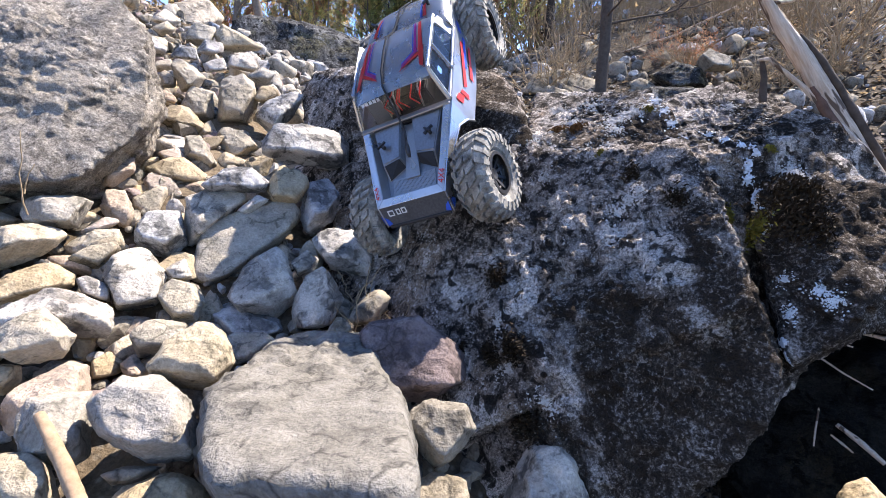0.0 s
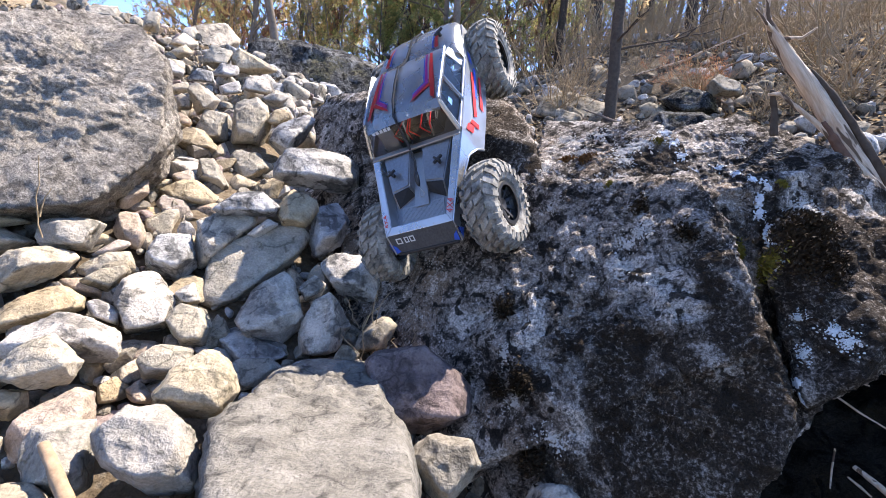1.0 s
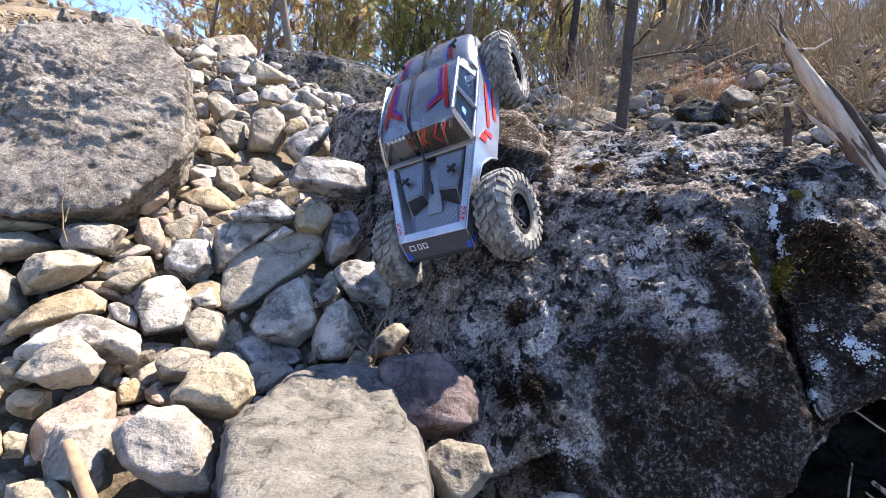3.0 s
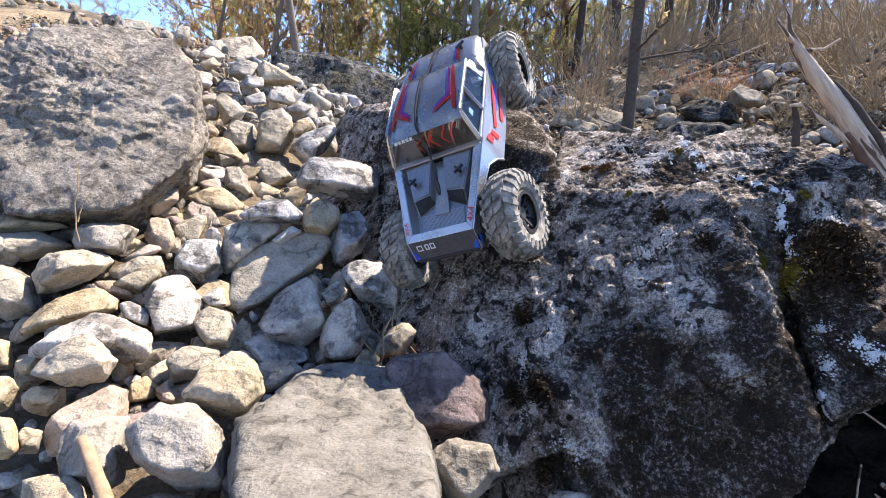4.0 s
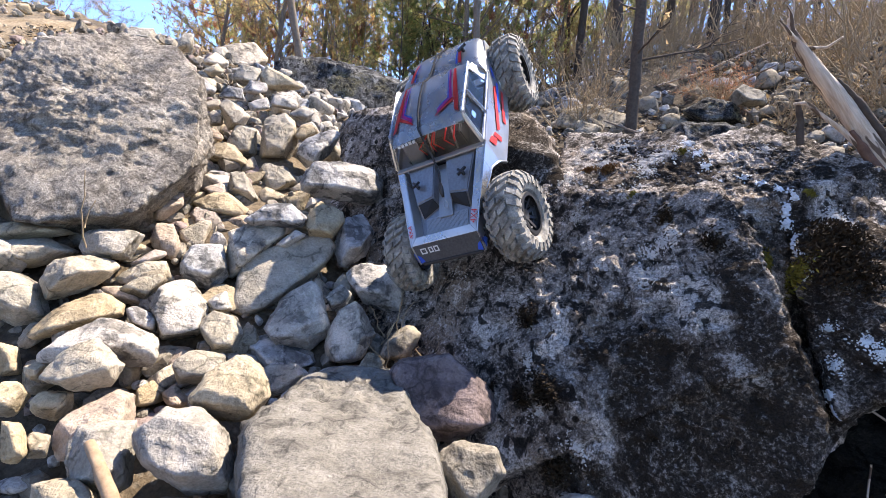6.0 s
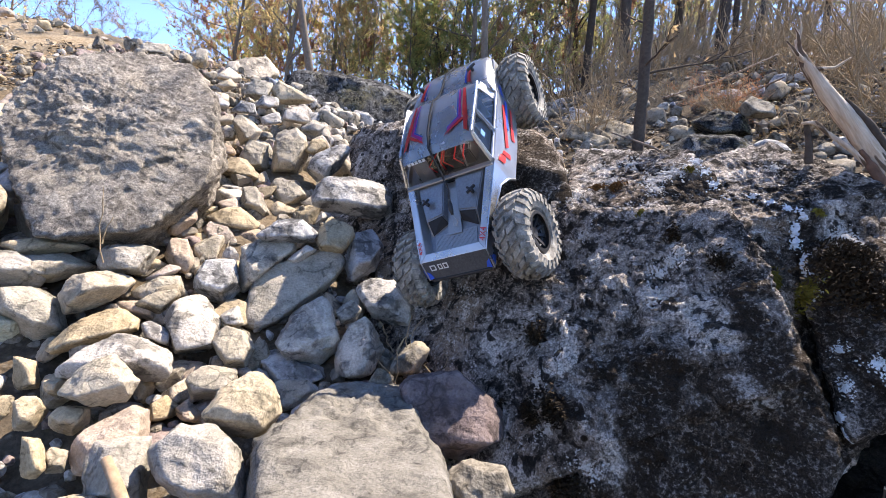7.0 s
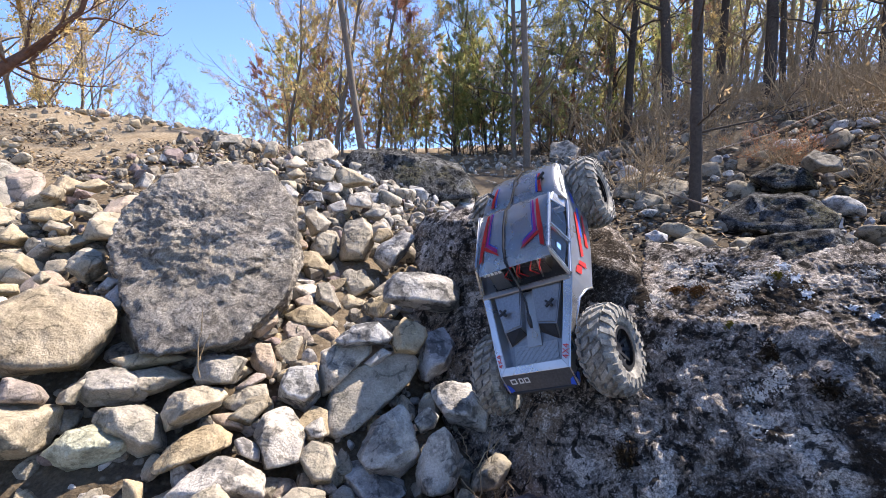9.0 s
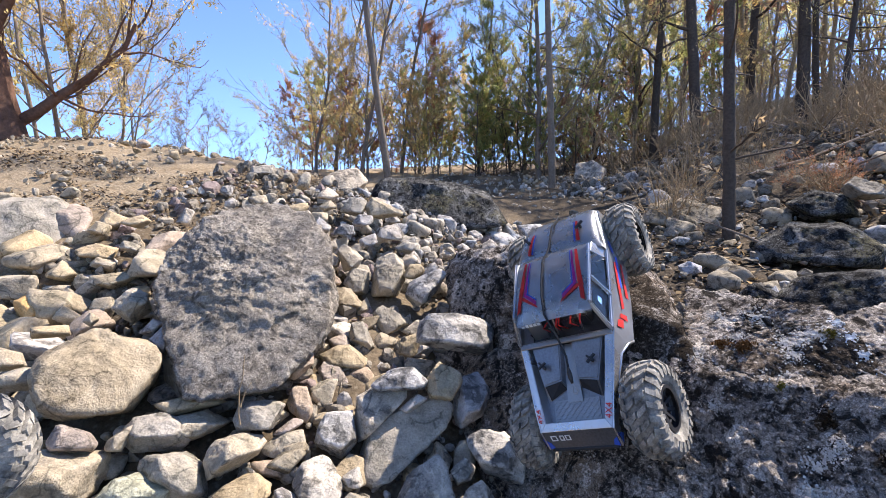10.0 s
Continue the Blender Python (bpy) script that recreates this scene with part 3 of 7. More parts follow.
stone("w", -0.713, 0.600, 0.419, 45, -21, 43, (-151, 42, -106, 26, -36, 53, 19, 43, 56, 33, 89, 33, 136, 44))
stone("p", -0.573, 0.819, 0.474, 30, -16, 21, (-115, 35, -54, 16, -3, 24, 106, 23, 148, 15))
stone("w", -0.936, 0.781, 0.600, 47, -7, 35, (-138, 29, -56, 31, 10, 30, 73, 35, 136, 29))
stone("O", -1.233, 0.802, 0.589, 54, -6, 40, (-166, 29, -107, 29, -25, 32, 41, 28, 119, 31))
stone("c", -1.115, 0.907, 0.639, 48, -5, 34, (-145, 37, -115, 24, -67, 23, 25, 46, 93, 17))
stone("c", -1.190, 0.944, 0.674, 49, -3, 24, (-117, 14, -26, 26, 69, 15, 138, 26))
stone("c", -1.271, 0.905, 0.658, 52, -3, 32, (-112, 20, -72, 26, 42, 22, 134, 24))
stone("c", -1.007, 0.666, 0.569, 53, -9, 24, (-95, 11, -3, 29, 86, 11, 177, 28))
stone("w", -1.108, 0.775, 0.577, 52, -8, 23, (-121, 16, -60, 19, 47, 15, 144, 18))
stone("c", -0.958, 0.706, 0.584, 50, -8, 14, (-136, 11, -50, 10, 42, 11, 142, 10))
stone("w", -1.160, 0.994, 0.717, 47, -1, 20, (-114, 13, -32, 21, 67, 13, 148, 21))
stone("c", -1.244, 0.974, 0.707, 49, -2, 34, (-156, 39, -100, 18, -25, 41, 70, 22, 105, 23))
stone("c", -1.021, 0.597, 0.535, 56, -11, 31, (-93, 19, 12, 24, 61, 17, 177, 21))
stone("w", -0.950, 0.563, 0.512, 56, -13, 32, (-100, 17, -23, 28, 67, 22, 102, 17, 177, 31))
stone("d", -0.801, 0.707, 0.547, 44, -11, 19, (-171, 15, -115, 20, -23, 14, 15, 15, 134, 15))
stone("g", -0.834, 0.724, 0.565, 45, -10, 17, (-123, 17, -41, 12, 69, 17, 134, 12))
stone("c", -0.702, 0.657, 0.447, 42, -18, 28, (-140, 32, -87, 13, 59, 27, 72, 17, 92, 15))
stone("p", -0.621, 0.765, 0.450, 34, -17, 17, (-99, 21, -63, 12, 6, 20, 134, 10))
stone("p", -0.533, 0.697, 0.399, 32, -22, 15, (-113, 18, -65, 8, 70, 17, 119, 9))
stone("t", -0.509, 0.647, 0.367, 32, -26, 21, (-113, 19, -49, 16, 22, 34, 94, 15, 122, 16))
stone("w", -0.737, 0.553, 0.430, 49, -20, 19, (-107, 16, -32, 11, 114, 10, 152, 15))
stone("d", -0.688, 0.876, 0.517, 34, -12, 20, (-152, 18, -49, 21, 14, 18, 120, 20))
stone("w", -1.246, 1.751, 0.998, 33, 7, 39, (-86, 26, 20, 52, 96, 29, 166, 51))
stone("g", -0.972, 1.941, 0.960, 24, 6, 63, (-108, 60, -77, 52, -40, 86, 44, 88, 100, 50, 121, 58))
stone("w", -0.935, 1.522, 0.922, 29, 6, 23, (-96, 28, -13, 20, 71, 33, 155, 18))
stone("w", -0.755, 1.554, 0.825, 23, 3, 31, (-106, 30, -20, 36, 79, 32, 140, 33))
stone("g", -0.869, 1.575, 0.877, 26, 4, 24, (-99, 19, -46, 31, 51, 25, 128, 22))
stone("w", -0.664, 1.585, 0.811, 22, 8, 42, (-170, 54, -106, 30, -84, 31, -33, 75, 64, 29, 135, 55))
stone("g", -0.685, 1.460, 0.774, 25, 7, 25, (-107, 25, -78, 17, -4, 34, 84, 19, 142, 24))
stone("g", -0.575, 1.422, 0.729, 22, 6, 31, (-100, 22, -21, 42, 36, 34, 101, 25, 163, 40))
stone("g", -0.777, 1.332, 0.757, 30, 7, 26, (-167, 24, -99, 23, -34, 27, 49, 20, 151, 24))
stone("w", -0.703, 1.231, 0.698, 29, 5, 19, (-151, 23, -77, 13, 10, 23, 106, 12))
stone("d", -0.705, 1.350, 0.743, 27, 7, 24, (-93, 15, 10, 29, 82, 19, 135, 21))
stone("g", -0.617, 1.328, 0.709, 25, 6, 21, (-166, 29, -79, 14, 10, 26, 108, 14))
stone("w", -0.816, 1.462, 0.826, 29, 9, 21, (-137, 22, -65, 15, 44, 22, 116, 15))
stone("g", -0.783, 1.572, 0.842, 26, 9, 19, (-136, 18, -67, 15, 36, 21, 105, 14))
stone("D", -0.585, 2.045, 0.852, 16, 8, 136, (-163, 240, -107, 131, -89, 105, 33, 236, 74, 112, 85, 105, 88, 113, 138, 233))
stone("g", -0.629, 1.090, 0.610, 26, -6, 14, (-120, 14, -59, 16, 41, 15, 125, 14))
stone("t", -0.503, 0.666, 0.376, 31, -25, 16, (-130, 14, -73, 13, 23, 20, 97, 11))
stone("w", -1.041, 1.133, 0.757, 40, 0, 19, (-113, 16, -27, 18, 68, 20, 122, 15))
stone("c", -1.287, 1.026, 0.767, 49, 1, 24, (-110, 16, -25, 22, 67, 19, 130, 19))
stone("c", -1.208, 1.067, 0.785, 46, 1, 25, (-107, 16, -54, 22, 53, 24, 111, 15))
stone("g", -1.113, 1.145, 0.797, 41, 2, 22, (-104, 24, -22, 17, 51, 27, 147, 15))
stone("w", -0.973, 1.301, 0.847, 34, 4, 19, (-150, 22, -79, 15, 15, 24, 100, 14))
stone("g", 0.450, 5.331, 1.235, -6, 5, 152, (-98, 148, -3, 161, 52, 160, 96, 170, 173, 161))
stone("g", 0.477, 5.142, 1.015, -6, 3, 89, (-89, 84, 3, 95, 89, 87, 175, 95))
stone("D", 0.642, 1.273, 0.539, -29, -8, 111, (-138, 119, -94, 63, -75, 60, 34, 93, 98, 62, 137, 100))
stone("D", 0.993, 2.077, 0.609, -27, -3, 164, (-168, 215, -93, 82, -91, 81, -8, 191, 51, 122, 85, 97, 121, 136))
stone("t", 0.675, 2.747, 0.764, -15, 0, 123, (-100, 81, -87, 78, 7, 177, 74, 85, 100, 95, 151, 172))
stone("D", 0.476, 2.849, 0.719, -11, -1, 80, (-130, 101, -81, 61, 16, 96, 68, 82, 132, 72))
stone("D", 1.204, 2.451, 0.781, -28, 1, 106, (-126, 75, -83, 65, 23, 96, 74, 64, 117, 84))
stone("D", 0.484, 1.348, 0.528, -23, -8, 42, (-161, 43, -90, 28, 15, 41, 67, 29, 142, 44))
stone("t", 1.303, 2.356, 0.849, -30, 2, 75, (-144, 59, -94, 42, 14, 65, 64, 42, 129, 64))
stone("c", 0.499, 0.443, 0.109, -48, -33, 44, (-174, 26, -57, 24, 31, 27, 62, 34, 138, 30, 164, 26))


# ---- loose stones and gravel ----
UNIT = 0.04


def loose_variants(tones, count, seed, level=4):
    """Unit stones to be scattered."""
    made = []
    for k in range(count):
        rng = random.Random(seed + k)
        planes = []
        for j in range(13):
            d = Vector((rng.gauss(0, 1), rng.gauss(0, 1), rng.gauss(0, 1))).normalized()
            s = Vector((d.x * 1.0, d.y * 0.8, d.z * 0.62))
            planes.append((np.array(d), s.length * rng.uniform(0.75, 1.0)))
        planes += [(np.eye(3)[a] * q, 1.25 - 0.15 * a) for a in range(3) for q in (1, -1)]
        v, tris = chisel(planes, level, 300.0)
        v = roughen(v, 1.6, seed + k * 3, 0.02, 0.014) * UNIT
        made.append(make_mesh("stone", v, tris, STONE[tones[k % len(tones)]]))
        made[-1]["tone"] = tones[k % len(tones)]
    return made


def scatter(meshes, count, xs, ys, sizes, seed, group, place, clear=1.0, sink=0.35, power=2.0, keep=lambda x, y: True, joined=""):
    rng = random.Random(seed)
    verts, faces, mats, count_v = [], [], [], 0
    done = tries = 0
    while done < count and tries < count * 30:
        tries += 1
        x, y = rng.uniform(*xs), rng.uniform(*ys)
        s = sizes[0] + (sizes[1] - sizes[0]) * rng.random() ** power
        if not keep(x, y) or any((x - a) ** 2 + (y - b) ** 2 < (clear * (c + s)) ** 2 for a, b, c in PLACED):
            continue
        me = meshes[rng.randrange(len(meshes))]
        z = float(ground_height(x, y))
        m = Matrix.LocRotScale((x, y, z + s * (0.62 - sink)), Euler((rng.uniform(-0.5, 0.5), rng.uniform(-0.5, 0.5), rng.uniform(0, 6.28))), tuple(s / UNIT * q for q in (1, 1, rng.uniform(0.7, 1.1))))
        if joined:
            v = np.empty(len(me.vertices) * 3)
            me.vertices.foreach_get("co", v)
            a = np.array(m)
            verts.append(v.reshape(-1, 3) @ a[:3, :3].T + a[:3, 3])
            faces.append(sphere(3)[1] + count_v)
            count_v += len(verts[-1])
            mats += ["wcpogdtk".index(me["tone"])] * len(faces[-1])
        else:
            ob = new("stone", me)
            ob.matrix_basis = m
            tagged(ob, LOOKS[me["tone"]] + place, "stone", group)
        PLACED.append((x, y, s))
        done += 1
    if joined:
        me = make_mesh(joined, np.concatenate(verts), np.concatenate(faces), STONE["w"])
        for t in "cpogdtk":
            me.materials.append(STONE[t])
        me.polygons.foreach_set("material_index", mats)
        tagged(new(joined, me), group + place, "stones", kind="stuff")


PALE = loose_variants("wcwpgcow", 16, 500)
GREY = loose_variants("gdgwtg", 12, 700)
PALE_FAR = loose_variants("wcwpgcow", 12, 500, 3)
# greyer tones stand for the shade on the upper bank
SHADED_FAR = loose_variants("gwgdwg", 12, 560, 3)
GREY_FAR = loose_variants("kkdktk", 12, 700, 3)
scatter(PALE, 60, (-1.75, -0.72), (0.50, 1.12), (0.034, 0.066), 77, "loose stones of the bank", ", loose on the bank", 0.62, 0.2, 1.0)
scatter(PALE, 60, (-0.9, -0.25), (0.45, 1.1), (0.022, 0.055), 71, "loose stones of the bank", ", loose on the bank", 0.72, 0.2)
scatter(PALE_FAR, 130, (-2.0, -0.25), (0.45, 1.5), (0.022, 0.05), 78, "pale loose stones", " filling the bank", 0.70, 0.2, keep=lambda x, y: y < 0.95 or x > -1.05, joined="bank_rubble")
scatter(GREY, 45, (-0.45, 0.25), (0.5, 1.7), (0.018, 0.045), 73, "grey stones beside the boulder", " wedged beside the boulder", 0.7, 0.2)
scatter(SHADED_FAR, 230, (-1.0, -0.1), (1.1, 2.5), (0.018, 0.06), 72, "pale limestone rubble", " heaped up the bank", 0.72, 0.25, joined="bank_rubble")
scatter(PALE_FAR, 40, (-3.4, -1.0), (0.8, 2.6), (0.012, 0.035), 76, "pale loose stones", " strewn on the dirt bank", 0.9, 0.35, joined="bank_rubble")
scatter(GREY_FAR, 620, (0.2, 3.6), (1.4, 5.2), (0.016, 0.075), 74, "grey rubble", " lying on the woodland floor", 0.75, 0.3, joined="woodland_rubble")
scatter(PALE_FAR, 45, (-0.8, 1.4), (2.0, 7.0), (0.015, 0.05), 75, "pale rubble", " lying on the woodland floor", 0.75, 0.35, joined="woodland_rubble")


def gravel(name, count, xs, ys, sizes, seed, tones, lift, label):
    """Small broken stones past counting."""
    rng = np.random.default_rng(seed)
    dirs, tris = sphere(2 if ys[0] < 0.5 else 1)
    verts, faces, mats = [], [], []
    for k in range(count):
        x, y = rng.uniform(*xs), rng.uniform(*ys)
        s = sizes[0] + (sizes[1] - sizes[0]) * rng.random() ** 3
        z = float(ground_height(x, y)) + lift * rng.random()
        v = dirs * (1 + 0.35 * rng.standard_normal(3))[None, :] * s
        d = rng.standard_normal((6, 3))
        d /= np.linalg.norm(d, axis=1)[:, None]
        for q in d:
            over = np.maximum(v @ q - s * 0.62, 0)
            v = v - over[:, None] * q
        verts.append(v + (x, y, z))
        faces.append(tris + k * len(dirs))
        mats += [int(rng.integers(len(tones)))] * len(tris)
    me = make_mesh(name, np.concatenate(verts), np.concatenate(faces), STONE[tones[0]], False)
    for t in tones[1:]:
        me.materials.append(STONE[t])
    me.polygons.foreach_set("material_index", mats)
    return tagged(new(name, me), label, "gravel", kind="stuff")


# dark tones here put the shade of the gaps into the stone colour
gravel("gravel", 2600, (-1.4, 0.15), (0.25, 1.9), (0.007, 0.03), 5, "tktkgr", 0.02, "small broken limestone filling the gaps of the bank")
gravel("gravel", 1700, (-3.6, -0.6), (0.7, 3.4), (0.004, 0.016), 6, "cwpc", 0.012, "pale gravel strewn over the dirt bank")
gravel("clods", 900, (-3.4, -0.8), (0.9, 3.2), (0.008, 0.026), 9, "oto", 0.012, "dry clods and flakes of eroded tan earth")
gravel("gravel", 1500, (-1.3, 1.2), (2.0, 6.0), (0.006, 0.035), 8, "wcgwt", 0.01, "pale gravel on the flat behind the boulders")
gravel("rubble", 1500, (0.1, 4.0), (1.2, 5.5), (0.01, 0.05), 7, "kktkd", 0.03, "grey rubble of the woodland floor")


# ---- boulders ----
def weather(v, seed, relief, pitting, ledges, chips=0.0):
    """Weathered hollows, small ledges and flaked steps."""
    out = v / np.linalg.norm(v, axis=1)[:, None]
    hollow = np.clip(fbm(v, 26.0, 3, seed + 40) - 0.25, 0, 1)
    ledge = fbm(v * (0.8, 0.8, 1.2), 34.0, 4, seed + 60, 0.55, True)
    pit = np.clip(fbm(v, 75.0, 2, seed + 80) - 0.45, 0, 1)
    grit = fbm(v, 90.0, 3, seed + 90, 0.6, True)
    move = (0.010 * ledge * ledges - 0.022 * hollow) * relief + (0.003 * grit - 0.016 * pit) * pitting
    if chips:
        for freq, depth, step in ((13.0, 0.0060, 3.2), (38.0, 0.0026, 3.0)):
            q = fbm(v * (1.0, 1.0, 1.5), freq, 5, seed + int(freq), 0.55) * step
            k = np.floor(q)
            r = np.clip((q - k - 0.40) / 0.2, 0, 1)
            move = move + chips * depth * (k + r * r * (3 - 2 * r))
    return v + out * move[:, None]


def chunk(centre, yaw, rise, cuts, faces, depth, level, size, seed, low=0.03, high=0.012, back=20, crisp=120.0, relief=0.55, pitting=1.0, ledges=1.0, chips=0.0):
    """One block of a boulder, narrowing to its front: breaks round its middle as in stone(), and broad fronts (normal, offset)."""
    r, u, w = frame_of(yaw, rise)
    c = np.asarray(centre)
    reach = float(np.linalg.norm(c - np.array((-0.01, -0.01, 0.57))))
    planes = []
    for ang, dist in zip(cuts[::2], cuts[1::2]):
        m = math.cos(radians(ang)) * r + math.sin(radians(ang)) * u
        slope = math.atan2(dist / 1000, reach)
        planes.append((m * math.cos(slope) - w * math.sin(slope), dist / 1000 * math.cos(slope)))
        b = radians(back)
        planes.append((m * math.cos(b) + w * math.sin(b), dist / 1000 * math.cos(b)))
    for nx, ny, nz, d in faces:
        nrm = np.array((nx, ny, nz))
        planes.append((nrm, max(d - nrm @ c, 0.01)))
    planes.append((w, depth))
    v, tris = chisel(planes, level, crisp)
    v = roughen(v, size, seed, low, high)
    return weather(v, seed, relief, pitting, ledges, chips) + c, tris


def facet(centre, faces, depth, way, level, size, seed, low, high, crisp=160.0, relief=0.4, pitting=0.9, ledges=0.9):
    """A block bounded by planes (normal, offset) and ending at that depth along way."""
    c = np.asarray(centre)
    planes = [(np.array(f[:3]), max(f[3] - np.array(f[:3]) @ c, 0.005)) for f in faces]
    planes.append((np.asarray(way), depth))
    planes += [(-np.eye(3)[k] * q, 0.6) for k in range(3) for q in (1, -1)]
    v, tris = chisel(planes, level, crisp)
    return weather(roughen(v, size, seed, low, high), seed, relief, pitting, ledges) + c, tris


def plane_at(nrm, p):
    """A front plane with that normal through p."""
    k = math.sqrt(sum(v * v for v in nrm))
    return (*(v / k for v in nrm), sum(a * b for a, b in zip(nrm, p)) / k)


def boulder(name, label, mat, base, *chunks):
    c = np.array(base)
    ob = new(name, make_mesh(name, chunks[0][0] - c, chunks[0][1], mat))
    ob.location = c
    for v, t in chunks[1:]:
        new("block", make_mesh("block", v - c, t, mat)).parent = ob
    return tagged(ob, label, name)


great_boulder = boulder(
    "boulder", "huge dark lichen-covered limestone boulder with a rough sloping face", BOULDER, (0.235, 0.678, 0.279),
    chunk((0.235, 0.678, 0.279), -20, -22,
          (-175, 401, -142, 373, -72, 302, -39, 275, -28, 263, -13, 252, 21, 208, 33, 216, 82, 262, 128, 334, 161, 383),
          ((-0.539, -0.595, 0.596, -0.2144), plane_at((-0.326, -0.504, 0.80), (0.217, 0.690, 0.500)), (-0.664, -0.691, 0.285, -0.3728), (-0.259, -0.879, 0.400, -0.3831), (-0.468, -0.631, 0.618, -0.2233)),
          0.35, 7, 0.5, 11, 0.011, 0.007, relief=0.42, pitting=0.9, ledges=0.9),
    facet((0.25, 0.65, 0.40), ((-0.475, -0.651, 0.592, -0.251), (0.806, -0.213, 0.553, 0.4161), (0.9, -0.325, 0.291, 0.2588), (0.238, -0.805, -0.544, -0.4959), plane_at((-0.117, -0.050, 0.992), (0.224, 0.683, 0.512))),
          0.25, (0.33, 0.91, -0.25), 7, 0.4, 17, 0.008, 0.005, crisp=380.0, relief=0.3, ledges=0.7))
boulder(
    "boulder", "grey-brown lichened boulder wedged behind the great one", BOULDER, (-0.098, 1.090, 0.541),
    chunk((-0.098, 1.090, 0.541), 5, -1,
          (-146, 185, -139, 170, -90, 254, -32, 296, 27, 265, 45, 235, 87, 165, 132, 269),
          ((-0.522, -0.725, 0.448, -0.3944), plane_at((-0.24, -0.50, 0.83), (-0.13, 0.98, 0.60))),
          0.25, 6, 0.4, 23, 0.014, 0.009))
ledge_boulder = boulder(
    "boulder", "dark ledge of weathered rock behind the great boulder", BOULDER, (0.271, 0.808, 0.562),
    chunk((0.271, 0.808, 0.562), -19, 0, (-145, 108, -109, 63, -86, 65, -63, 110, 54, 70, 75, 55, 111, 126),
          (plane_at((-0.235, -0.671, 0.703), (0.332, 0.742, 0.585)), plane_at((-0.365, -0.378, 0.851), (0.295, 0.816, 0.602)), plane_at((0.80, -0.25, 0.55), (0.336, 0.744, 0.585))),
          0.2, 7, 0.3, 31, 0.010, 0.006, crisp=380.0, relief=0.3, ledges=0.7))
APEX = (0.469, 0.802, 0.618)
right_boulder = boulder(
    "boulder", "dark boulder with mossy hollows and white lichen spots", BOULDER, (0.450, 0.723, 0.454),
    facet((0.45, 0.74, 0.50), (plane_at((-0.127, -0.486, 0.865), APEX), plane_at((0.60, 0.10, 0.573), APEX), plane_at((-0.30, 0.50, 0.91), APEX), plane_at((0.10, -0.93, 0.36), (0.420, 0.640, 0.519)),
                               plane_at((-0.85, -0.10, 0.50), (0.345, 0.760, 0.578)), plane_at((0.0, 1.0, 0.1), (0.45, 0.95, 0.50))),
          0.22, (0, 0, -1), 7, 0.3, 41, 0.008, 0.005, crisp=380.0, relief=0.25, ledges=0.6),
    chunk((0.527, 0.625, 0.366), -40, -14, (-168, 67, -159, 61, -146, 86, -40, 100, -14, 77, 50, 113, 86, 141),
          ((-0.641, -0.603, 0.475, -0.4090), plane_at((-0.10, -0.62, 0.78), (0.500, 0.620, 0.485))), 0.20, 6, 0.3, 43, 0.014, 0.009, relief=0.4),
    chunk((0.505, 0.731, 0.322), -35, -15, (-161, 52, -135, 120, -13, 115, 13, 64, 93, 206),
          ((-0.641, -0.603, 0.475, -0.4900),), 0.20, 6, 0.3, 45, 0.03, 0.014))

boulder(
    "boulder", "big grey pitted limestone boulder resting on the stone bank", LEFT_BOULDER, (-0.741, 0.891, 0.602),
    chunk((-0.741, 0.891, 0.602), 36, -7, (-170, 169, -100, 219, -83, 205, -54, 186, -26, 184, 1, 186, 26, 210, 61, 240, 103, 211, 125, 181, 156, 183),
          ((0.257, -0.525, 0.811, -0.0394), plane_at((0.42, -0.72, 0.56), (-0.60, 0.72, 0.56)), plane_at((0.16, -0.74, 0.66), (-0.74, 0.745, 0.62))), 0.2, 7, 0.4, 53, 0.020, 0.010, relief=0.15, pitting=0.35, ledges=0.6, chips=0.42))

boulder(
    "rock", "broad flat-topped pitted pale grey rock in the bank", STONE["B"], (-0.169, 0.507, 0.158),
    chunk((-0.169, 0.507, 0.158), 18, -36, (-173, 124, -151, 115, -102, 99, -7, 134, 6, 123, 20, 121, 69, 146, 94, 133, 128, 129, 159, 132),
          ((0.000, 0.200, 0.980, 0.3822), (-0.108, -0.938, -0.330, -0.3163)), 0.12, 6, 0.25, 71, 0.016, 0.012, crisp=300.0, relief=0.25, pitting=0.8, ledges=0.35, chips=0.3))


# ---- radio-controlled truck ----
def metal_shell():
    n = Nodes("silver_grey_shell")
    at = n.coords(False)
    a = n.noise(at, 14.0, 4.0)
    b = n.noise(at, 260.0, 4.0, 0.7)
    col = n.mix(n.ramp(a, (0.35, 0.0), (0.65, 1.0)), (0.38, 0.39, 0.41), (0.52, 0.53, 0.55))
    col = n.mix(n.ramp(b, (0.56, 0.0), (0.72, 0.5)), col, (0.42, 0.38, 0.32))
    n.finish(col, n.ramp(a, (0.3, 0.20), (0.7, 0.36)), n.bump(a, 0.05, 0.002), 0.8, 0.5)
    n.bsdf.inputs["Coat Weight"].default_value = 0.6
    n.bsdf.inputs["Coat Roughness"].default_value = 0.12
    return n.mat


def tyre_rubber():
    n = Nodes("dusty_rubber")
    at = n.coords()
    a = n.noise(at, 60.0, 5.0, 0.65)
    b = n.noise(at, 420.0, 4.0, 0.7)
    col = n.mix(n.ramp(a, (0.35, 0.0), (0.66, 1.0)), (0.10, 0.096, 0.088), (0.38, 0.355, 0.31))
    col = n.mix(0.6, col, n.ramp(b, (0.3, 0.5), (0.7, 1.4)), "MULTIPLY")
    return n.finish(col, 0.9, n.bump(b, 0.5, 0.0008), 0.0, 0.25)


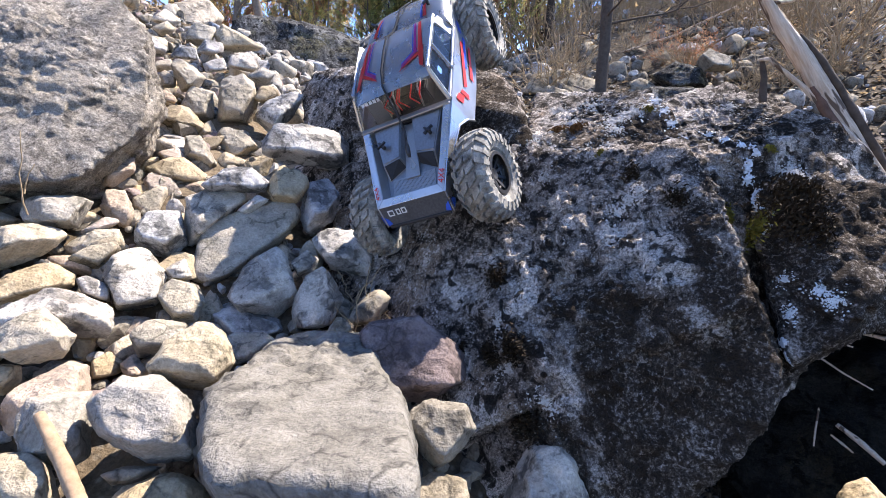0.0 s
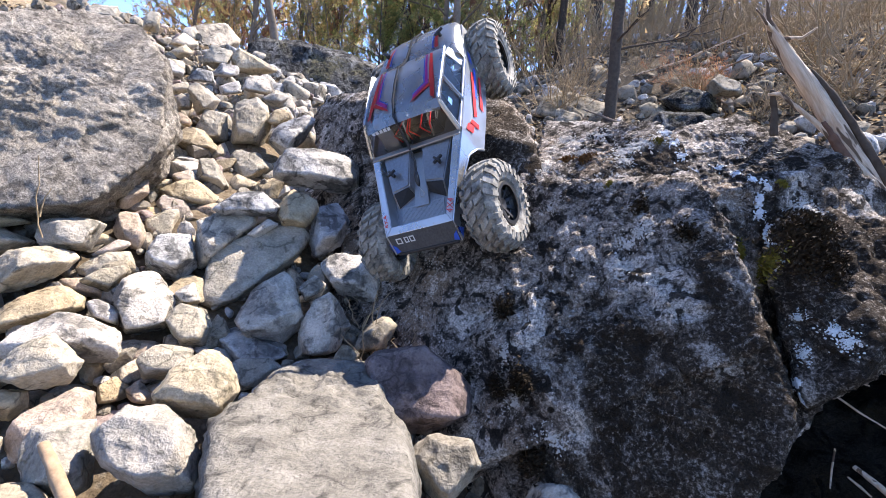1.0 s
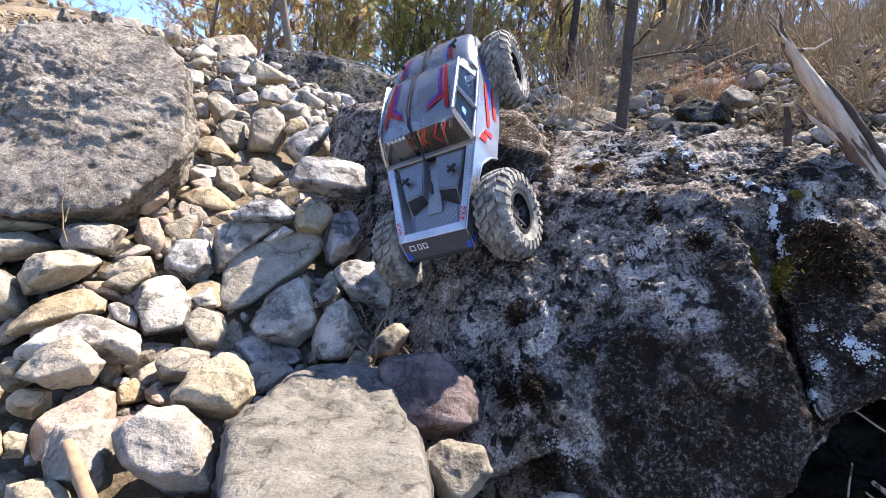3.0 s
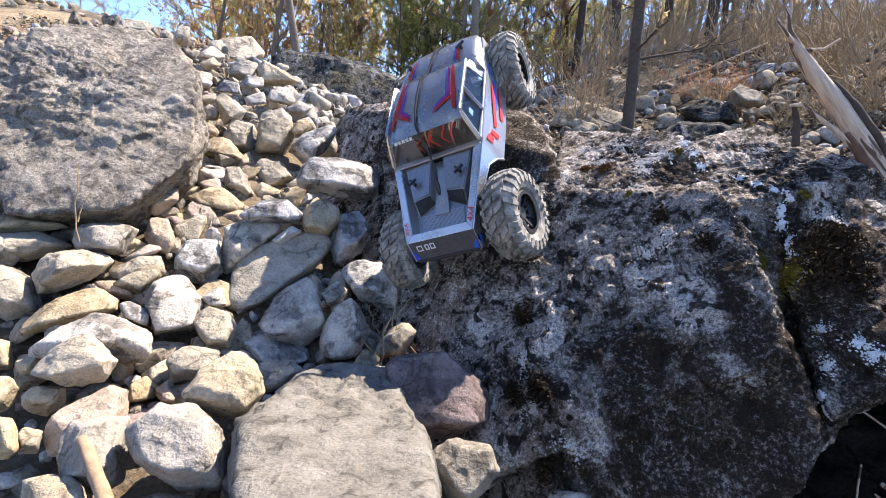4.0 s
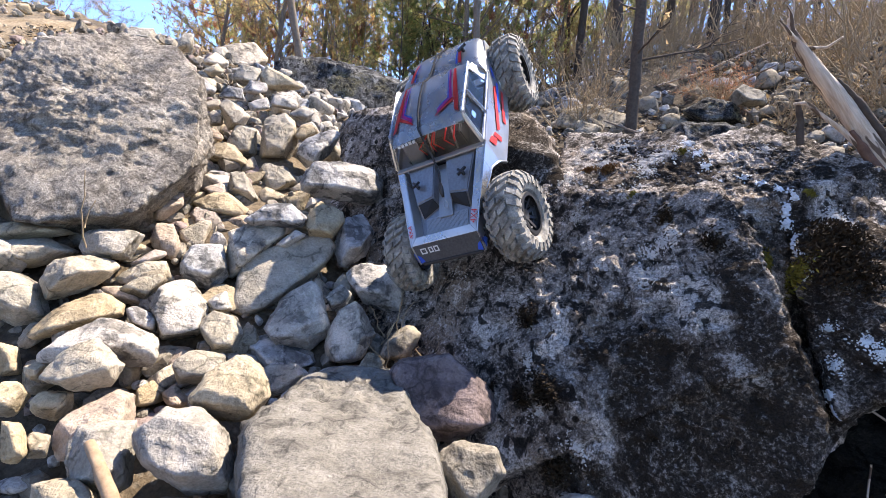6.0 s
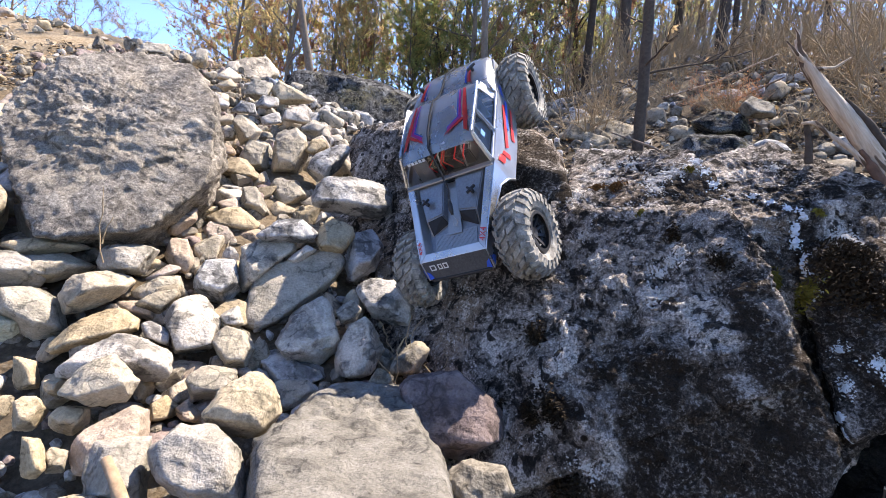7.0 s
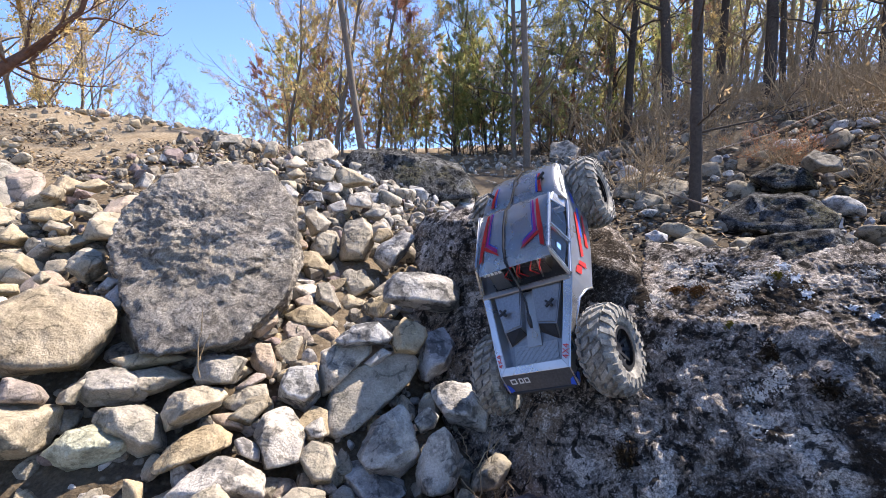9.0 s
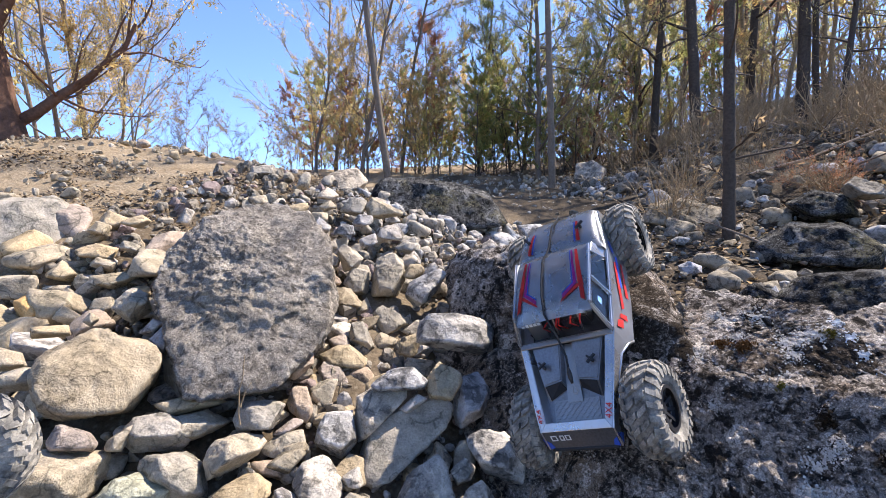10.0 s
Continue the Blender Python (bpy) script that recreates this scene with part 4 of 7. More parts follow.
def clear_glass(name, tint=(1, 1, 1)):
    n = Nodes(name)
    n.finish(tint, 0.03)
    n.bsdf.inputs["Transmission Weight"].default_value = 1.0
    n.bsdf.inputs["IOR"].default_value = 1.3
    return n.mat


SHELL = metal_shell()
RUBBER = tyre_rubber()
NOSE = plain("scuffed_dark_grey_shell", (0.10, 0.10, 0.105), 0.3, 0.3, 300.0, 0.0003, 0.5)
# same paint as SHELL, darkened to imitate weaker reflected light
DECK = plain("shell_paint_dimmed", (0.20, 0.212, 0.232), 0.28, 0.6, 300.0, 0.0003, 0.35)
MATT = plain("matt_black", (0.035, 0.037, 0.042), 0.95, 0.0, 300.0, 0.0003, 0.2, 0.05)
BLACK = plain("black_plastic", (0.022, 0.022, 0.024), 0.45, 0.0, 300.0, 0.0003)
STEEL = plain("dull_steel", (0.36, 0.35, 0.33), 0.4, 0.9, 300.0, 0.0003)
PLATE = plain("aluminium_tread_plate", (0.28, 0.285, 0.29), 0.35, 0.8, 300.0, 0.0003, 0.15)
RED = plain("red_sticker", (0.62, 0.035, 0.03), 0.35, 0.0, 300.0, 0.0001, 0.2)
BLUE = plain("blue_sticker", (0.03, 0.10, 0.55), 0.35, 0.0, 300.0, 0.0001, 0.2)
PURPLE = plain("magenta_sticker", (0.42, 0.03, 0.28), 0.35, 0.0, 300.0, 0.0001, 0.2)
WHITE = plain("white_sticker", (0.75, 0.75, 0.75), 0.4, 0.0, 300.0, 0.0001, 0.1)
WIRE = plain("red_wire", (0.60, 0.02, 0.02), 0.4)
GLASS = clear_glass("clear_lexan")


def slab(bm, pts, thick, up=None):
    """A flat or bent plate through the points, thickened along its normal."""
    vs = [bm.verts.new(p) for p in pts]
    f = bm.faces.new(vs)
    f.normal_update()
    n = Vector(up) if up else f.normal.copy()
    ws = [bm.verts.new(Vector(p) - n * thick) for p in pts]
    bm.faces.new(list(reversed(ws)))
    for i in range(len(vs)):
        j = (i + 1) % len(vs)
        bm.faces.new((vs[j], vs[i], ws[i], ws[j]))


def plate(name, pts, thick, mat, parent, label="", bevel=0.0, up=None):
    bm = bmesh.new()
    slab(bm, pts, thick, up)
    if bevel:
        bmesh.ops.bevel(bm, geom=bm.edges[:], offset=bevel, segments=2, affect="EDGES", profile=0.6)
    return part(name, bm, mat, parent, label)


def bar(bm, p, q, w, t, up=(0, 0, 1)):
    """A square bar from p to q."""
    p, q, up = Vector(p), Vector(q), Vector(up)
    d = (q - p).normalized()
    s = d.cross(up).normalized()
    u = s.cross(d)
    ring = [[c + s * (w / 2 * a) + u * (t / 2 * b) for a, b in ((-1, -1), (1, -1), (1, 1), (-1, 1))] for c in (p, q)]
    vs = [[bm.verts.new(k) for k in r] for r in ring]
    for i in range(4):
        j = (i + 1) % 4
        bm.faces.new((vs[0][i], vs[0][j], vs[1][j], vs[1][i]))
    bm.faces.new(vs[0][::-1])
    bm.faces.new(vs[1])


def tube(bm, pts, radii, sides=8, cap=True):
    """A round rod along the points."""
    pts = [Vector(p) for p in pts]
    if isinstance(radii, (int, float)):
        radii = [radii] * len(pts)
    rings = []
    side = None
    for i, p in enumerate(pts):
        d = (pts[min(i + 1, len(pts) - 1)] - pts[max(i - 1, 0)]).normalized()
        if side is None:
            side = d.orthogonal().normalized()
        side = (side - d * side.dot(d)).normalized()
        up = d.cross(side)
        rings.append([bm.verts.new(p + (side * math.cos(k * 6.28319 / sides) + up * math.sin(k * 6.28319 / sides)) * radii[i]) for k in range(sides)])
    for a, b in zip(rings, rings[1:]):
        for k in range(sides):
            j = (k + 1) % sides
            bm.faces.new((a[k], a[j], b[j], b[k]))
    if cap:
        bm.faces.new(rings[0][::-1])
        bm.faces.new(rings[-1])


def lathe(bm, profile, steps=40):
    """Turns a profile of (radius, y) round the y axis."""
    rings = [[bm.verts.new((r * math.cos(k * 6.283185 / steps), y, r * math.sin(k * 6.283185 / steps))) for k in range(steps)] for r, y in profile]
    for a, b in zip(rings, rings[1:]):
        for k in range(steps):
            j = (k + 1) % steps
            bm.faces.new((a[k], a[j], b[j], b[k]))


def lug(bm, R, a0, a1, y0, y1, skew, h):
    """One raised tread block, from angle a0 to a1 and from y0 to y1."""
    base = []
    for r, inset in ((R - 0.004, 0.0), (R + h, 0.12)):
        for a, y in ((a0, y0), (a1, y0), (a1, y1), (a0, y1)):
            am, ym = (a0 + a1) / 2, (y0 + y1) / 2
            aa = am + (a - am) * (1 - inset) + skew * (y - ym)
            yy = ym + (y - ym) * (1 - inset)
            drop = 0.012 * (abs(yy) / 0.027) ** 3
            base.append(bm.verts.new(((r - drop) * math.cos(aa), yy, (r - drop) * math.sin(aa))))
    for f in ((4, 5, 6, 7), (0, 1, 5, 4), (1, 2, 6, 5), (2, 3, 7, 6), (3, 0, 4, 7)):
        bm.faces.new([base[i] for i in f])


def wheel(parent, m, rim_mat, rim_label, spokes=10, R=0.062):
    """A beadlock rim with a knobbly tyre on it, turning about its y axis, outside towards +y."""
    bm = bmesh.new()
    lathe(bm, [(0.0001, 0.010), (0.008, 0.012), (0.010, 0.006), (0.012, 0.004)], 24)
    lathe(bm, [(0.026, 0.021), (0.031, 0.021), (0.033, 0.018), (0.033, 0.012), (0.029, 0.006), (0.028, -0.018), (0.032, -0.021)], 40)
    for k in range(spokes):
        a = k * 6.28319 / spokes
        c, s = math.cos(a), math.sin(a)
        bar(bm, (0.009 * c, 0.008, 0.009 * s), (0.029 * c, 0.013, 0.029 * s), 0.0045, 0.004, (0, 1, 0))
    lathe(bm, [(0.0195, 0.0115), (0.0215, 0.0125), (0.0215, 0.009), (0.0195, 0.009)], 32)
    rim = part("wheel", bm, rim_mat, parent, rim_label, m=m)
    bm = bmesh.new()
    lathe(bm, [(0.0325, 0.017), (0.036, 0.022), (0.044, 0.0255), (0.052, 0.0255), (0.058, 0.022), (R - 0.001, 0.014), (R, 0.0), (R - 0.001, -0.014), (0.058, -0.022), (0.052, -0.0255), (0.044, -0.0255), (0.036, -0.022), (0.0325, -0.017)], 56)
    n = 23
    for k in range(n):
        a, w = k * 6.28319 / n, 6.28319 / n
        for y0, y1, turn, skew in ((0.0006, 0.0138, 0.0, 12.0), (0.0150, 0.0268, 0.38, -5.0)):
            lug(bm, R, a + w * turn, a + w * (turn + 0.50), y0, y1, skew, 0.0058)
            lug(bm, R, a + w * (turn + 0.5), a + w * (turn + 1.0), -y1, -y0, skew, 0.0058)
        for sgn in (1, -1):
            b0 = a + w * (0.3 if sgn > 0 else 0.8)
            vs = []
            for r, y in ((R - 0.005, 0.0245), (R - 0.018, 0.0275), (R - 0.018, 0.0245), (R - 0.005, 0.0200)):
                for aa in (b0, b0 + w * 0.45):
                    vs.append(bm.verts.new((r * math.cos(aa), y * sgn, r * math.sin(aa))))
            for f in ((0, 1, 3, 2), (2, 3, 5, 4), (0, 2, 4, 6), (1, 7, 5, 3), (6, 7, 1, 0)):
                bm.faces.new([vs[i] for i in f])
    part("tyre", bm, RUBBER, rim, "black knobbly tyre grey with stone dust", smooth=False)
    return rim


def lettering(text, size, mat, parent, m, label=""):
    """Flat letters as a mesh."""
    cu = bpy.data.curves.new("lettering", "FONT")
    cu.body, cu.size, cu.align_x, cu.align_y, cu.extrude = text, size, "CENTER", "CENTER", 0.0002
    tmp = bpy.data.objects.new("lettering", cu)
    scene.collection.objects.link(tmp)
    dg = bpy.context.evaluated_depsgraph_get()
    me = bpy.data.meshes.new_from_object(tmp.evaluated_get(dg))
    bpy.data.objects.remove(tmp)
    me.materials.clear()
    me.materials.append(mat)
    ob = new("lettering", me)
    ob.parent = parent
    ob.matrix_basis = m
    return tagged(ob, label)


def both(f):
    for s in (1, -1):
        f(s)


def half_width(x):
    """Half the width of the shell at its waist."""
    if x > 0.062:
        return 0.0545 + (0.191 - min(x, 0.206)) / 0.129 * 0.0235
    if x > -0.085:
        return 0.078 + (0.062 - x) / 0.147 * 0.004
    return 0.082 - (-0.085 - x) / 0.105 * 0.014


def waist(x):
    if x > 0.062:
        return 0.0515 + (0.191 - x) / 0.129 * 0.0315
    return 0.083 + (0.062 - x) / 0.25 * 0.004


def build_truck():
    car = new("rc_truck")
    tagged(car, "silver-grey radio-controlled rock crawler truck with red stripes, climbing the boulder", "rc truck")
    f, l, u = Vector((-0.0298, -0.6766, -0.7358)), Vector((0.882, -0.3642, 0.2992)), Vector((-0.4704, -0.64, 0.6076))
    car.matrix_basis = Matrix((( f.x, l.x, u.x, -0.0164), (f.y, l.y, u.y, 0.8106), (f.z, l.z, u.z, 0.5572), (0, 0, 0, 1)))

    # sides with both wheel arches
    outline = [(0.206, 0.022), (0.191, 0.0515), (0.160, 0.060), (0.110, 0.071), (0.062, 0.083), (-0.010, 0.0845), (-0.085, 0.086), (-0.150, 0.087), (-0.188, 0.084), (-0.194, 0.050),
               (-0.176, 0.046), (-0.160, 0.062), (-0.130, 0.066), (-0.106, 0.052), (-0.092, 0.022), (-0.02, 0.018), (0.050, 0.020), (0.064, 0.040), (0.085, 0.055), (0.120, 0.054), (0.150, 0.046), (0.172, 0.034), (0.180, 0.020)]

    def side(s):
        bm = bmesh.new()
        vs = [bm.verts.new((x, s * (half_width(x) + (waist(x) - z) * 0.10), z)) for x, z in outline]
        bm.faces.new(vs)
        bmesh.ops.triangulate(bm, faces=bm.faces[:])
        bmesh.ops.solidify(bm, geom=bm.faces[:], thickness=0.002 * s)
        part("side_panel", bm, SHELL, car)
        # flared lips of the arches
        for ring in (outline[9:15], outline[16:23]):
            bm = bmesh.new()
            tube(bm, [(x, s * (half_width(x) + (waist(x) - z) * 0.10 + 0.0015), z) for x, z in ring], 0.0022, 6)
            part("arch_lip", bm, SHELL, car, smooth=True)
    both(side)

    # nose and bumper
    plate("nose_panel", [(0.206, 0.053, 0.022), (0.206, -0.053, 0.022), (0.191, -0.0545, 0.0515), (0.191, 0.0545, 0.0515)], 0.003, NOSE, car, "dark grey nose panel", 0.0, (0.9, 0, 0.45))
    bm = bmesh.new()
    bar(bm, (0.206, 0.051, 0.0215), (0.206, -0.051, 0.0215), 0.005, 0.005)
    bmesh.ops.bevel(bm, geom=bm.edges[:], offset=0.0012, segments=1, affect="EDGES")
    part("bumper", bm, BLACK, car, "black plastic bumper lip")
    bm = bmesh.new()

    def nose(y, z, out=0.0012):
        return (0.191 + (0.0515 - z) * 0.508 + out, y, z)
    for y0, w in ((-0.044, 0.010), (-0.030, 0.007), (-0.021, 0.008)):
        for ya, yb, za, zb in ((y0, y0 + w, 0.0445, 0.0462), (y0, y0 + w, 0.0375, 0.0392), (y0, y0 + 0.0017, 0.0375, 0.0462), (y0 + w - 0.0017, y0 + w, 0.0375, 0.0462)):
            slab(bm, [nose(ya, za), nose(yb, za), nose(yb, zb), nose(ya, zb)], 0.0004, (0.9, 0, 0.45))
    part("nose_badge", bm, WHITE, car, "white badge shapes on the nose")

    def tape(s):
        plate("blue_tape", [nose(s * 0.0530, 0.024), nose(s * 0.0450, 0.026), nose(s * 0.0480, 0.034), nose(s * 0.0535, 0.038)], 0.0006, BLUE, car, "torn blue tape on the nose corner", 0.0, (0.9, 0, 0.45))
        plate("blue_tape", [(0.2030, s * 0.0585, 0.025), (0.190, s * 0.0602, 0.028), (0.192, s * 0.0600, 0.036), (0.1970, s * 0.0592, 0.038)], 0.0006, BLUE, car, "", 0.0, (0, s, 0))
    both(tape)

    # bonnet: rails round a sunken tray
    def rail(s):
        bm = bmesh.new()
        slab(bm, [(0.191, s * 0.0545, 0.0520), (0.062, s * 0.078, 0.0845), (0.062, s * 0.066, 0.0850), (0.179, s * 0.046, 0.0560)], 0.0035, (0, 0, 1))
        slab(bm, [(0.062, s * 0.066, 0.0850), (0.179, s * 0.046, 0.0560), (0.177, s * 0.041, 0.0385), (0.062, s * 0.059, 0.0620)], 0.0020, (0, -s, 0))
        bmesh.ops.bevel(bm, geom=bm.edges[:], offset=0.0009, segments=2, affect="EDGES")
        part("bonnet_rail", bm, SHELL, car)
    both(rail)
    plate("bonnet_rail", [(0.191, 0.0545, 0.0516), (0.191, -0.0545, 0.0516), (0.179, -0.046, 0.0555), (0.179, 0.046, 0.0555)], 0.0035, SHELL, car, "", 0.0009, (0, 0, 1))
    plate("bonnet_tray", [(0.181, 0.045, 0.0385), (0.181, -0.045, 0.0385), (0.060, -0.063, 0.0620), (0.060, 0.063, 0.0620)], 0.002, DECK, car, "", 0.0, (0, 0, 1))
    bm = bmesh.new()
    slab(bm, [(0.177, 0.036, 0.0405), (0.177, -0.036, 0.0405), (0.143, -0.036, 0.0475), (0.143, 0.036, 0.0475)], 0.001, (0, 0, 1))
    for i in range(7):
        for j in range(16):
            x, y = 0.146 + i * 0.0046, -0.033 + j * 0.0044
            z = 0.0475 - (x - 0.143) * 0.206
            d = 0.0016 if (i + j) % 2 else -0.0016
            bar(bm, (x - 0.0014, y - d, z + 0.0003), (x + 0.0014, y + d, z + 0.0003), 0.0009, 0.0009)
    part("tread_plate", bm, PLATE, car, "bright diamond tread plate")

    def scoop(s):
        bm = bmesh.new()
        top = [(0.062, s * 0.010, 0.0815), (0.062, s * 0.060, 0.0800), (0.125, s * 0.044, 0.0660), (0.120, s * 0.014, 0.0680)]
        low = [(0.062, s * 0.008, 0.0610), (0.062, s * 0.061, 0.0610), (0.143, s * 0.042, 0.0455), (0.126, s * 0.010, 0.0490)]
        a, b = [bm.verts.new(p) for p in top], [bm.verts.new(p) for p in low]
        bm.faces.new(a)
        for i in range(4):
            j = (i + 1) % 4
            bm.faces.new((a[i], a[j], b[j], b[i]))
        bmesh.ops.bevel(bm, geom=[e for e in bm.edges if all(v in a for v in e.verts)], offset=0.0016, segments=2, affect="EDGES")
        part("bonnet_scoop", bm, DECK, car)
        # matt black plate on the solid front stands for shade inside the scoop
        q = [Vector(top[2]), Vector(top[3]), Vector(low[3]), Vector(low[2])]
        mid = sum(q, Vector()) / 4
        nrm = (q[1] - q[0]).cross(q[2] - q[0]).normalized()
        nrm = nrm if nrm.x > 0 else -nrm
        plate("scoop_mouth", [mid + (p - mid) * 0.86 + nrm * 0.0014 for p in q], 0.0006, MATT, car, "black plate painting the shaded mouth of the bonnet scoop", 0.0, nrm)
        # body post and clip
        bm = bmesh.new()
        tube(bm, [(0.098, s * 0.040, 0.070), (0.098, s * 0.040, 0.081)], 0.0028, 8)
        bar(bm, (0.092, s * 0.046, 0.0800), (0.104, s * 0.034, 0.0800), 0.0035, 0.0035)
        bar(bm, (0.094, s * 0.034, 0.0815), (0.103, s * 0.045, 0.0815), 0.003, 0.003)
        part("body_clip", bm, BLACK, car, "black body post and clip")
    both(scoop)
    plate("bonnet_spine", [(0.062, 0.009, 0.0700), (0.062, -0.009, 0.0700), (0.148, -0.012, 0.0490), (0.148, 0.012, 0.0490)], 0.004, PLATE, car, "dusty pale channel in the bonnet")

    # cab
    A, B, C = (0.060, 0.0775, 0.0840), (0.036, 0.0640, 0.1290), (-0.080, 0.0665, 0.1265)
    D, E_ = (-0.088, 0.0810, 0.0860), (0.002, 0.0805, 0.0845)
    P = (-0.014, 0.0655, 0.1285)

    def flip(p, s):
        return (p[0], p[1] * s, p[2])

    def cab(s):
        bm = bmesh.new()
        for p, q, w in ((A, B, 0.0075), (B, C, 0.010), (A, D, 0.013), (P, E_, 0.009)):
            bar(bm, flip(p, s), flip(q, s), 0.0055, w, (0, s * 0.3, 1) if p is not A or q is not B else (0, 1, 0.2))
        bmesh.ops.bevel(bm, geom=bm.edges[:], offset=0.0024, segments=3, affect="EDGES")
        part("cab_frame", bm, SHELL, car)
        plate("rear_pillar", [flip(q, s) for q in ((-0.070, 0.0800, 0.0870), (-0.090, 0.0815, 0.0865), (-0.089, 0.0680, 0.1180), (-0.064, 0.0685, 0.1260))], 0.004, SHELL, car, "", 0.001, (0, s, 0))
        plate("side_window", [flip(q, s) for q in ((0.050, 0.0755, 0.0880), (0.004, 0.0790, 0.0890), (-0.009, 0.0660, 0.1245), (0.034, 0.0645, 0.1245))], 0.0008, GLASS, car, "clear side window").visible_shadow = False
        plate("side_window", [flip(q, s) for q in ((-0.002, 0.0795, 0.0890), (-0.072, 0.0795, 0.0900), (-0.066, 0.0675, 0.1225), (-0.016, 0.0660, 0.1245))], 0.0008, GLASS, car, "clear side window").visible_shadow = False
    both(cab)
    bm = bmesh.new()
    n = 9
    rows = []
    for x, z, hw in ((0.046, 0.1235, 0.0630), (0.038, 0.1300, 0.0640), (0.010, 0.1330, 0.0650), (-0.030, 0.1330, 0.0660), (-0.066, 0.1315, 0.0665), (-0.082, 0.1270, 0.0665), (-0.090, 0.1160, 0.0670)):
        rows.append([bm.verts.new((x, hw * (2 * k / (n - 1) - 1), z - 0.004 * abs(2 * k / (n - 1) - 1) ** 4)) for k in range(n)])
    for a, b in zip(rows, rows[1:]):
        for k in range(n - 1):
            bm.faces.new((a[k], a[k + 1], b[k + 1], b[k]))
    bmesh.ops.solidify(bm, geom=bm.faces[:], thickness=0.002)
    part("roof", bm, SHELL, car, smooth=True)
    plate("windscreen", [(0.060, 0.074, 0.0870), (0.060, -0.074, 0.0870), (0.044, -0.062, 0.1230), (0.044, 0.062, 0.1230)], 0.0008, GLASS, car, "clear windscreen").visible_shadow = False
    bm = bmesh.new()
    bar(bm, (0.062, 0.077, 0.0835), (0.062, -0.077, 0.0835), 0.010, 0.004)
    bmesh.ops.bevel(bm, geom=bm.edges[:], offset=0.001, segments=1, affect="EDGES")
    part("dash", bm, PLATE, car, "pale dashboard edge")
    bm = bmesh.new()
    for k in range(5):
        slab(bm, [(0.0475, -0.056 + k * 0.007, 0.117), (0.0475, -0.051 + k * 0.007, 0.117), (0.0455, -0.051 + k * 0.007, 0.1215), (0.0455, -0.056 + k * 0.007, 0.1215)], 0.0003)
    part("screen_banner", bm, WHITE, car, "row of white banner marks on the windscreen")

    # tail: rounded bed cover
    bm = bmesh.new()
    rows = []
    for x, z, hw, zl in ((-0.086, 0.1140, 0.0740, 0.086), (-0.096, 0.1190, 0.0745, 0.0862), (-0.125, 0.1180, 0.0735, 0.0866), (-0.158, 0.1120, 0.0705, 0.087), (-0.180, 0.1020, 0.0680, 0.086), (-0.190, 0.0860, 0.0670, 0.080), (-0.194, 0.0520, 0.0660, 0.050)):
        r = []
        for k in range(13):
            t = math.pi * k / 12
            c, q = math.cos(t), math.sin(t)
            r.append(bm.verts.new((x, half_width(x) * math.copysign(abs(c) ** 0.45, c) if 0 < k < 12 else half_width(x) * c, zl + (z - zl) * abs(q) ** 0.55)))
        rows.append(r)
    for a, b in zip(rows, rows[1:]):
        for k in range(12):
            bm.faces.new((a[k], a[k + 1], b[k + 1], b[k]))
    bmesh.ops.solidify(bm, geom=bm.faces[:], thickness=0.002)
    part("bed_cover", bm, SHELL, car, smooth=True)
    plate("rear_wall", [(-0.088, 0.070, 0.086), (-0.088, -0.070, 0.086), (-0.088, -0.064, 0.116), (-0.088, 0.064, 0.116)], 0.0015, BLACK, car)

    def rear_clip(s):
        bm = bmesh.new()
        tube(bm, [(-0.130, s * 0.050, 0.112), (-0.130, s * 0.050, 0.125)], 0.0028, 8)
        bar(bm, (-0.136, s * 0.056, 0.1235), (-0.124, s * 0.044, 0.1235), 0.0035, 0.0035)
        part("body_clip", bm, BLACK, car, "black body post and clip")
    both(rear_clip)

    # stripes on roof, tail and doors
    def stripe(mat, pts, z):
        a, b, c, d = [Vector((*p, 0)) for p in pts]
        bm = bmesh.new()
        rows = []
        for k in range(9):
            rows.append([bm.verts.new((q.x, q.y, z(q.x, q.y))) for q in (a.lerp(d, k / 8), b.lerp(c, k / 8))])
        for r, t in zip(rows, rows[1:]):
            bm.faces.new((r[0], r[1], t[1], t[0]))
        bmesh.ops.solidify(bm, geom=bm.faces[:], thickness=0.0003)
        part("stripe", bm, mat, car, "red sticker stripe" if mat is RED else "blue sticker stripe" if mat is BLUE else "magenta sticker stripe")

    def roof_z(x, y):
        return 0.1342 - 0.004 * abs(y / 0.066) ** 4 - max(0, abs(x + 0.01) - 0.028) ** 2 * 2.2

    def stripes(s):
        for mat, y0, w in ((RED, 0.0480, 0.0085), (PURPLE, 0.0415, 0.0050), (BLUE, 0.0390, 0.0022)):
            stripe(mat, [(-0.072, s * (y0 - 0.004)), (-0.072, s * (y0 - 0.004 + w * 0.5)), (-0.002, s * (y0 + w)), (-0.004, s * y0)], roof_z)
        stripe(RED, [(-0.004, s * 0.049), (-0.002, s * 0.0565), (0.030, s * 0.058), (0.026, s * 0.052)], roof_z)
        stripe(PURPLE, [(-0.006, s * 0.0430), (-0.004, s * 0.0475), (0.020, s * 0.0230), (0.013, s * 0.0225)], roof_z)
        stripe(BLUE, [(-0.007, s * 0.0400), (-0.006, s * 0.0425), (0.012, s * 0.0220), (0.010, s * 0.0215)], roof_z)
        stripe(RED, [(-0.002, s * 0.0480), (0.004, s * 0.0500), (0.027, s * 0.0190), (0.021, s * 0.0220)], roof_z)
        bed = lambda x, y: 0.1206 - max(0, -0.105 - x) ** 2 * 3.4
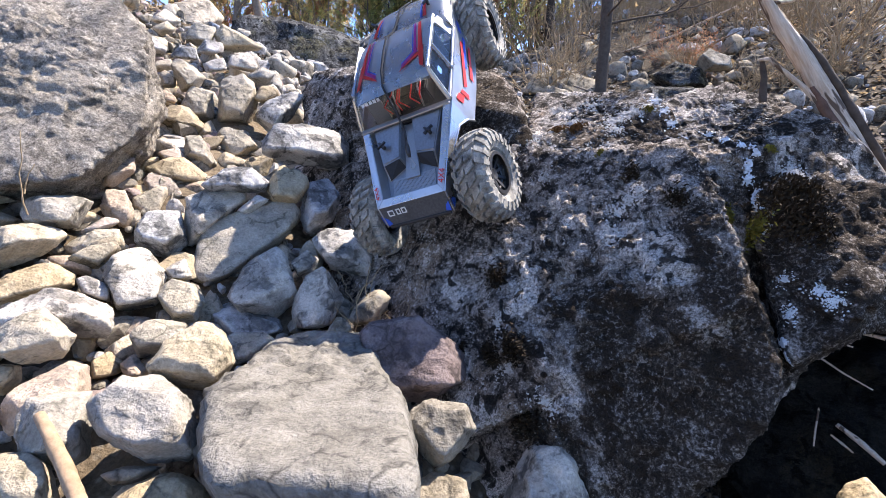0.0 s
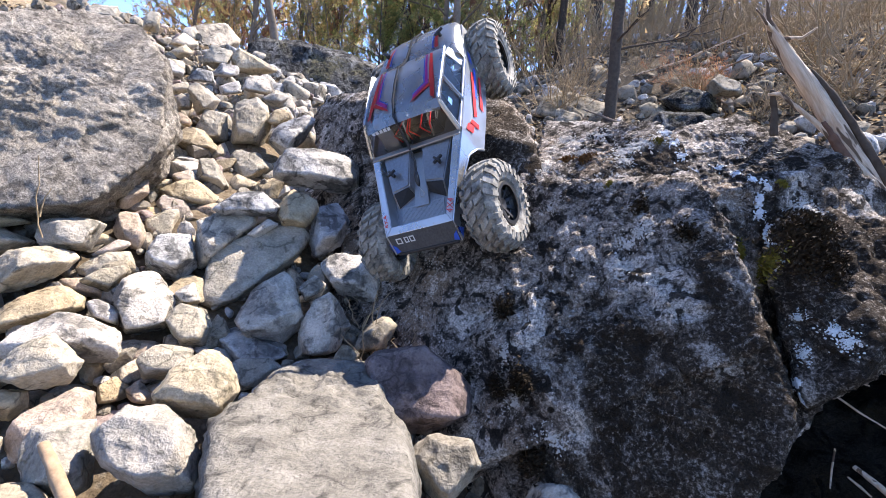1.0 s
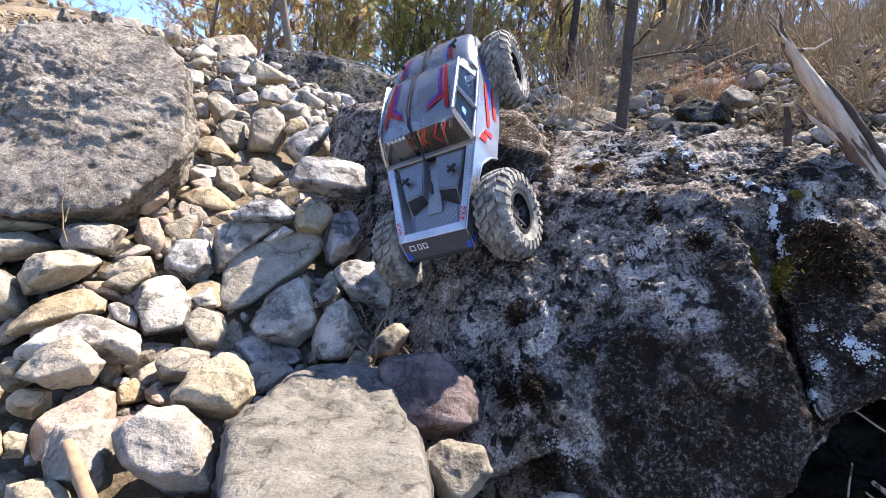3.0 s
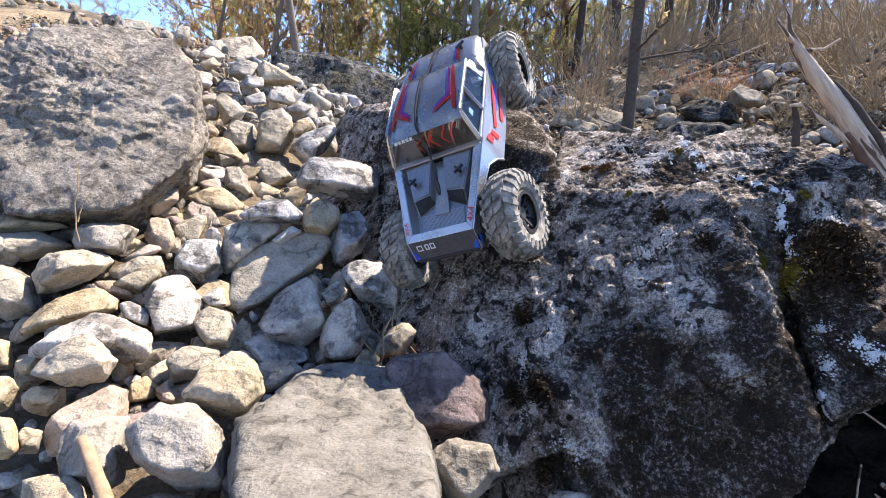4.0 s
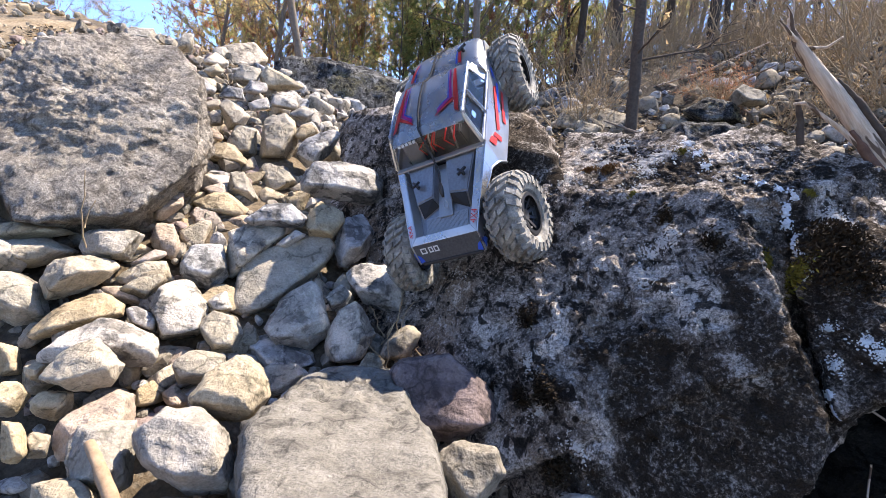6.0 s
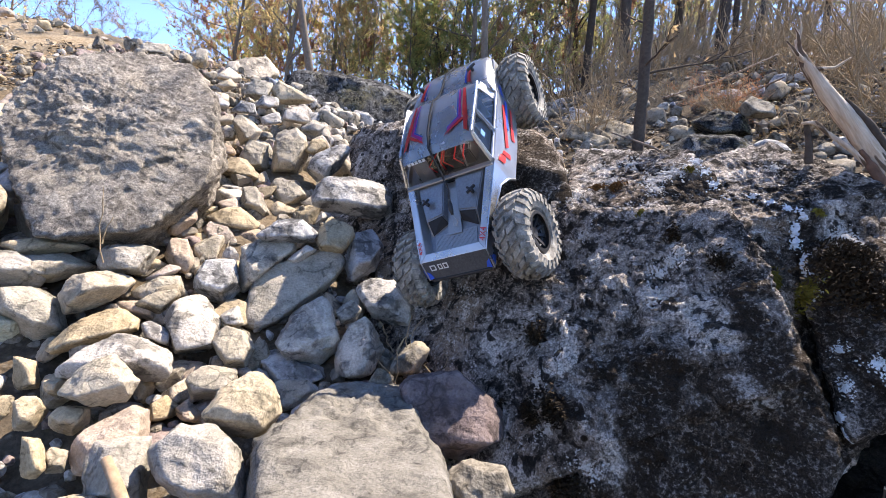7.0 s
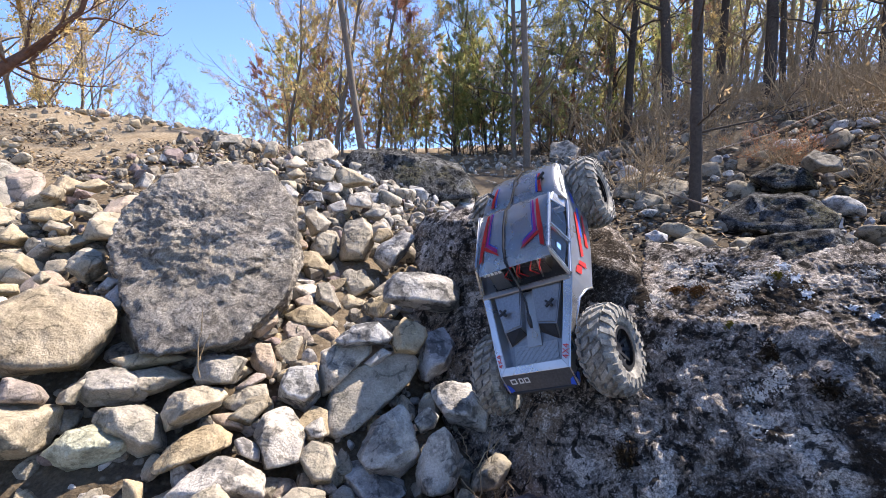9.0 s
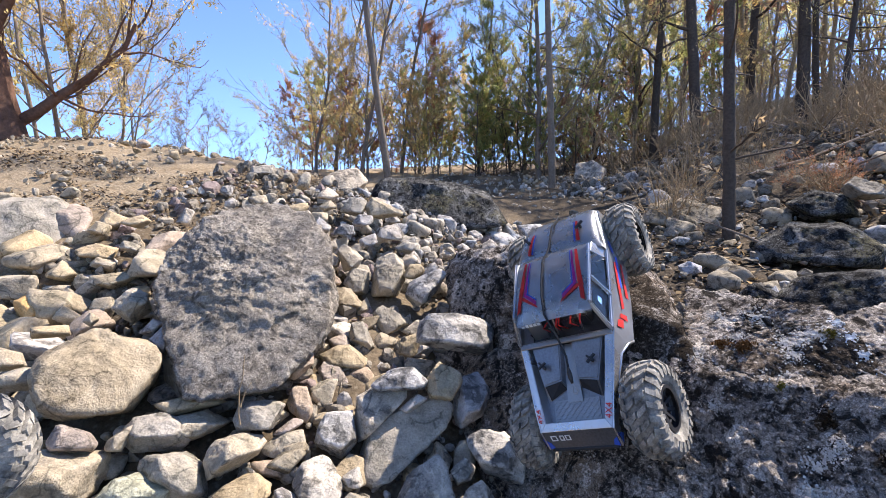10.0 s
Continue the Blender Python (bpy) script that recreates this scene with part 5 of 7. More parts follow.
        stripe(RED, [(-0.150, s * 0.0400), (-0.150, s * 0.0440), (-0.098, s * 0.0500), (-0.098, s * 0.0440)], bed)
        stripe(BLUE, [(-0.150, s * 0.0370), (-0.150, s * 0.0390), (-0.098, s * 0.0420), (-0.098, s * 0.0390)], bed)

        def door(mat, pts):
            plate("stripe", [(x, s * (half_width(x) + (waist(x) - z) * 0.10 + 0.0036), z) for x, z in pts], 0.0003, mat, car, "red sticker stripe" if mat is RED else "blue sticker stripe", 0.0, (0, s, 0))
        door(RED, [(0.046, 0.056), (0.050, 0.074), (0.036, 0.070), (0.030, 0.054)])
        door(RED, [(0.026, 0.040), (0.030, 0.064), (0.022, 0.062), (0.017, 0.042)])
        door(RED, [(0.006, 0.048), (0.012, 0.056), (-0.070, 0.074), (-0.074, 0.068)])
        door(BLUE, [(-0.030, 0.050), (-0.030, 0.058), (-0.086, 0.068), (-0.086, 0.062)])
        door(RED, [(-0.020, 0.030), (-0.020, 0.040), (-0.080, 0.052), (-0.080, 0.046)])
        door(BLUE, [(-0.090, 0.070), (-0.090, 0.078), (-0.112, 0.082), (-0.112, 0.076)])
        ex = Vector((0.129, -s * 0.0235, -0.0325)).normalized() * -1
        up = Vector((0.2, s * 0.35, 0.9)).normalized()
        ey = up.cross(ex).normalized()
        up = ex.cross(ey)
        o = Vector((0.170, s * 0.0540, 0.0600))
        m = Matrix(((ex.x, ey.x, up.x, o.x), (ex.y, ey.y, up.y, o.y), (ex.z, ey.z, up.z, o.z), (0, 0, 0, 1)))
        lettering("4X4", 0.0125, RED, car, m, "red 4X4 lettering on the front wing")
    both(stripes)

    # cord over the shell
    bm = bmesh.new()
    tube(bm, [(0.118, 0.004, 0.075), (0.090, 0.002, 0.082), (0.066, -0.004, 0.096), (0.050, -0.007, 0.120), (0.040, -0.009, 0.1325), (0.010, -0.012, 0.1360), (-0.030, -0.013, 0.1360), (-0.066, -0.012, 0.1345), (-0.086, -0.010, 0.1250), (-0.100, -0.008, 0.1215), (-0.150, -0.004, 0.1180), (-0.186, 0.0, 0.1010), (-0.200, 0.0, 0.0700)], 0.0017, 8)
    part("cord", bm, MATT, car, "black elastic cord over the roof", smooth=True)
    bm = bmesh.new()
    tube(bm, [(0.128, 0.005, 0.0690), (0.122, 0.0045, 0.0730), (0.114, 0.004, 0.0765), (0.106, 0.003, 0.0785)], [0.002, 0.0036, 0.0036, 0.002], 8)
    part("cord_clip", bm, BLACK, car, "black cord hook", smooth=True)
    bm = bmesh.new()
    tube(bm, [(0.128, 0.005, 0.069), (0.136, 0.010, 0.060), (0.139, 0.006, 0.056), (0.137, 0.000, 0.056), (0.130, 0.002, 0.062)], 0.0007, 6)
    part("wire_hook", bm, STEEL, car, "bent steel wire hook", smooth=True)

    # inside of the cab and the running gear
    bm = bmesh.new()
    bar(bm, (0.056, 0.0, 0.062), (-0.086, 0.0, 0.062), 0.140, 0.010)
    part("cab_floor", bm, BLACK, car)
    # added black backing that darkens the inside of the cab
    bm = bmesh.new()
    bar(bm, (-0.062, -0.062, 0.092), (-0.062, 0.062, 0.092), 0.003, 0.058)
    part("bulkhead", bm, BLACK, car)
    for y in (-0.012, 0.030):
        bm = bmesh.new()
        tube(bm, [(0.046, y, 0.078), (0.034, y + 0.004, 0.108), (0.012, y + 0.010, 0.114), (-0.020, y + 0.012, 0.114)], 0.0016, 8)
        part("cage_tube", bm, STEEL, car, "bare steel roll-cage tube", smooth=True)
    bm = bmesh.new()
    bar(bm, (0.034, 0.020, 0.083), (-0.030, 0.020, 0.083), 0.046, 0.030)
    bar(bm, (0.020, -0.034, 0.078), (-0.020, -0.034, 0.078), 0.034, 0.022)
    bmesh.ops.bevel(bm, geom=bm.edges[:], offset=0.002, segments=2, affect="EDGES")
    part("electronics_box", bm, BLACK, car, "black speed controller and receiver boxes")
    rng = random.Random(4)
    for k in range(8):
        bm = bmesh.new()
        y0 = rng.uniform(-0.03, 0.04)
        tube(bm, [(0.040, y0, 0.080), (0.044, y0 + rng.uniform(-0.01, 0.01), 0.100), (0.030, y0 + rng.uniform(-0.02, 0.02), 0.109), (0.005, y0 + rng.uniform(-0.02, 0.02), 0.104), (-0.02, y0, 0.095)], 0.0013, 6)
        part("wire", bm, WIRE if k % 3 else BLACK, car, "red power wire" if k % 3 else "black power wire", smooth=True)
    plate("seat_card", [(0.044, -0.058, 0.070), (0.044, -0.030, 0.070), (0.036, -0.030, 0.108), (0.036, -0.056, 0.108)], 0.002, PLATE, car, "pale grey plate behind the windscreen")
    bm = bmesh.new()
    bar(bm, (0.110, 0.0, 0.018), (-0.110, 0.0, 0.018), 0.060, 0.014)
    bar(bm, (0.170, 0.0, 0.026), (0.110, 0.0, 0.020), 0.044, 0.010)
    bmesh.ops.bevel(bm, geom=bm.edges[:], offset=0.003, segments=1, affect="EDGES")
    part("chassis", bm, BLACK, car, "black skid plate and chassis rails")
    WH = {"fl": (0.155, 0.1030, 0.012), "fr": (0.155, -0.0975, -0.010), "rl": (-0.156, 0.0985, 0.018), "rr": (-0.156, -0.0975, 0.022)}
    for a, b in (("fl", "fr"), ("rl", "rr")):
        bm = bmesh.new()
        pa, pb = Vector(WH[a]), Vector(WH[b])
        tube(bm, [pa, pb], 0.0065, 10)
        mid = (pa + pb) / 2 + (pb - pa) * 0.12
        tube(bm, [mid + Vector((-0.018, 0, 0)), mid, mid + Vector((0.018, 0, 0))], [0.008, 0.015, 0.008], 12)
        part("axle", bm, BLACK, car, "black solid axle with its housing", smooth=True)
        for s in (1, -1):
            bm = bmesh.new()
            sx = math.copysign(1, pa.x)
            tube(bm, [(pa.x - sx * 0.004, s * 0.045, 0.004 + (pa.z if s > 0 else pb.z) * 0.5), (sx * 0.060, s * 0.030, 0.016)], 0.003, 8)
            part("link", bm, STEEL, car, "thin steel suspension link", smooth=True)
            bm = bmesh.new()
            tube(bm, [(pa.x - sx * 0.012, s * 0.050, 0.006 + (pa.z if s > 0 else pb.z) * 0.5), (sx * 0.100, s * 0.042, 0.055)], [0.005, 0.006], 10)
            part("shock", bm, STEEL, car, "small coil-over shock absorber", smooth=True)
    for key, turn, steer in (("fl", 0, -4), ("fr", 180, -4), ("rl", 0, 0), ("rr", 180, 0)):
        x, y, z = WH[key]
        tilt = math.degrees(math.atan2(WH[key[0] + "l"][2] - WH[key[0] + "r"][2], 0.195))
        wheel(car, pose(x, y, z, tilt, 0, steer + turn), BLACK, "black beadlock wheel")
    return car


build_truck()


# ---- woods ----
class Wood:
    """Gathers limbs and leaves of one plant."""

    def __init__(self, seed):
        self.rng = random.Random(seed)
        self.v, self.f, self.tips = [], [], []

    def limb(self, pts, r0, r1, sides, rough=0.0):
        base = len(self.v)
        n = len(pts)
        for i, p in enumerate(pts):
            d = (pts[min(i + 1, n - 1)] - pts[max(i - 1, 0)])
            s = d.orthogonal().normalized() if i == 0 else (s - d * (s.dot(d) / max(d.length_squared, 1e-9))).normalized()
            u = d.normalized().cross(s)
            r = r0 + (r1 - r0) * i / (n - 1)
            for k in range(sides):
                a = k * 6.28319 / sides
                self.v.append(p + (s * math.cos(a) + u * math.sin(a)) * r * (1 + rough * self.rng.uniform(-1, 1) if rough else 1))
        for i in range(n - 1):
            for k in range(sides):
                j = (k + 1) % sides
                self.f.append((base + i * sides + k, base + i * sides + j, base + (i + 1) * sides + j, base + (i + 1) * sides + k))

    def path(self, start, way, length, steps, bend, lift):
        pts, d = [start.copy()], way.normalized()
        for i in range(steps):
            d = (d + Vector((self.rng.gauss(0, bend), self.rng.gauss(0, bend), self.rng.gauss(0, bend) + lift))).normalized()
            pts.append(pts[-1] + d * (length / steps))
        return pts

    def leaves(self, per, spread, long, wide, seed):
        """Clumped sprays of thin leaf blades about the twigs, as separate small quads."""
        rng = np.random.default_rng(seed)
        tips = np.array([[*p, *d] for p, d in self.tips])
        tips = tips[rng.random(len(tips)) < 0.55]
        per = max(1, int(per * 1.4))
        size = np.repeat(rng.uniform(0.5, 1.4, len(tips)), per)[:, None]
        tips = np.repeat(tips, per, axis=0)
        m = len(tips)
        d = tips[:, 3:] + (0, 0, 0.25)
        c = tips[:, :3] + d * rng.normal(0, spread * 1.7, (m, 1)) * size + rng.normal(0, spread * 0.55, (m, 3)) * size
        d = d + rng.normal(0, 0.55, (m, 3))
        d /= np.linalg.norm(d, axis=1)[:, None]
        s = np.cross(d, rng.normal(0, 1, (m, 3)))
        s /= np.linalg.norm(s, axis=1)[:, None]
        ln = (long * rng.uniform(0.5, 1.3, m))[:, None]
        wd = (wide * rng.uniform(0.5, 1.3, m))[:, None]
        v = np.stack([c - s * wd * 0.5, c + s * wd * 0.5, c + d * ln], 1).reshape(-1, 3)
        return v, np.arange(m * 3).reshape(-1, 3)


SPECS = {
    # height, trunk radius, first limb, limbs, reach, rise, lift, leaf, leaves a spray, bark, wobble
    "gold": (4.0, 0.030, 0.10, 26, 1.25, 0.9, 0.05, "LEAF_GOLD", 17, "BARK", 0.06),
    "sparse": (4.0, 0.020, 0.15, 20, 1.15, 0.9, 0.05, "LEAF_GOLD", 12, "BARK", 0.07),
    "olive": (5.0, 0.036, 0.08, 34, 1.25, 0.7, 0.04, "LEAF_OLIVE", 18, "BARK", 0.05),
    "green": (4.0, 0.036, 0.03, 40, 1.25, 0.6, 0.04, "LEAF_GREEN", 22, "BARK_DARK", 0.05),
    "rust": (3.0, 0.028, 0.05, 34, 0.95, 0.6, 0.05, "LEAF_RUST", 20, "BARK", 0.05),
    "pole": (6.0, 0.036, 0.30, 22, 1.20, 0.8, 0.05, "LEAF_OLIVE", 15, "BARK", 0.018),
    "dark": (6.0, 0.055, 0.20, 24, 1.00, 0.4, 0.02, "LEAF_OLIVE", 5, "BARK_DARK", 0.025),
    "bare": (4.0, 0.026, 0.08, 24, 1.50, 0.6, 0.05, "LEAF_TAN", 2, "TWIG", 0.07),
    "near": (5.5, 0.033, 0.06, 34, 0.75, 0.35, 0.03, "LEAF_TAN", 1, "BARK_DARK", 0.010),
    "shrub": (1.6, 0.010, 0.12, 26, 0.60, 0.8, 0.06, "LEAF_TAN", 3, "TWIG", 0.08),
}
LEAVES = {"LEAF_GOLD": LEAF_GOLD, "LEAF_OLIVE": LEAF_OLIVE, "LEAF_GREEN": LEAF_GREEN, "LEAF_RUST": LEAF_RUST, "LEAF_TAN": LEAF_TAN}
BARKS = {"BARK": BARK, "BARK_DARK": BARK_DARK, "TWIG": TWIG}


def bough(g, at, way, length, r0, lift, twigs, cheap, bare, bend=0.13):
    """A limb with its twigs; sprays of leaves gather on its outer part."""
    rng = g.rng
    limb = g.path(at, way, length, 7, bend, lift)
    g.limb(limb, r0, 0.0025, 5 if not cheap else 4)
    for q in range(twigs):
        b = rng.uniform(0.3, 1.0) * 7
        j = min(int(b), 6)
        p = limb[j].lerp(limb[j + 1], b - j)
        d = (limb[j + 1] - limb[j]).normalized() + Vector((rng.gauss(0, 0.6), rng.gauss(0, 0.6), rng.gauss(0, 0.45) + 0.2))
        tw = g.path(p, d, length * rng.uniform(0.18, 0.42), 3, 0.22, 0.05)
        if not cheap or bare:
            g.limb(tw, 0.0035, 0.0012, 3)
        if bare and not cheap:
            for z in range(2):
                e = g.path(tw[rng.randrange(1, 4)], d + Vector((rng.gauss(0, 0.8), rng.gauss(0, 0.8), rng.gauss(0, 0.6))), length * 0.16, 2, 0.2, 0.03)
                g.limb(e, 0.002, 0.001, 3)
        for z in (1, 3):
            if rng.random() < 0.8:
                g.tips.append((tw[z], (tw[z] - tw[z - 1]).normalized()))
    return limb


def plant(kind, seed, cheap=False):
    """One tree at its natural height in metres: trunk mesh, crown mesh, height."""
    g = Wood(seed)
    rng = g.rng
    h, r, start, limbs, reach, rise, lift, leaf, per, bark, wobble = SPECS[kind]
    bare = kind in ("bare", "dark", "near", "shrub")
    if cheap:
        limbs = int(limbs * 0.65)
    trunk = g.path(Vector((0, 0, -0.15)), Vector((0, 0, 1)), h + 0.15, 14, wobble, 0.03)
    if kind == "near":
        g.limb([trunk[k // 8].lerp(trunk[min(k // 8 + 1, 14)], k % 8 / 8) for k in range(113)], r, r * 0.18, 12, 0.13)
    else:
        g.limb(trunk, r * (1.0 if not cheap else 0.6), r * 0.18, 9 if not cheap else 6, 0.06)
    for k in range(limbs):
        t = start + (1 - start) * (k + rng.random()) / limbs
        i = min(int(t * 14), 13)
        at = trunk[i].lerp(trunk[i + 1], t * 14 - i)
        a = rng.uniform(0, 6.28319)
        taper = (1 - t) ** 0.7 + 0.15 if kind not in ("bare", "shrub") else 0.6 + 0.4 * (1 - t)
        length = reach * taper * rng.choice((0.45, 0.7, 0.9, 1.0, 1.3))
        bough(g, at, Vector((math.cos(a), math.sin(a), rise * rng.uniform(0.3, 1.5))), length, max(0.004, r * (0.36 if kind != "near" else 0.22) * taper), lift, 4 if kind == "near" else 5 if cheap else 7, cheap, bare)
    tm = make_mesh("trunk", [tuple(p) for p in g.v], g.f, BARKS[bark])
    cv, cf = g.leaves(int(per * 3.6) if not cheap else max(2, int(per * 1.4)), 0.040, 0.030 if not cheap else 0.070, 0.012 if not cheap else 0.030, seed)
    return tm, make_mesh("crown", cv, cf, LEAVES[leaf], False), h


def old_cedar(x, y):
    """The big cedar on the crest: thick shaggy trunk, and long limbs rising to one side."""
    g = Wood(41)
    rng = g.rng
    trunk = [Vector(p) for p in ((0, 0, -0.2), (0.0, 0, 0.0), (-0.03, 0.0, 0.25), (-0.06, 0, 0.55), (-0.08, 0, 0.95), (-0.12, 0.02, 1.6), (-0.10, 0.05, 2.6), (-0.05, 0.1, 3.8))]
    base = len(g.v)
    g.limb(trunk, 0.15, 0.05, 22)
    for i in range(len(trunk)):
        for k in range(22):
            q = base + i * 22 + k
            flare = 1.28 - 0.14 * i if i < 3 else 1.0
            g.v[q] = trunk[i] + (g.v[q] - trunk[i]) * flare * (1 + 0.13 * math.sin(k * 2.3 + i * 0.3) + 0.06 * math.sin(k * 5.1))
    # limb starts, ways, lengths and thickness
    for z, way, length, r in ((0.02, (0.9, 0.8, 0.5), 1.0, 0.036), (0.45, (0.8, 0.6, 0.8), 1.2, 0.028), (0.62, (0.7, 0.5, 0.9), 0.8, 0.024),
                              (1.05, (0.6, 0.2, 1.0), 1.5, 0.04), (1.45, (0.9, 0.4, 0.5), 1.8, 0.04), (1.9, (1.0, 0.1, 0.6), 1.5, 0.035), (0.9, (-0.8, 0.4, 0.8), 1.5, 0.04),
                              (1.7, (-0.8, -0.5, 0.6), 1.4, 0.04), (2.4, (0.7, 0.6, 0.7), 1.3, 0.03), (2.9, (-0.2, -0.8, 0.8), 1.1, 0.03), (3.3, (0.6, -0.3, 0.8), 1.0, 0.025)):
        main = g.path(Vector((-0.04, 0, z)), Vector(way), length, 7, 0.17, 0.09)
        g.limb(main, r, r * 0.22, 8)
        for q in range(9):
            b = rng.uniform(0.35, 1.0) * 7
            j = min(int(b), 6)
            p = main[j].lerp(main[j + 1], b - j)
            d = (main[j + 1] - main[j]).normalized() + Vector((rng.gauss(0.15, 0.5), rng.gauss(0, 0.5), rng.gauss(0.1, 0.45)))
            bough(g, p, d, rng.uniform(0.3, 0.8), 0.008, 0.04, 6, False, False)
    root = new("tree")
    root.matrix_basis = pose(x, y, float(ground_height(x, y)) - 0.02)
    new("trunk", make_mesh("trunk", [tuple(p) for p in g.v], g.f, BARK_RED)).parent = root
    cv, cf = g.leaves(34, 0.036, 0.026, 0.010, 41)
    new("crown", make_mesh("crown", cv, cf, LEAF_GOLD, False)).parent = root
    tagged(root, "big old cedar with shaggy red-brown bark and long low limbs", "tree", "trees of the wood")


PLANTS, TREES = {}, []
WORDS = {
    "gold": ("young cedar with golden-brown sunlit foliage", "tree"), "sparse": ("thin cedar with sparse golden foliage", "tree"),
    "olive": ("tall cedar with olive-green foliage", "tree"), "green": ("dense dark green cedar", "tree"), "rust": ("dying cedar with rust-brown foliage", "tree"),
    "pole": ("slender straight cedar trunk with a high crown", "tree"), "dark": ("dark bare-limbed tree trunk among the woods", "tree"),
    "bare": ("leafless grey-brown thicket tree", "tree"), "near": ("slim dark cedar trunk with short dead twigs", "tree"),
    "shrub": ("small leafless shrub on the crest of the bank", "shrub"),
}


def tree(kind, x, y, height, lean=0.0, turn=0):
    cheap = math.hypot(x, y) > 8.5 or y < 0 or (height < 2.1 and y > 5.0) or math.degrees(math.atan2(x, y)) > 55
    options = PLANTS.setdefault((kind, cheap), [])
    want = 1 if kind in ("near", "rust") else 3 if kind in ("gold", "bare", "dark", "olive") else 2
    if len(options) < want:
        options.append(plant(kind, 100 + 13 * len(PLANTS) + 7 * len(options), cheap))
    tm, cm, h = options[(len(TREES) * 7 + len(options)) % len(options)]
    s = height / h
    root = new("tree" if kind != "shrub" else "shrub")
    root.matrix_basis = pose(x, y, float(ground_height(x, y)) - 0.02, 0, lean, 0) @ pose(0, 0, 0, 0, 0, turn) @ Matrix.Diagonal((s, s, s, 1))
    for name, me in (("trunk", tm), ("crown", cm)):
        ob = new(name, me)
        ob.parent = root
    tagged(root, WORDS[kind][0], WORDS[kind][1], "shrubs of the crest" if kind == "shrub" else "trees of the wood")
    TREES.append(root)


def brush_mesh(seed):
    g = Wood(seed)
    rng = g.rng
    for k in range(17):
        a, q = rng.uniform(0, 6.28319), rng.uniform(0.0, 0.28)
        p = Vector((q * math.cos(a), q * math.sin(a), -0.05))
        stem = g.path(p, Vector((math.cos(a) * rng.uniform(0, 1.1), math.sin(a) * rng.uniform(0, 1.1), 1)), rng.uniform(0.5, 1.3), 6, 0.16, 0.0)
        g.limb(stem, 0.0098, 0.0034, 4)
        for j in range(6):
            i = rng.randrange(1, 6)
            d = (stem[i + 1] - stem[i]) * 8 + Vector((rng.gauss(0, 0.7), rng.gauss(0, 0.7), rng.gauss(0, 0.5)))
            tw = g.path(stem[i], d, rng.uniform(0.12, 0.45), 4, 0.25, 0.0)
            g.limb(tw, 0.0048, 0.0018, 3)
            g.tips.append((tw[-1], (tw[-1] - tw[-2]).normalized()))
    return g


BRUSH = []


def brush(x, y, size, turn):
    """A tangle of dry stems with a few dead leaves."""
    if len(BRUSH) < 4:
        g = brush_mesh(900 + len(BRUSH))
        cv, cf = g.leaves(1, 0.03, 0.035, 0.02, len(BRUSH))
        BRUSH.append((make_mesh("stems", [tuple(p) for p in g.v], g.f, TWIG), make_mesh("leaves", cv, cf, LEAF_TAN, False)))
    a, b = BRUSH[int(turn) % len(BRUSH)]
    root = new("brush")
    root.matrix_basis = pose(x, y, float(ground_height(x, y)), 0, 0, turn) @ Matrix.Diagonal((size, size, size, 1))
    for name, me in (("stem_tangle", a), ("foliage", b)):
        new(name, me).parent = root
    tagged(root, "tangle of dry leafless brush on the woodland floor", "bush", "dry brush")


old_cedar(-2.89, 1.85)
tree("gold", -4.03, 3.33, 3.6, 4.0, 318)
tree("sparse", -3.17, 2.79, 2.2, 5.0, 130)
tree("gold", -3.64, 2.85, 2.8, 0.0, 183)
tree("sparse", -3.47, 3.33, 1.7, 8.0, 353)
tree("sparse", -4.83, 3.61, 4.2, 0.0, 333)
tree("sparse", -4.74, 4.47, 2.4, 0.0, 271)
tree("sparse", -5.63, 4.99, 2.2, 0.0, 14)
tree("shrub", -3.81, 4.64, 0.77, 0.0, 238)
tree("shrub", -3.35, 4.48, 0.72, 0.0, 127)
tree("shrub", -4.33, 4.85, 1.2, 0.0, 332)
tree("shrub", -4.20, 6.20, 0.93, 0.0, 26)
tree("shrub", -4.18, 6.81, 0.99, 0.0, 80)
tree("gold", -2.92, 5.44, 3.0, -3.0, 57)
tree("gold", -3.12, 6.46, 4.2, 0.0, 190)
tree("sparse", -2.25, 5.53, 3.4, 2.0, 240)
tree("pole", -1.50, 4.20, 6.0, -5.0, 126)
tree("gold", -2.17, 5.13, 3.6, 0.0, 194)
tree("gold", -2.07, 6.43, 4.0, 0.0, 278)
tree("rust", -1.94, 6.89, 2.4, 0.0, 52)
tree("rust", -3.11, 7.34, 1.8, 0.0, 293)
tree("olive", -1.61, 7.78, 2.2, 0.0, 127)
tree("green", -1.00, 6.87, 3.4, 0.0, 6)
tree("gold", -0.33, 7.13, 4.2, 0.0, 110)
tree("pole", 0.02, 4.53, 6.0, 1.0, 143)
tree("olive", -0.11, 5.53, 4.6, 0.0, 93)
tree("green", -0.49, 6.32, 2.2, 0.0, 199)
tree("bare", 0.33, 6.92, 3.5, 6.0, 81)
tree("green", 0.67, 7.09, 2.6, 0.0, 36)
tree("bare", 0.46, 5.70, 2.2, 8.0, 71)
tree("olive", 1.32, 7.60, 5.5, 0.0, 316)
tree("dark", 1.38, 6.57, 6.0, 1.0, 316)
tree("green", 1.57, 8.27, 6.0, 0.0, 227)
tree("rust", 2.24, 8.62, 4.5, 0.0, 64)
tree("dark", 1.46, 5.10, 6.0, 2.0, 67)
tree("olive", 2.28, 9.13, 6.0, 0.0, 0)
tree("near", 0.755, 2.317, 4.6, 1.0, 90)
tree("dark", 2.46, 6.45, 6.0, 0.0, 2)
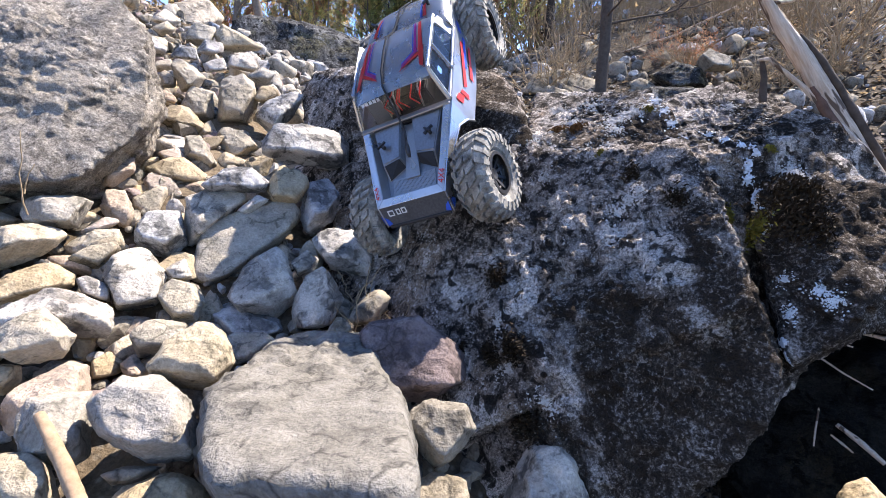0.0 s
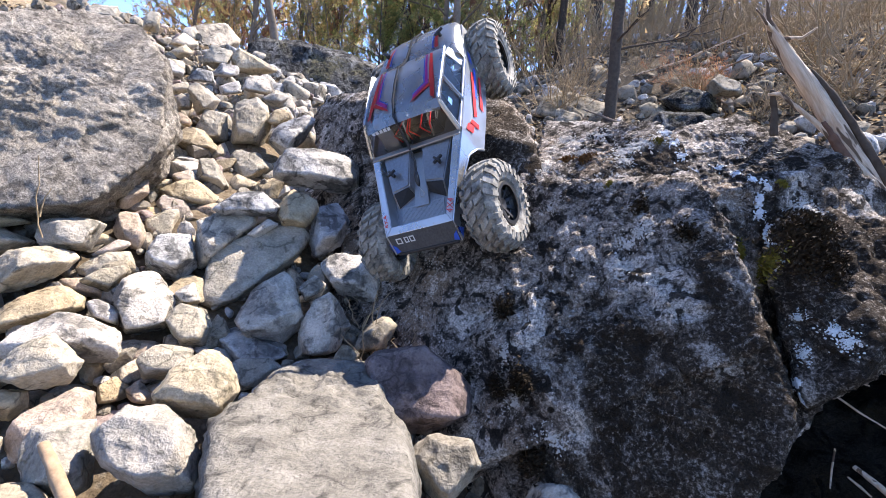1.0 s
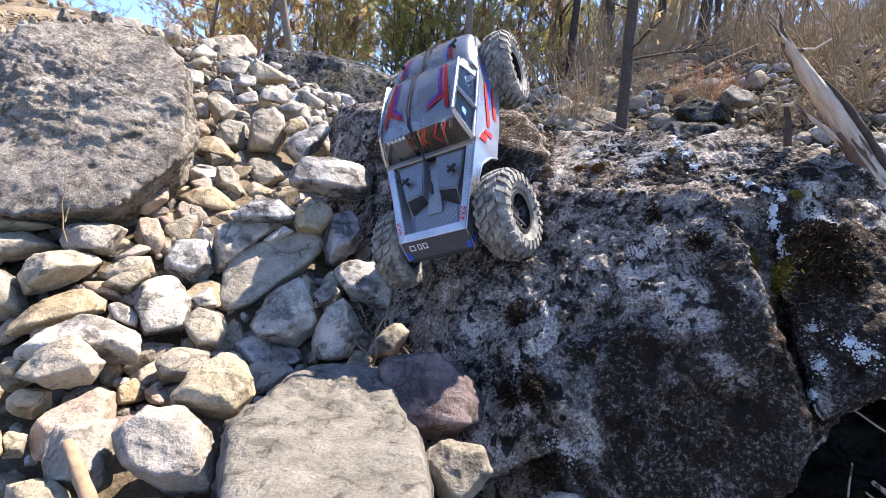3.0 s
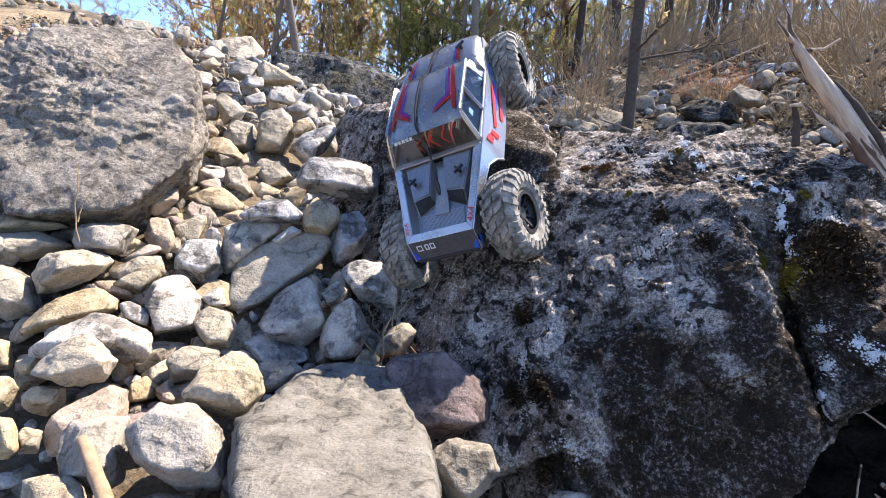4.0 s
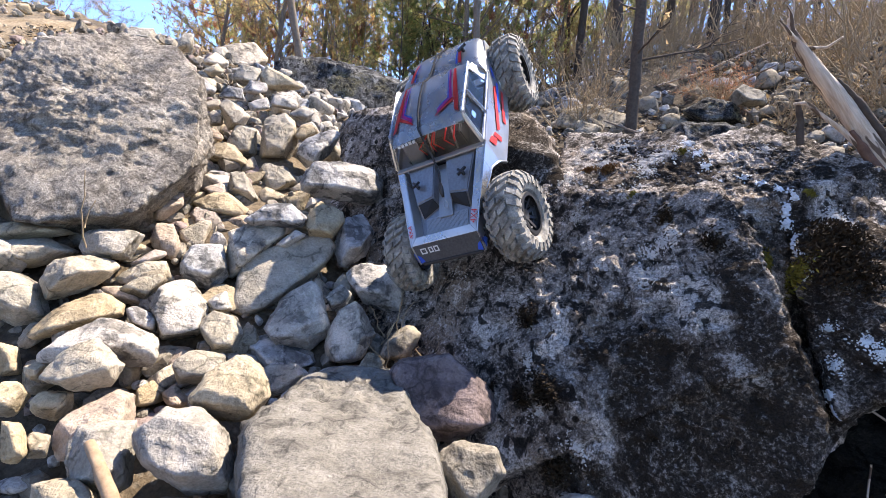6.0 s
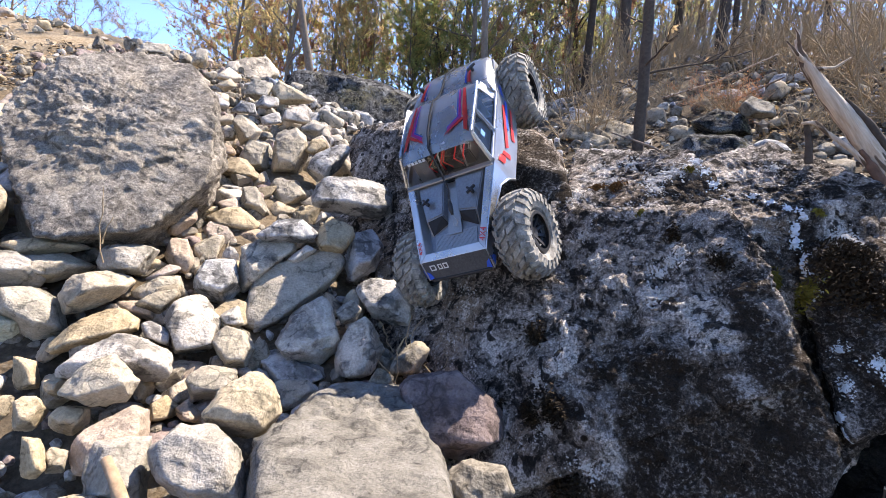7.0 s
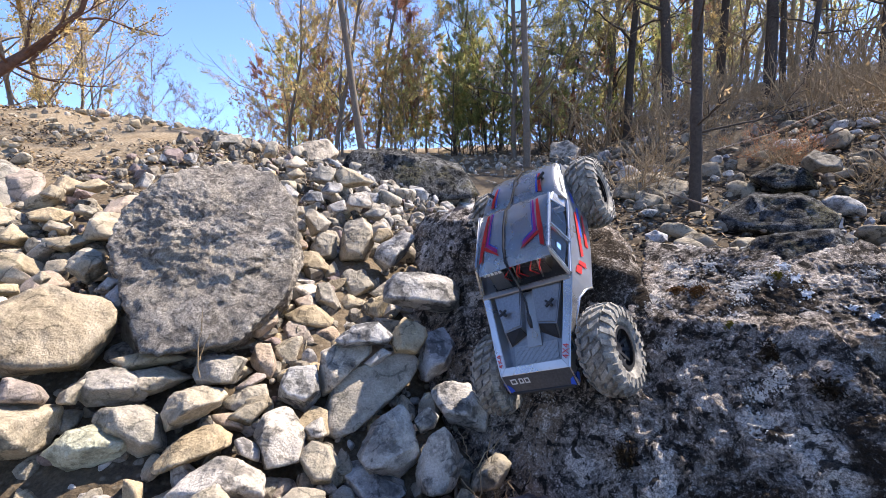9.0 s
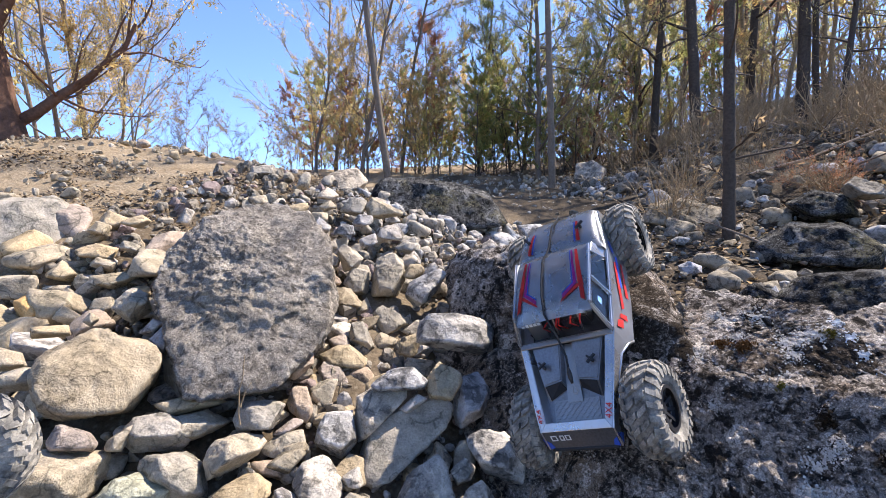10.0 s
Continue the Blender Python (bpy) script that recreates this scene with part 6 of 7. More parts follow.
tree("dark", 2.33, 4.98, 6.0, 2.0, 107)
tree("dark", 2.70, 5.47, 3.7, -1.0, 110)
tree("dark", 2.47, 4.68, 3.1, 8.0, 84)
tree("bare", 2.57, 5.86, 4.0, 0.0, 148)
tree("bare", 3.35, 6.60, 4.5, 0.0, 101)
tree("dark", 3.24, 4.92, 3.6, 0.0, 276)
tree("bare", 2.95, 7.33, 5.0, 0.0, 320)
tree("bare", 2.42, 7.53, 5.0, 0.0, 104)
tree("olive", 3.46, 8.20, 5.5, 0.0, 93)
tree("dark", 6.31, 20.24, 4.7, -1.1, 84)
tree("olive", 8.10, 19.51, 4.8, 0.8, 1)
tree("bare", 12.31, 11.78, 4.8, 2.5, 246)
tree("dark", 4.91, 17.59, 5.8, -3.5, 11)
tree("gold", 2.83, 21.12, 3.0, 2.3, 187)
tree("dark", 11.06, 9.22, 4.1, -2.6, 100)
tree("dark", 4.05, 10.58, 4.9, -1.2, 268)
tree("bare", 7.55, 10.46, 5.9, 2.4, 151)
tree("bare", 4.13, 9.48, 4.5, 0.1, 185)
tree("green", 9.91, 18.41, 5.4, -1.5, 162)
tree("green", 10.24, 8.89, 4.4, 1.5, 247)
tree("olive", 0.25, 11.86, 3.8, -0.8, 121)
tree("green", 2.35, 18.66, 3.7, -0.6, 28)
tree("dark", 14.97, 15.62, 4.8, -2.3, 288)
tree("dark", 14.65, 15.44, 4.3, -0.5, 76)
tree("bare", 5.83, 8.85, 5.1, 4.0, 86)
# low growth under the trees of the crest
for k, (kind, x, y, h) in enumerate((("gold", -2.75, 6.0, 1.0), ("rust", -2.30, 6.3, 0.9), ("gold", -1.85, 6.0, 1.2), ("olive", -1.35, 6.6, 1.0), ("gold", -0.85, 6.1, 1.1), ("rust", -0.45, 7.2, 1.1), ("olive", -0.05, 6.6, 1.0), ("green", 0.30, 7.6, 1.3))):
    tree(kind, x, y, h, 0.0, 47 * k)
tree("gold", 3.97, 21.26, 5.7, -1.5, 140)
tree("bare", 7.17, 11.30, 4.3, 2.6, 272)
tree("dark", 14.70, 15.56, 6.2, -2.6, 251)
tree("bare", 9.86, 8.71, 4.9, 2.3, 182)
tree("olive", 5.21, 17.48, 4.9, 1.6, 143)
tree("green", 7.67, 18.39, 5.8, 3.7, 174)
tree("bare", 11.71, 13.25, 5.2, 2.2, 166)
tree("bare", 10.51, 14.55, 5.6, 2.4, 178)
tree("gold", 1.64, 13.10, 3.5, 2.7, 352)
tree("olive", 7.62, 13.26, 5.3, 0.2, 85)
tree("dark", 6.09, 10.66, 4.7, -3.4, 343)
tree("bare", 4.63, 18.09, 5.3, 3.5, 154)
tree("green", 5.80, 16.39, 4.7, 4.0, 100)
tree("green", 6.70, 9.73, 4.5, 2.1, 92)
tree("gold", 0.18, 17.50, 4.5, -2.7, 68)
tree("bare", 4.01, 13.54, 5.5, -2.1, 191)
tree("olive", 5.31, 8.36, 6.1, 2.9, 352)
tree("bare", 10.11, 17.11, 5.4, -1.6, 151)
tree("bare", 7.77, 14.48, 4.7, -1.2, 66)
tree("green", 5.21, 13.99, 5.3, -0.3, 80)
tree("bare", 11.12, 12.91, 6.4, 0.9, 179)
tree("dark", 13.88, 14.04, 4.3, 0.5, 314)
tree("bare", 7.49, 14.56, 4.9, -0.5, 115)
tree("gold", 3.10, 15.53, 5.0, 2.8, 81)
tree("olive", 6.44, 15.79, 5.2, -0.7, 163)
tree("olive", 9.30, 19.10, 4.4, -3.8, 337)
tree("olive", 9.89, 14.26, 4.1, -2.9, 200)
tree("olive", 2.21, 9.82, 4.6, -0.2, 18)
tree("bare", 4.97, 11.85, 5.8, -1.7, 252)
tree("olive", -8.31, 5.88, 4.7, 0.0, 60)
tree("gold", -7.49, 3.92, 4.1, 0.0, 172)
tree("olive", -9.83, 3.10, 3.9, 0.0, 184)
# next eleven trees stand unseen behind the camera, added to block sky light
tree("green", -2.25, -8.67, 5.8, 0.0, 279)
tree("green", -5.81, -6.35, 5.7, 0.0, 197)
tree("green", -4.45, -2.13, 5.4, 0.0, 221)
tree("green", 7.41, -5.14, 5.9, 0.0, 275)
tree("green", 3.03, -4.04, 5.3, 0.0, 13)
tree("green", -0.24, -5.30, 4.4, 0.0, 330)
tree("green", 7.19, -4.48, 5.6, 0.0, 34)
tree("green", 4.67, -6.76, 5.5, 0.0, 319)
tree("olive", -0.58, -10.58, 5.8, 0.0, 70)
tree("green", -1.43, -5.76, 5.1, 0.0, 130)
tree("dark", 0.42, -7.02, 5.4, 0.0, 335)
tree("green", -7.82, 14.70, 2.3, 0.0, 63)
tree("gold", -5.71, 17.18, 2.9, 0.0, 165)
tree("olive", 3.22, 11.68, 3.2, 0.0, 27)
tree("olive", 5.71, 13.77, 3.3, 0.0, 59)
tree("olive", 6.67, 15.15, 3.3, 0.0, 71)
tree("gold", -2.59, 13.34, 2.7, 0.0, 314)
tree("green", 3.88, 14.03, 3.2, 0.0, 183)
tree("green", 4.09, 14.37, 3.4, 0.0, 264)
tree("olive", 1.15, 15.89, 3.2, 0.0, 202)
tree("olive", -5.63, 10.84, 2.5, 0.0, 20)
tree("gold", 5.23, 14.35, 3.3, 0.0, 0)
tree("gold", -1.08, 18.13, 3.1, 0.0, 219)
tree("green", -0.84, 12.61, 2.4, 0.0, 81)
tree("olive", -2.45, 14.44, 3.4, 0.0, 77)
tree("green", -7.89, 15.85, 3.3, 0.0, 344)
tree("olive", -9.42, 15.64, 2.13, 0.0, 188)
tree("green", 6.33, 15.47, 3.1, 0.0, 241)
tree("olive", -7.31, 14.97, 2.6, 0.0, 345)
tree("olive", 2.69, 12.77, 2.5, 0.0, 12)
tree("olive", 2.23, 16.09, 3.5, 0.0, 186)
tree("green", -5.41, 13.45, 2.3, 0.0, 239)
tree("olive", 3.26, 12.73, 2.5, 0.0, 22)
tree("gold", 2.81, 13.52, 2.8, 0.0, 231)
tree("gold", -4.76, 11.24, 3.4, 0.0, 265)
tree("green", 6.42, 15.65, 2.5, 0.0, 251)
tree("olive", 4.61, 11.38, 2.5, 0.0, 25)
tree("gold", -1.77, 12.24, 2.6, 0.0, 208)
tree("gold", -3.01, 11.94, 2.3, 0.0, 99)
tree("olive", 2.88, 16.14, 2.5, 0.0, 119)
tree("olive", 6.47, 16.19, 2.3, 0.0, 82)
tree("green", -4.88, 10.40, 1.8, 0.0, 225)
tree("green", -2.30, 9.50, 2.0, 0.0, 267)
tree("olive", 0.35, 12.44, 1.5, 0.0, 229)
tree("olive", -0.79, 8.16, 1.7, 0.0, 134)
tree("gold", -2.20, 7.87, 1.3, 0.0, 125)
tree("gold", 0.99, 12.71, 1.9, 0.0, 141)
tree("gold", -1.23, 8.72, 1.9, 0.0, 146)
tree("rust", 1.02, 7.75, 2.0, 0.0, 194)
tree("green", -4.28, 7.98, 2.1, 0.0, 67)
tree("green", -3.78, 7.35, 1.9, 0.0, 9)
tree("gold", 0.07, 8.90, 2.0, 0.0, 195)
tree("green", -3.08, 7.20, 1.4, 0.0, 134)
tree("gold", -0.08, 9.00, 1.3, 0.0, 285)
tree("gold", -3.56, 6.89, 1.3, 0.0, 182)
tree("gold", 1.49, 12.55, 1.8, 0.0, 118)
tree("green", -1.75, 9.28, 1.5, 0.0, 6)
tree("olive", -0.85, 11.95, 1.9, 0.0, 48)
tree("rust", -0.95, 8.33, 1.9, 0.0, 228)
tree("gold", 0.58, 8.05, 1.5, 0.0, 116)
tree("gold", -0.56, 8.36, 1.2, 0.0, 342)
tree("olive", -1.38, 12.70, 1.8, 0.0, 53)
tree("olive", 0.84, 9.69, 1.3, 0.0, 0)
tree("green", 2.36, 6.96, 1.3, 0.0, 181)
tree("rust", 0.47, 7.21, 1.4, 0.0, 155)
tree("green", 0.96, 9.43, 1.3, 0.0, 187)
tree("gold", 2.63, 9.30, 1.3, 0.0, 31)
tree("green", 0.67, 7.79, 0.9, 0.0, 122)
tree("rust", 0.07, 6.80, 1.1, 0.0, 144)
tree("olive", 2.50, 9.09, 1.1, 0.0, 240)
tree("green", 1.61, 9.48, 1.1, 0.0, 5)
tree("green", 0.86, 8.73, 0.9, 0.0, 199)
tree("green", -0.22, 6.54, 1.0, 0.0, 196)
tree("green", 0.70, 9.21, 1.1, 0.0, 296)
tree("green", 1.66, 8.40, 1.4, 0.0, 185)
tree("green", -2.24, 9.26, 0.9, 0.0, 146)
tree("green", -2.20, 9.29, 1.2, 0.0, 211)
tree("gold", 2.25, 6.05, 1.5, 0.0, 120)
tree("green", -1.55, 6.63, 1.5, 0.0, 153)
tree("gold", 2.01, 9.56, 1.3, 0.0, 312)
tree("green", -0.90, 8.46, 1.4, 0.0, 122)
tree("gold", 3.03, 8.02, 1.1, 0.0, 1)
tree("rust", 0.10, 9.43, 1.2, 0.0, 106)
tree("green", -0.23, 7.73, 1.4, 0.0, 283)
tree("gold", -0.55, 6.81, 1.0, 0.0, 137)
tree("green", -2.00, 10.05, 0.9, 0.0, 211)
tree("olive", -0.65, 6.66, 1.2, 0.0, 327)
tree("green", 1.83, 7.87, 1.1, 0.0, 270)
tree("green", 2.43, 7.22, 1.0, 0.0, 309)
tree("gold", -0.81, 6.51, 0.9, 0.0, 288)
tree("green", 1.09, 7.07, 0.9, 0.0, 304)
tree("green", 1.66, 9.02, 1.3, 0.0, 31)
tree("rust", -1.32, 8.42, 0.9, 0.0, 96)
tree("rust", 1.83, 9.95, 1.0, 0.0, 356)
tree("green", 2.39, 7.96, 0.9, 0.0, 99)
tree("olive", -1.36, 7.67, 1.1, 0.0, 53)
tree("green", 2.29, 9.07, 1.4, 0.0, 93)
tree("olive", -1.86, 7.09, 1.3, 0.0, 52)
tree("gold", -2.90, 4.88, 0.73, 0.0, 191)
tree("rust", -3.07, 6.86, 1.1, 0.0, 42)
tree("rust", -3.02, 6.43, 0.9, 0.0, 60)
tree("olive", -1.50, 5.66, 0.7, 0.0, 195)
tree("gold", -1.49, 5.47, 1.2, 0.0, 151)
tree("gold", -3.49, 5.98, 0.9, 0.0, 100)
tree("gold", -2.75, 5.72, 1.0, 0.0, 356)
tree("gold", -2.39, 5.89, 0.9, 0.0, 32)
tree("olive", -2.57, 5.57, 1.3, 0.0, 138)
tree("gold", -4.15, 7.29, 1.0, 0.0, 221)
tree("rust", -2.56, 6.12, 1.3, 0.0, 47)
tree("shrub", -3.46, 7.11, 0.7, 0.0, 72)
tree("gold", -1.69, 5.26, 1.0, 0.0, 196)
tree("olive", -4.30, 7.21, 0.8, 0.0, 226)
tree("gold", -2.34, 5.23, 0.9, 0.0, 351)
tree("bare", 2.96, 5.74, 3.9, 0.0, 221)
# two unseen trees added at the right to keep sky light off the boulders
tree("green", 2.63, -0.50, 3.2, 0.0, 173)
tree("green", 1.85, -1.76, 3.4, 0.0, 155)
brush(3.50, 5.67, 1.04, 146)
brush(0.77, 8.76, 1.55, 234)
brush(1.72, 8.94, 0.67, 209)
brush(4.57, 4.23, 0.54, 252)
brush(6.45, 5.63, 0.77, 121)
brush(1.36, 7.10, 1.24, 7)
brush(2.41, 7.20, 0.87, 334)
brush(4.71, 8.35, 0.83, 265)
brush(7.56, 6.94, 1.40, 145)
brush(2.05, 8.60, 1.07, 188)
brush(6.11, 5.56, 1.12, 123)
brush(4.45, 3.87, 0.53, 6)
brush(4.01, 4.28, 1.00, 28)
brush(0.93, 9.55, 1.17, 258)
brush(4.38, 4.74, 0.85, 256)
brush(3.41, 8.45, 1.72, 10)
brush(4.64, 6.07, 0.69, 63)
brush(5.38, 4.83, 1.15, 298)
brush(7.92, 7.04, 2.01, 154)
brush(6.15, 5.88, 1.42, 330)
brush(5.10, 7.85, 1.30, 199)
brush(1.75, 7.90, 1.54, 191)
brush(4.22, 4.10, 0.87, 253)
brush(0.75, 8.36, 1.27, 21)
brush(0.91, 5.55, 0.84, 73)
brush(3.47, 6.16, 1.45, 247)
brush(6.60, 6.68, 0.96, 12)
brush(4.70, 5.64, 1.27, 125)
brush(5.74, 6.30, 1.66, 90)
brush(5.24, 6.53, 1.67, 181)
brush(3.13, 4.08, 0.53, 312)
brush(5.82, 8.31, 0.71, 301)
brush(2.20, 3.16, 0.54, 226)
brush(2.13, 2.66, 0.68, 56)
brush(2.95, 3.47, 0.56, 21)
brush(1.87, 3.49, 0.58, 277)
brush(1.99, 2.32, 0.58, 139)
brush(2.27, 4.04, 0.44, 152)
brush(2.66, 4.14, 0.46, 336)


# undergrowth behind the crest, and saplings on the wooded rise
rng = random.Random(61)
for k in range(16):
    y = rng.uniform(5.4, 7.2)
    tree(rng.choice(("green", "olive", "green", "gold")), y * rng.uniform(-0.30, 0.10), y, rng.uniform(1.1, 2.0), rng.uniform(-4, 4), rng.randrange(360))
for k in range(30):
    x, y = rng.uniform(-3.6, 0.6), rng.uniform(6.4, 9.0)
    tree(rng.choice(("gold", "rust", "gold", "olive", "green")), x, y, rng.uniform(0.8, 1.7), rng.uniform(-4, 4), rng.randrange(360))
for k in range(26):
    y = rng.uniform(3.6, 6.5)
    brush(y * rng.uniform(0.24, 0.85), y, rng.uniform(0.3, 0.6), rng.randrange(360))


# low dead brush over the rubble behind the boulders
for k in range(24):
    y = rng.uniform(2.1, 4.6)
    brush(y * rng.uniform(0.20, 0.80), y, rng.uniform(0.22, 0.42), rng.randrange(360))


# ---- rust-leaved bush, leaf litter ----
def leaf_bush(x, y, size, mat, label):
    g = brush_mesh(77)
    cv, cf = g.leaves(40, 0.07, 0.034, 0.016, 5)
    root = new("bush")
    root.matrix_basis = pose(x, y, float(ground_height(x, y)), 0, 0, 40) @ Matrix.Diagonal((size, size, size * 1.2, 1))
    new("stem_tangle", make_mesh("stem_tangle", [tuple(p) for p in g.v], g.f, TWIG)).parent = root
    new("foliage", make_mesh("foliage", cv, cf, mat, False)).parent = root
    return tagged(root, label, "bush")


leaf_bush(1.36, 2.76, 0.25, LEAF_RUST, "fallen branch heap with rust-red dead leaves")


# leaf colour taken almost to black to stand for deep shade
SHADE_LEAF = plain("shade_black_leaves", (0.014, 0.012, 0.010), 0.95, 0.0, 120.0, 0.0006, 0.25, 0.05)


def litter(name, count, xs, ys, size, seed, mats, label, lift=0.01, patchy=False):
    """Fallen leaves and bits past counting."""
    rng = np.random.default_rng(seed)
    x, y = rng.uniform(*xs, count), rng.uniform(*ys, count)
    if patchy:
        keep = fbm(np.stack([x * 1.6, y * 3.0, 0 * x], 1), 1.6, 3, 61) > 0.02
        x, y = x[keep], y[keep]
        count = len(x)
    z = ground_height(x, y) + 0.018 * fbm(np.stack([x, y, 0 * x], 1), 6.0, 4, 3) + rng.uniform(0.0, lift, count) + 0.004
    c = np.stack([x, y, z], 1)
    d = rng.normal(0, 1, (count, 3)) * (1, 1, 0.35)
    d /= np.linalg.norm(d, axis=1)[:, None]
    s = np.cross(d, rng.normal(0, 0.4, (count, 3)) + (0, 0, 1))
    s /= np.linalg.norm(s, axis=1)[:, None]
    ln, wd = (size * rng.uniform(0.5, 1.4, count))[:, None], (size * rng.uniform(0.2, 0.6, count))[:, None]
    v = np.stack([c - d * ln * 0.5, c + s * wd * 0.5, c + d * ln * 0.5, c - s * wd * 0.5], 1).reshape(-1, 3)
    me = make_mesh(name, v, np.arange(count * 4).reshape(-1, 4), mats[0], False)
    for m in mats[1:]:
        me.materials.append(m)
    me.polygons.foreach_set("material_index", rng.integers(0, len(mats), count).astype(np.int32))
    return tagged(new(name, me), label, "leaf litter", kind="stuff")


litter("leaf_litter", 34000, (0.2, 4.5), (1.2, 7.0), 0.038, 3, [BARK, TWIG, BARK_DARK, LEAF_TAN, BARK_DARK], "dead brown leaves on the woodland floor")
# this litter is blackened in place of the shade by the boulders
litter("leaf_litter", 22000, (0.3, 1.5), (-0.2, 1.0), 0.013, 4, [SHADE_LEAF, SHADE_LEAF, SHADE_LEAF, BARK_DARK], "leaf litter blackened for the shade at the foot of the boulders", 0.02)
litter("bark_chips", 60000, (-3.8, -0.6), (0.9, 3.0), 0.015, 5, [BARK_DARK, BARK, BARK_DARK, LEAF_TAN], "bits of bark and dark dead needles on the dirt bank", 0.006, True)


# ---- dead wood ----
def log(name, pts, radii, mat, label, sides=14, rough=0.12, seed=1, parent=None):
    """A weathered limb along the points, fluted and knotty."""
    pts = [Vector(p) for p in pts]
    fine, rad = [], []
    for i in range(len(pts) - 1):
        for k in range(8):
            fine.append(pts[i].lerp(pts[i + 1], k / 8))
            rad.append(radii[i] + (radii[i + 1] - radii[i]) * k / 8)
    fine.append(pts[-1])
    rad.append(radii[-1])
    bm = bmesh.new()
    tube(bm, fine, rad, sides)
    n = len(fine)
    bm.verts.ensure_lookup_table()
    for i in range(n):
        c = fine[i]
        for k in range(sides):
            v = bm.verts[i * sides + k]
            d = v.co - c
            w = noise.noise(Vector((k * 0.9, i * 0.18, seed))) + 0.6 * noise.noise(Vector((k * 2.1, i * 0.5, seed + 9)))
            v.co = c + d * (1 + rough * w * 1.6)
    return part(name, bm, mat, parent, "", smooth=True)


def build_log():
    trunk = log("dead_log", [(0.430, 0.706, 0.756), (0.437, 0.708, 0.740), (0.449, 0.708, 0.721), (0.479, 0.707, 0.685), (0.521, 0.706, 0.639), (0.557, 0.701, 0.592), (0.599, 0.691, 0.529), (0.650, 0.680, 0.452), (0.72, 0.67, 0.36)], [0.003, 0.0042, 0.0075, 0.0105, 0.0122, 0.0132, 0.0138, 0.0145, 0.015], DRIFT, "", 24, 0.07, 3)
    tagged(trunk, "bleached barkless dead log leaning over the boulders", "log")
    bark = log("bark_strip", [(0.504, 0.703, 0.676), (0.520, 0.702, 0.660), (0.539, 0.700, 0.640), (0.575, 0.695, 0.596), (0.617, 0.685, 0.536), (0.668, 0.674, 0.458)], [0.0015, 0.0035, 0.005, 0.006, 0.0065, 0.007], BARK_DARK, "", 10, 0.35, 19, trunk)
    tagged(bark, "strip of dark bark left on the log")
    under = log("bark_strip", [(0.528, 0.694, 0.604), (0.545, 0.690, 0.580), (0.580, 0.682, 0.528), (0.630, 0.672, 0.450)], [0.003, 0.006, 0.009, 0.012], BARK_RED, "", 10, 0.35, 23, trunk)
    tagged(under, "flaking brown bark on the underside of the log")
    log("branch_stub", [(0.449, 0.708, 0.722), (0.430, 0.700, 0.735), (0.412, 0.698, 0.752)], [0.004, 0.0025, 0.0012], DRIFT, "", 8, 0.1, 4, trunk)
    log("branch_stub", [(0.434, 0.706, 0.748), (0.428, 0.703, 0.765), (0.420, 0.702, 0.776)], [0.003, 0.002, 0.0006], DRIFT, "", 8, 0.2, 12, trunk)
    log("branch_stub", [(0.432, 0.707, 0.750), (0.434, 0.706, 0.768), (0.431, 0.706, 0.784)], [0.0028, 0.0016, 0.0005], DRIFT, "", 8, 0.2, 13, trunk)
    log("branch_stub", [(0.455, 0.704, 0.716), (0.480, 0.697, 0.716), (0.494, 0.690, 0.728)], [0.003, 0.002, 0.001], DRIFT, "", 8, 0.1, 5, trunk)
    limb = log("dead_branch", [(0.457, 0.713, 0.643), (0.472, 0.709, 0.644), (0.491, 0.704, 0.627), (0.521, 0.697, 0.603), (0.558, 0.687, 0.564), (0.603, 0.666, 0.515), (0.66, 0.65, 0.44)], [0.0018, 0.003, 0.003, 0.0035, 0.004, 0.0046, 0.005], DRIFT, "", 12, 0.12, 6)
    tagged(limb, "pale forked dead branch under the log", "branch")
    log("snag", [(0.465, 0.718, 0.650), (0.474, 0.719, 0.620), (0.480, 0.720, 0.585)], [0.0035, 0.0045, 0.005], BARK_DARK, "", 10, 0.2, 7, limb)
    dark = log("dead_branch", [(0.535, 0.740, 0.672), (0.572, 0.732, 0.621), (0.605, 0.720, 0.577), (0.656, 0.710, 0.513), (0.74, 0.70, 0.42)], [0.002, 0.005, 0.006, 0.007, 0.008], BARK_DARK, "", 12, 0.2, 8)
    tagged(dark, "dark barked branch beside the bleached log", "branch")


build_log()


def stick(pts, radii, mat, label, seed):
    ob = log("stick", pts, radii, mat, "", 9, 0.12, seed)
    return tagged(ob, label, "stick", "dead sticks")


stick([(-0.369, 0.365, 0.295), (-0.345, 0.347, 0.282), (-0.316, 0.324, 0.262), (-0.293, 0.305, 0.246)], [0.005, 0.006, 0.0065, 0.0065], STICK, "short tan stick leaning on the stones", 21)


# ---- lichen, moss and dry stems on the rocks ----
from mathutils.bvhtree import BVHTree

LICHEN = plain("white_lichen", (0.66, 0.68, 0.67), 0.95, 0.0, 300.0, 0.0015, 0.5, 0.1)
CALCITE = plain("white_calcite", (0.62, 0.63, 0.64), 0.7, 0.0, 140.0, 0.003, 0.5, 0.3)


SKINS = {}


